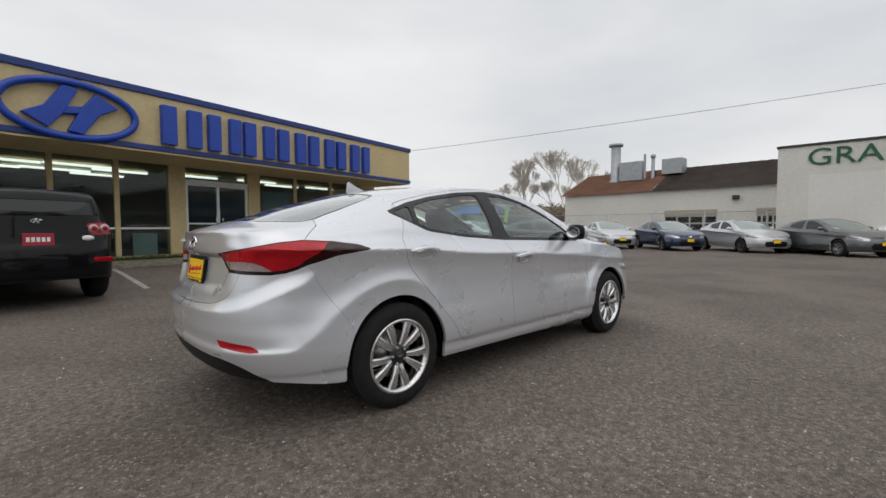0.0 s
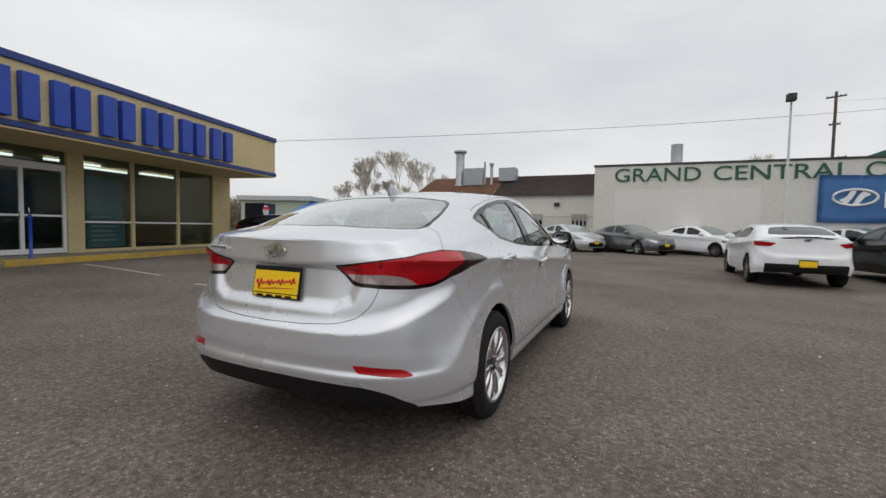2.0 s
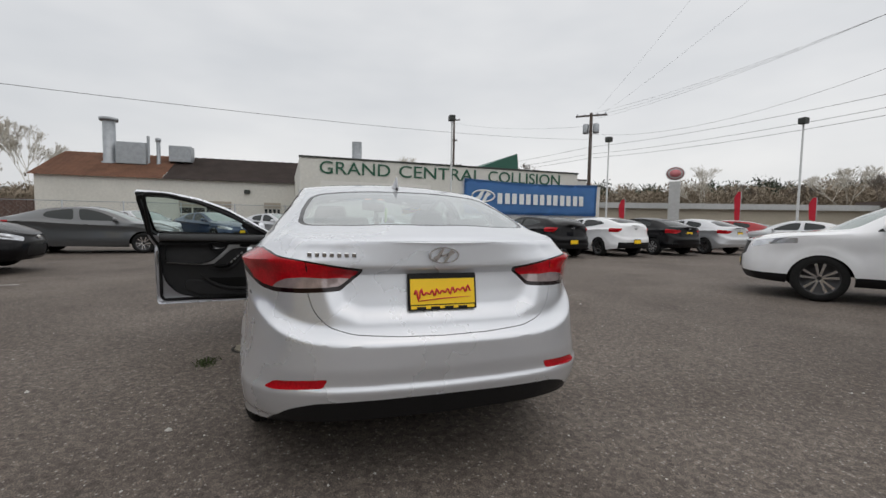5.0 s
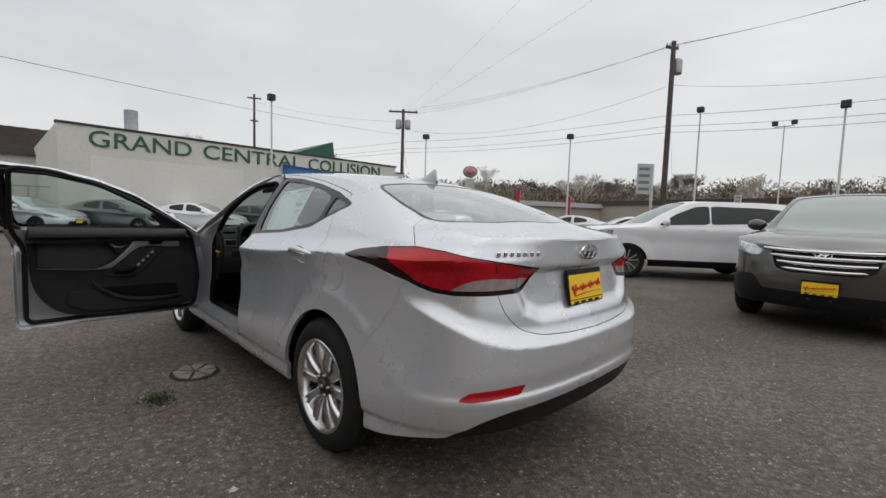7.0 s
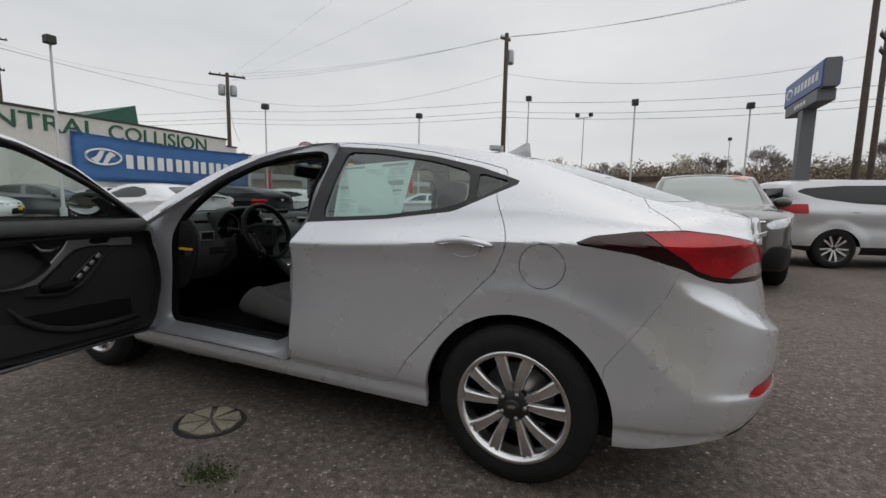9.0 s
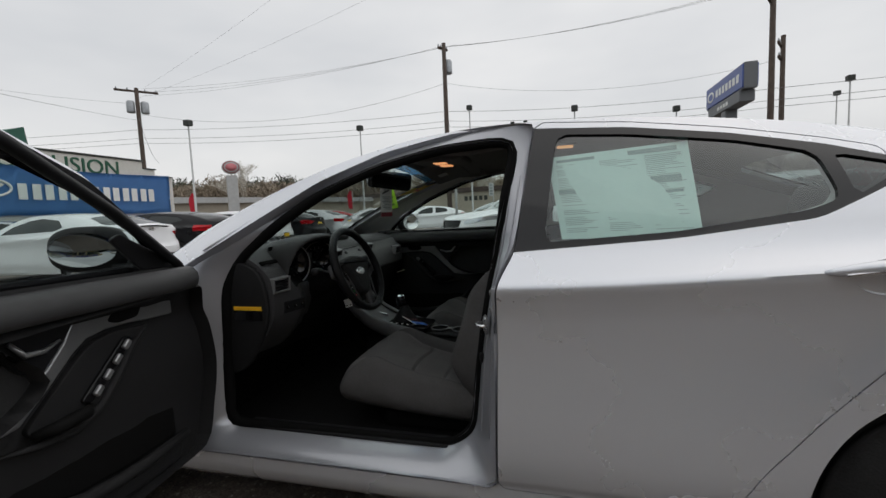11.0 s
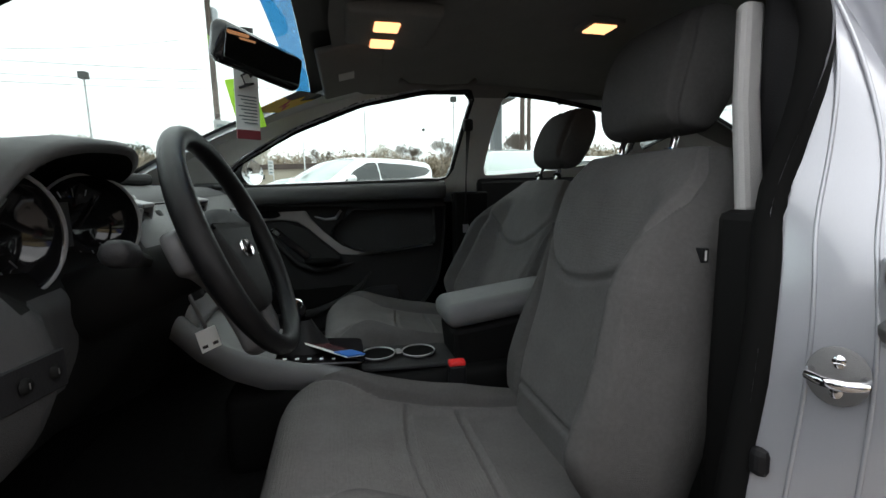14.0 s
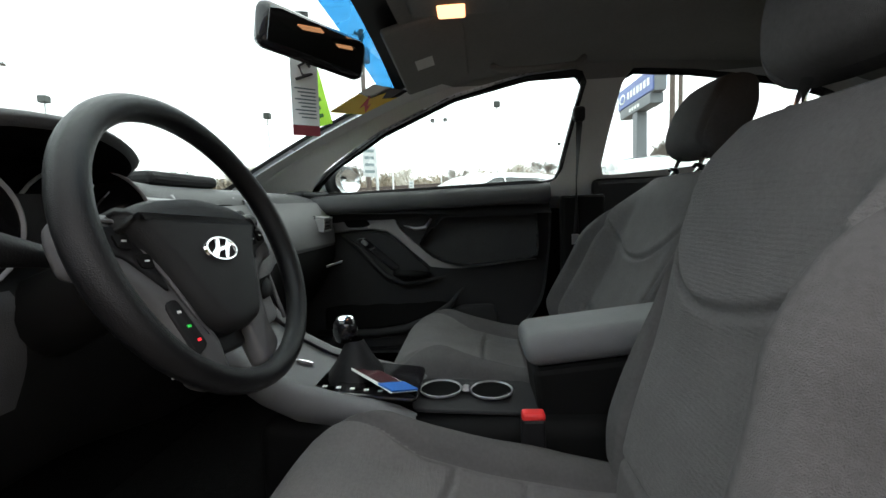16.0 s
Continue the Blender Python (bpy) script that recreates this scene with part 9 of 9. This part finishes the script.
def lot_lamp(x, y, h, heads=1, dark=False, turn=0):
    t = thing("lot_lamp", "tall lot lamp with a box floodlight", "street lamp", "lot lamps", pose(x, y, 0, 0, 0, turn))
    lathe("post", [(0.12, 0), (0.12, 0.5), (0.06, 0.55), (0.038, h - 0.2), (0, h - 0.19)], WOOD_POLE if dark else POLE_WHITE, t, "", 10)
    offs = (0.0,) if heads == 1 else (-0.55, 0.55)
    if heads > 1:
        box("cross_arm", -0.55, 0.55, -0.03, 0.03, h - 0.30, h - 0.24, POLE_WHITE, t)
    for o in offs:
        box("floodlight", o - 0.17, o + 0.17, -0.15, 0.17, h - 0.18, h + 0.12, DARK_EDGE, t, "dark box floodlight", 0.03)
    return t


for a in ((19.9, -6.94, 6.76), (19.44, -16.74, 6.24), (12.4, -22.4, 6.32), (-0.03, -23.1, 6.41), (-5.5, -25.0, 6.25), (-14.5, -27.0, 7.4)):
    lot_lamp(*a)
lot_lamp(6.38, -26.2, 7.74, 1)
lot_lamp(4.1, -36.9, 8.5, 2)
lot_lamp(-17.5, -34.0, 8.0, 1)
lot_lamp(-9.0, -52.0, 8.0, 1)


def utility_pole(x, y, h, arms=(), can=0, r=0.15, turn=0):
    t = thing("utility_pole", "dark wooden utility pole with wires", "utility pole", "utility poles", pose(x, y, 0, 0, 0, turn))
    lathe("pole", [(r, 0), (r * 0.75, h), (0, h + 0.01)], WOOD_POLE, t, "", 12)
    for z, w in arms:
        box("cross_arm", -w / 2, w / 2, -0.16, -0.05, z - 0.07, z + 0.07, WOOD_POLE, t, "", 0.01)
        for q in (-0.45, -0.2, 0.2, 0.45):
            lathe("insulator", [(0.03, 0), (0.05, 0.05), (0.03, 0.14), (0, 0.15)], GALV, t, "", 8, pose(q * w, -0.1, z + 0.07))
    for k in range(can):
        sx = (-1, 1)[k % 2]
        lathe("transformer", [(0.0, 0), (0.24, 0.02), (0.26, 0.1), (0.26, 0.75), (0.2, 0.85), (0, 0.88)], GALV, t, "grey transformer can", 16, pose(sx * 0.42, -0.1, h - 1.75))
    return t


utility_pole(29.75, -22.9, 10.7, ((10.5, 2.6),), 2, 0.17, 50)
utility_pole(7.58, -24.75, 11.4, ((11.1, 0.8),), 1, 0.17, 60)
utility_pole(-10.0, -25.0, 12.5, ((11.2, 1.6),), 0, 0.17, 60)
utility_pole(-11.0, -26.2, 9.8, ((9.3, 1.6), (8.6, 1.2)), 0, 0.15, 60)
utility_pole(54.9, -18.9, 15.7, ((15.2, 1.6), (12.4, 0.9), (9.0, 2.2)), 0, 0.17, 65)


def wire(a, b, sag, r=0.014):
    a, b = Vector(a), Vector(b)
    pts = [a.lerp(b, k / 14) - Vector((0, 0, sag * 4 * (k / 14) * (1 - k / 14))) for k in range(15)]
    return tagged(tube("overhead_wire", pts, r * 0.62, WIRE, None, "", 4), "thin grey-black overhead wire", "wire", "overhead wires")


wire((9.8, 11.1, 4.25), (29.75, -22.9, 8.45), 0.41, 0.013)
wire((54.9, -18.9, 14.8), (29.75, -22.9, 9.6), 0.5, 0.013)
wire((23.5, -18.5, 4.6), (29.75, -22.9, 8.7), 0.6, 0.02)
for dz, sg in ((7.0, 0.3), (6.4, 0.3), (6.05, 0.3)):
    wire((29.75, -22.9, dz + 0.8), (7.58, -24.75, dz + 0.3), sg, 0.018)
    wire((7.58, -24.75, dz + 0.3), (-10.0, -25.0, dz - 0.2), sg, 0.018)
    wire((-10.0, -25.0, dz - 0.2), (-60.0, -27.0, dz + 1.5), sg, 0.02)
    wire((29.75, -22.9, dz + 0.8), (75.0, -20.0, dz + 2.5), sg, 0.02)
wire((29.75, -22.9, 8.9), (7.58, -24.75, 9.0), 1.3, 0.014)
wire((7.58, -24.75, 9.0), (-10.0, -25.0, 8.2), 0.9, 0.012)
for k in range(3):
    wire((29.1 + 0.8 * k, -22.9 - 0.7 * k, 10.6), (7.2 + 0.4 * k, -24.75, 11.2), 0.5, 0.011)
    wire((7.2 + 0.4 * k, -24.75, 11.2), (-10.6 + 0.5 * k, -25.0, 12.2), 0.5, 0.011)
wire((7.58, -24.75, 8.2), (6.6, -24.0, 0.0), 0.0, 0.010)
wire((30.0, -23.0, 10.4), (-24.0, 1.5, 14.5), 1.2, 0.007)
wire((29.2, -22.6, 9.9), (-24.0, -1.5, 11.5), 1.2, 0.007)

# pylon sign
pyl = thing("pylon_sign", "tall blue and grey pylon sign on one post", "sign", "", pose(-6.95, -21.6, 0, 0, 0, 90))
PYL_GREY = material("pylon_grey", (0.13, 0.14, 0.15), 0.5, vary=0.05, scale=2)
PYL_BLUE = material("pylon_blue", (0.045, 0.085, 0.30), 0.4, vary=0.05, scale=2)
box("post", -0.30, 0.30, -0.25, 0.25, 0, 5.35, PYL_GREY, pyl, "grey steel post", 0.04)
box("lower_box", -2.0, 2.0, -0.30, 0.30, 5.25, 5.72, PYL_GREY, pyl, "dark grey lower cabinet", 0.03)
box("upper_box", -2.3, 2.3, -0.30, 0.30, 5.78, 6.75, PYL_BLUE, pyl, "blue upper cabinet", 0.03)
box("cabinet_edge", -2.35, 2.35, -0.25, 0.25, 5.72, 6.80, PYL_GREY, pyl, "", 0.02)
for sg in (1, -1):
    for k in range(7):
        box("pale_bar", sg * (0.75 - 0.42 * k) - 0.14, sg * (0.75 - 0.42 * k) + 0.14, sg * 0.305 - 0.004, sg * 0.305 + 0.004, 6.08, 6.42, PAPER, pyl)
    for k in range(4):
        box("name_bar", sg * (0.5 - 0.36 * k) - 0.13, sg * (0.5 - 0.36 * k) + 0.13, sg * 0.305 - 0.004, sg * 0.305 + 0.004, 5.40, 5.56, PAPER, pyl)
    lathe("oval_mark", [(0.30, 0), (0.46, 0.004), (0.46, 0)], PAPER, pyl, "", 24, pose(sg * 1.6, sg * 0.303, 6.25, -90 * sg, 0, 0) @ Matrix.Diagonal((1.0, 0.55, 1, 1)))
# round red sign on a white post, red flags, small board, far beige building
rs_ = thing("round_sign", "round red and white sign on a white post", "sign", "", pose(35.0, -37.7, 0, 0, 0, 45))
box("post", -0.55, 0.55, -0.22, 0.22, 0, 5.9, POLE_WHITE, rs_, "", 0.05)
lathe("disc", [(0, 0.3), (1.15, 0.28), (1.2, 0.2), (1.2, -0.2), (1.15, -0.28), (0, -0.3)], POLE_WHITE, rs_, "", 32, pose(0, 0, 6.75, 90, 0, 0) @ Matrix.Diagonal((0.76, 0.60, 0.8, 1)))
for sg in (1, -1):
    lathe("red_oval", [(0, 0.02), (0.95, 0.01), (0.95, 0)], material("sign_faded_red", (0.60, 0.20, 0.22), 0.5), rs_, "", 32, pose(0, sg * 0.24, 6.75, -90 * sg, 0, 0) @ Matrix.Diagonal((0.60, 0.44, 1, 1)))
    lathe("red_ring", [(0.98, 0.012), (1.10, 0.012), (1.10, 0.0)], material("sign_dull_red", (0.30, 0.06, 0.07), 0.5), rs_, "", 32, pose(0, sg * 0.235, 6.75, -90 * sg, 0, 0) @ Matrix.Diagonal((0.74, 0.58, 1, 1)))
for x, y, h in ((27.0, -24.5, 3.2), (26.0, -36.0, 4.2), (20.0, -36.0, 3.4)):
    fl = thing("feather_flag", "red feather flag on a thin pole", "flag", "feather flags", pose(x, y, 0, 0, 0, 50))
    tube("pole", [(0, 0, 0), (0, 0, h)], 0.025, GALV, fl, "", 6)
    prism("cloth", rounded([(0.03, 1.6), (0.42, 1.7), (0.50, h - 0.5), (0.25, h), (0.03, h)], 0.1, 3), 0.01, material("flag_red", (0.50, 0.01, 0.03), 0.7), fl, "", pose(0, 0, 0, 90, 0, 0))
bd = thing("lot_board", "white board on a post", "sign", "", pose(5.4, -17.2, 0, 0, 0, 40))
tube("post", [(0, 0, 0), (0, 0, 3.6)], 0.06, POLE_WHITE, bd, "", 8)
box("board", 0.06, 0.62, -0.04, 0.04, 2.35, 3.62, POLE_WHITE, bd, "", 0.01)
for k in range(4):
    box("board_bar", 0.12, 0.56, 0.042, 0.046, 2.5 + 0.28 * k, 2.62 + 0.28 * k, INK, bd)
bd2 = copy_thing(bd, pose(7.0, -40.0, 0, 0, 0, 60))
TAN_WALL = material("tan_wall", (0.42, 0.38, 0.31), 0.85, vary=0.06, scale=0.4)
far = thing("far_store", "long low beige store across the road", "building", "", pose(30.0, -62.0, 0, 0, 0, 165))
box("wall", -2, 34, 0, 12, 0, 3.6, TAN_WALL, far)
box("roof_edge", -2.2, 34.2, -0.3, 12.3, 3.6, 4.2, ROOF_BROWN, far)
for k in range(5):
    box("name_bar", 17.0 + 0.75 * k, 17.5 + 0.75 * k, -0.05, -0.002, 2.4, 3.0, DARK_EDGE, far)
roofed = thing("long_shed", "long low shed with a white roof edge across the road", "building", "", pose(46.0, -24.0, 0, 0, 0, -113))
box("wall", 0, 44, 0, 9, 0, 3.1, TAN_WALL, roofed)
box("roof_edge", -0.6, 44.4, -0.6, 9.4, 3.1, 3.75, POLE_WHITE, roofed, "white metal roof edge")
far2 = thing("far_shed", "pale flat shed beyond the lot", "building", "", pose(-25.0, -60.0, 0, 0, 0, 170))
box("wall", -10, 16, 0, 10, 0, 2.9, POLE_WHITE, far2)
box("roof_edge", -10.3, 16.3, -0.4, 10.4, 2.9, 3.3, DARK_EDGE, far2)
# ---- woods and bare trees ----
BARK = material("bare_bark", (0.17, 0.145, 0.125), 0.95, vary=0.25, scale=6)
BARK_PALE = material("pale_twigs", (0.56, 0.53, 0.47), 0.95, vary=0.2, scale=3)
SCRUB = material("brown_scrub", (0.30, 0.25, 0.19), 0.95, vary=0.35, scale=0.12, color2=(0.23, 0.19, 0.14))
CONIFER = material("dark_conifer", (0.050, 0.062, 0.040), 0.95, vary=0.35, scale=0.15)


def bare_tree(x, y, h, seed, mat, spread=0.32):
    """A leafless tree: forking limbs down to fine twigs."""
    r = random.Random(seed)
    t = thing("bare_tree", "leafless tree with fine grey-brown twigs", "tree", "bare trees", pose(x, y, 0))
    tv, tf, cv, cf = [], [], [], []

    def limb(p, d, l, w, lev, vs, fs):
        q = p + d * l
        a = d.cross(Vector((0.3, 0.9, 0.1))).normalized() * w
        b = d.cross(a).normalized() * w
        k = len(vs)
        vs += [tuple(p + a), tuple(p - a * 0.5 + b * 0.87), tuple(p - a * 0.5 - b * 0.87), tuple(q + a * 0.6), tuple(q + (-a * 0.5 + b * 0.87) * 0.6), tuple(q + (-a * 0.5 - b * 0.87) * 0.6)]
        fs += [(k, k + 1, k + 4, k + 3), (k + 1, k + 2, k + 5, k + 4), (k + 2, k, k + 3, k + 5)]
        if lev >= 7:
            return
        n = 3 if lev != 2 else 4
        for i in range(n):
            nd = (d + Vector((r.gauss(0, spread), r.gauss(0, spread), r.uniform(-0.05, 0.25)))).normalized()
            limb(q if i or lev else q, nd, l * r.uniform(0.60, 0.80), w * (0.62 if lev < 3 else 0.84), lev + 1, cv if lev >= 1 else vs, cf if lev >= 1 else fs)
    limb(Vector((0, 0, 0)), Vector((0, 0, 1)), h * 0.24, h * 0.0085, 0, tv, tf)
    link_mesh("trunk", tv, tf, mat, t)
    tagged(link_mesh("crown", cv, cf, mat, t, "fine bare twigs"), kind="stuff")
    return t


for k, (x, y, h) in enumerate(((92, 64, 23), (96, 67, 19), (92, 53, 25), (95, 48.5, 21), (93, 74.5, 16), (99, 60, 18))):
    bare_tree(x, y, h, 11 + k, BARK_PALE, 0.27)
rt = random.Random(5)
for k in range(30):
    a = radians(-118 + 112 * k / 29 + rt.uniform(-2, 2))
    d = rt.uniform(75, 110)
    bare_tree(d * math.cos(a), d * math.sin(a), rt.uniform(10, 16), 40 + k, BARK if k % 3 else BARK_PALE, 0.36)


def thicket(name, label, a0, a1, d0, d1, n, h0, h1, mat, seed, size=0.5):
    """A belt of far scrub or woods between two bearings, built of many small flecks of twig and leaf."""
    r = random.Random(seed)
    vs, fs = [], []
    for k in range(n):
        a = radians(r.uniform(a0, a1))
        d = r.uniform(d0, d1)
        h = r.uniform(h0, h1) * (0.92 + 0.10 * math.sin(a * 41 + seed) * math.sin(a * 17.3) + 0.06 * math.sin(a * 130))
        x, y = d * math.cos(a), d * math.sin(a)
        for s_ in range(9):
            w = size * r.uniform(0.4, 1.0)
            z = h * (1 - r.random() ** 1.6 * 0.97)
            px, py = x + r.gauss(0, 1.1), y + r.gauss(0, 1.1)
            an, up = r.uniform(0, 6.283), w * r.uniform(1.5, 6.0)
            b = len(vs)
            vs += [(px - w * math.cos(an), py - w * math.sin(an), max(0, z - up)), (px + w * math.cos(an), py + w * math.sin(an), max(0, z - up * 0.8)), (px + r.gauss(0, w * 3.0), py + r.gauss(0, w * 3.0), z)]
            fs.append((b, b + 1, b + 2))
    return tagged(link_mesh(name, vs, fs, mat), label, "woods", kind="stuff")


thicket("scrub_belt", "belt of brown leafless scrub beyond the lot", -165, 14, 95, 135, 46000, 6.4, 10.4, SCRUB, 1, 0.20)
thicket("scrub_belt", "belt of brown leafless scrub beyond the sheds", 12, 75, 80, 120, 14000, 4.6, 6.4, SCRUB, 2, 0.17)
thicket("conifer_belt", "dark conifers along the far rise", -70, 14, 150, 200, 14000, 12, 16, CONIFER, 3, 0.32)
thicket("conifer_belt", "dark conifers along the far rise", 15, 80, 190, 240, 9000, 9, 12, CONIFER, 4, 0.32)
# low far rise so that the ground does not end in a hard line
bm = bmesh.new()
n = 120
lo = [bm.verts.new((420 * math.cos(2 * math.pi * k / n), 420 * math.sin(2 * math.pi * k / n), -1)) for k in range(n)]
hi = [bm.verts.new((470 * math.cos(2 * math.pi * k / n), 470 * math.sin(2 * math.pi * k / n), 13 + 4 * math.sin(k * 0.35) + 3 * math.sin(k * 0.9))) for k in range(n)]
for k in range(n):
    bm.faces.new((lo[k], lo[(k + 1) % n], hi[(k + 1) % n], hi[k]))
tagged(part("far_hills", bm, material("far_woods", (0.06, 0.065, 0.055), 1.0, vary=0.3, scale=0.03), None, "", True), "low wooded hills on the horizon", "hills", kind="structure")
# blue tent and pale sheds left of the workshop
tent = thing("blue_canopy", "blue canopy over far parked goods", "canopy", "", pose(36, 33, 0))
prism("roof", [(-3, 2.6), (0, 3.6), (3, 2.6), (0, 2.75)], 5.0, material("canopy_blue", (0.03, 0.16, 0.50), 0.6), tent, "", pose(0, 0, 0, 90, 0, 0))
for sx in (-2.9, 2.9):
    for sy in (-0.1, -4.9):
        tube("leg", [(sx, sy, 0), (sx, sy, 2.65)], 0.04, GALV, tent, "", 6)
shed = thing("far_shed", "pale green flat shed beyond the showroom", "building", "", pose(44, 36, 0, 0, 0, 20))
box("wall", -9, 9, 0, 8, 0, 3.8, material("pale_green_wall", (0.42, 0.48, 0.38), 0.8, vary=0.1, scale=0.5), shed)
box("roof", -9.4, 9.4, -0.4, 8.4, 3.8, 4.3, POLE_WHITE, shed)
wallf = thing("timber_fence", "brown boarded fence behind the lot", "fence", "", pose(38, 22, 0, 0, 0, 95))
for k in range(24):
    box("board", -2 + 0.42 * k, -1.6 + 0.42 * k, 0, 0.05, 0, 2.3 + 0.04 * (k % 3), material("old_boards", (0.12, 0.075, 0.06), 0.9, vary=0.25, scale=2) if k == 0 else bpy.data.materials["old_boards"], wallf)
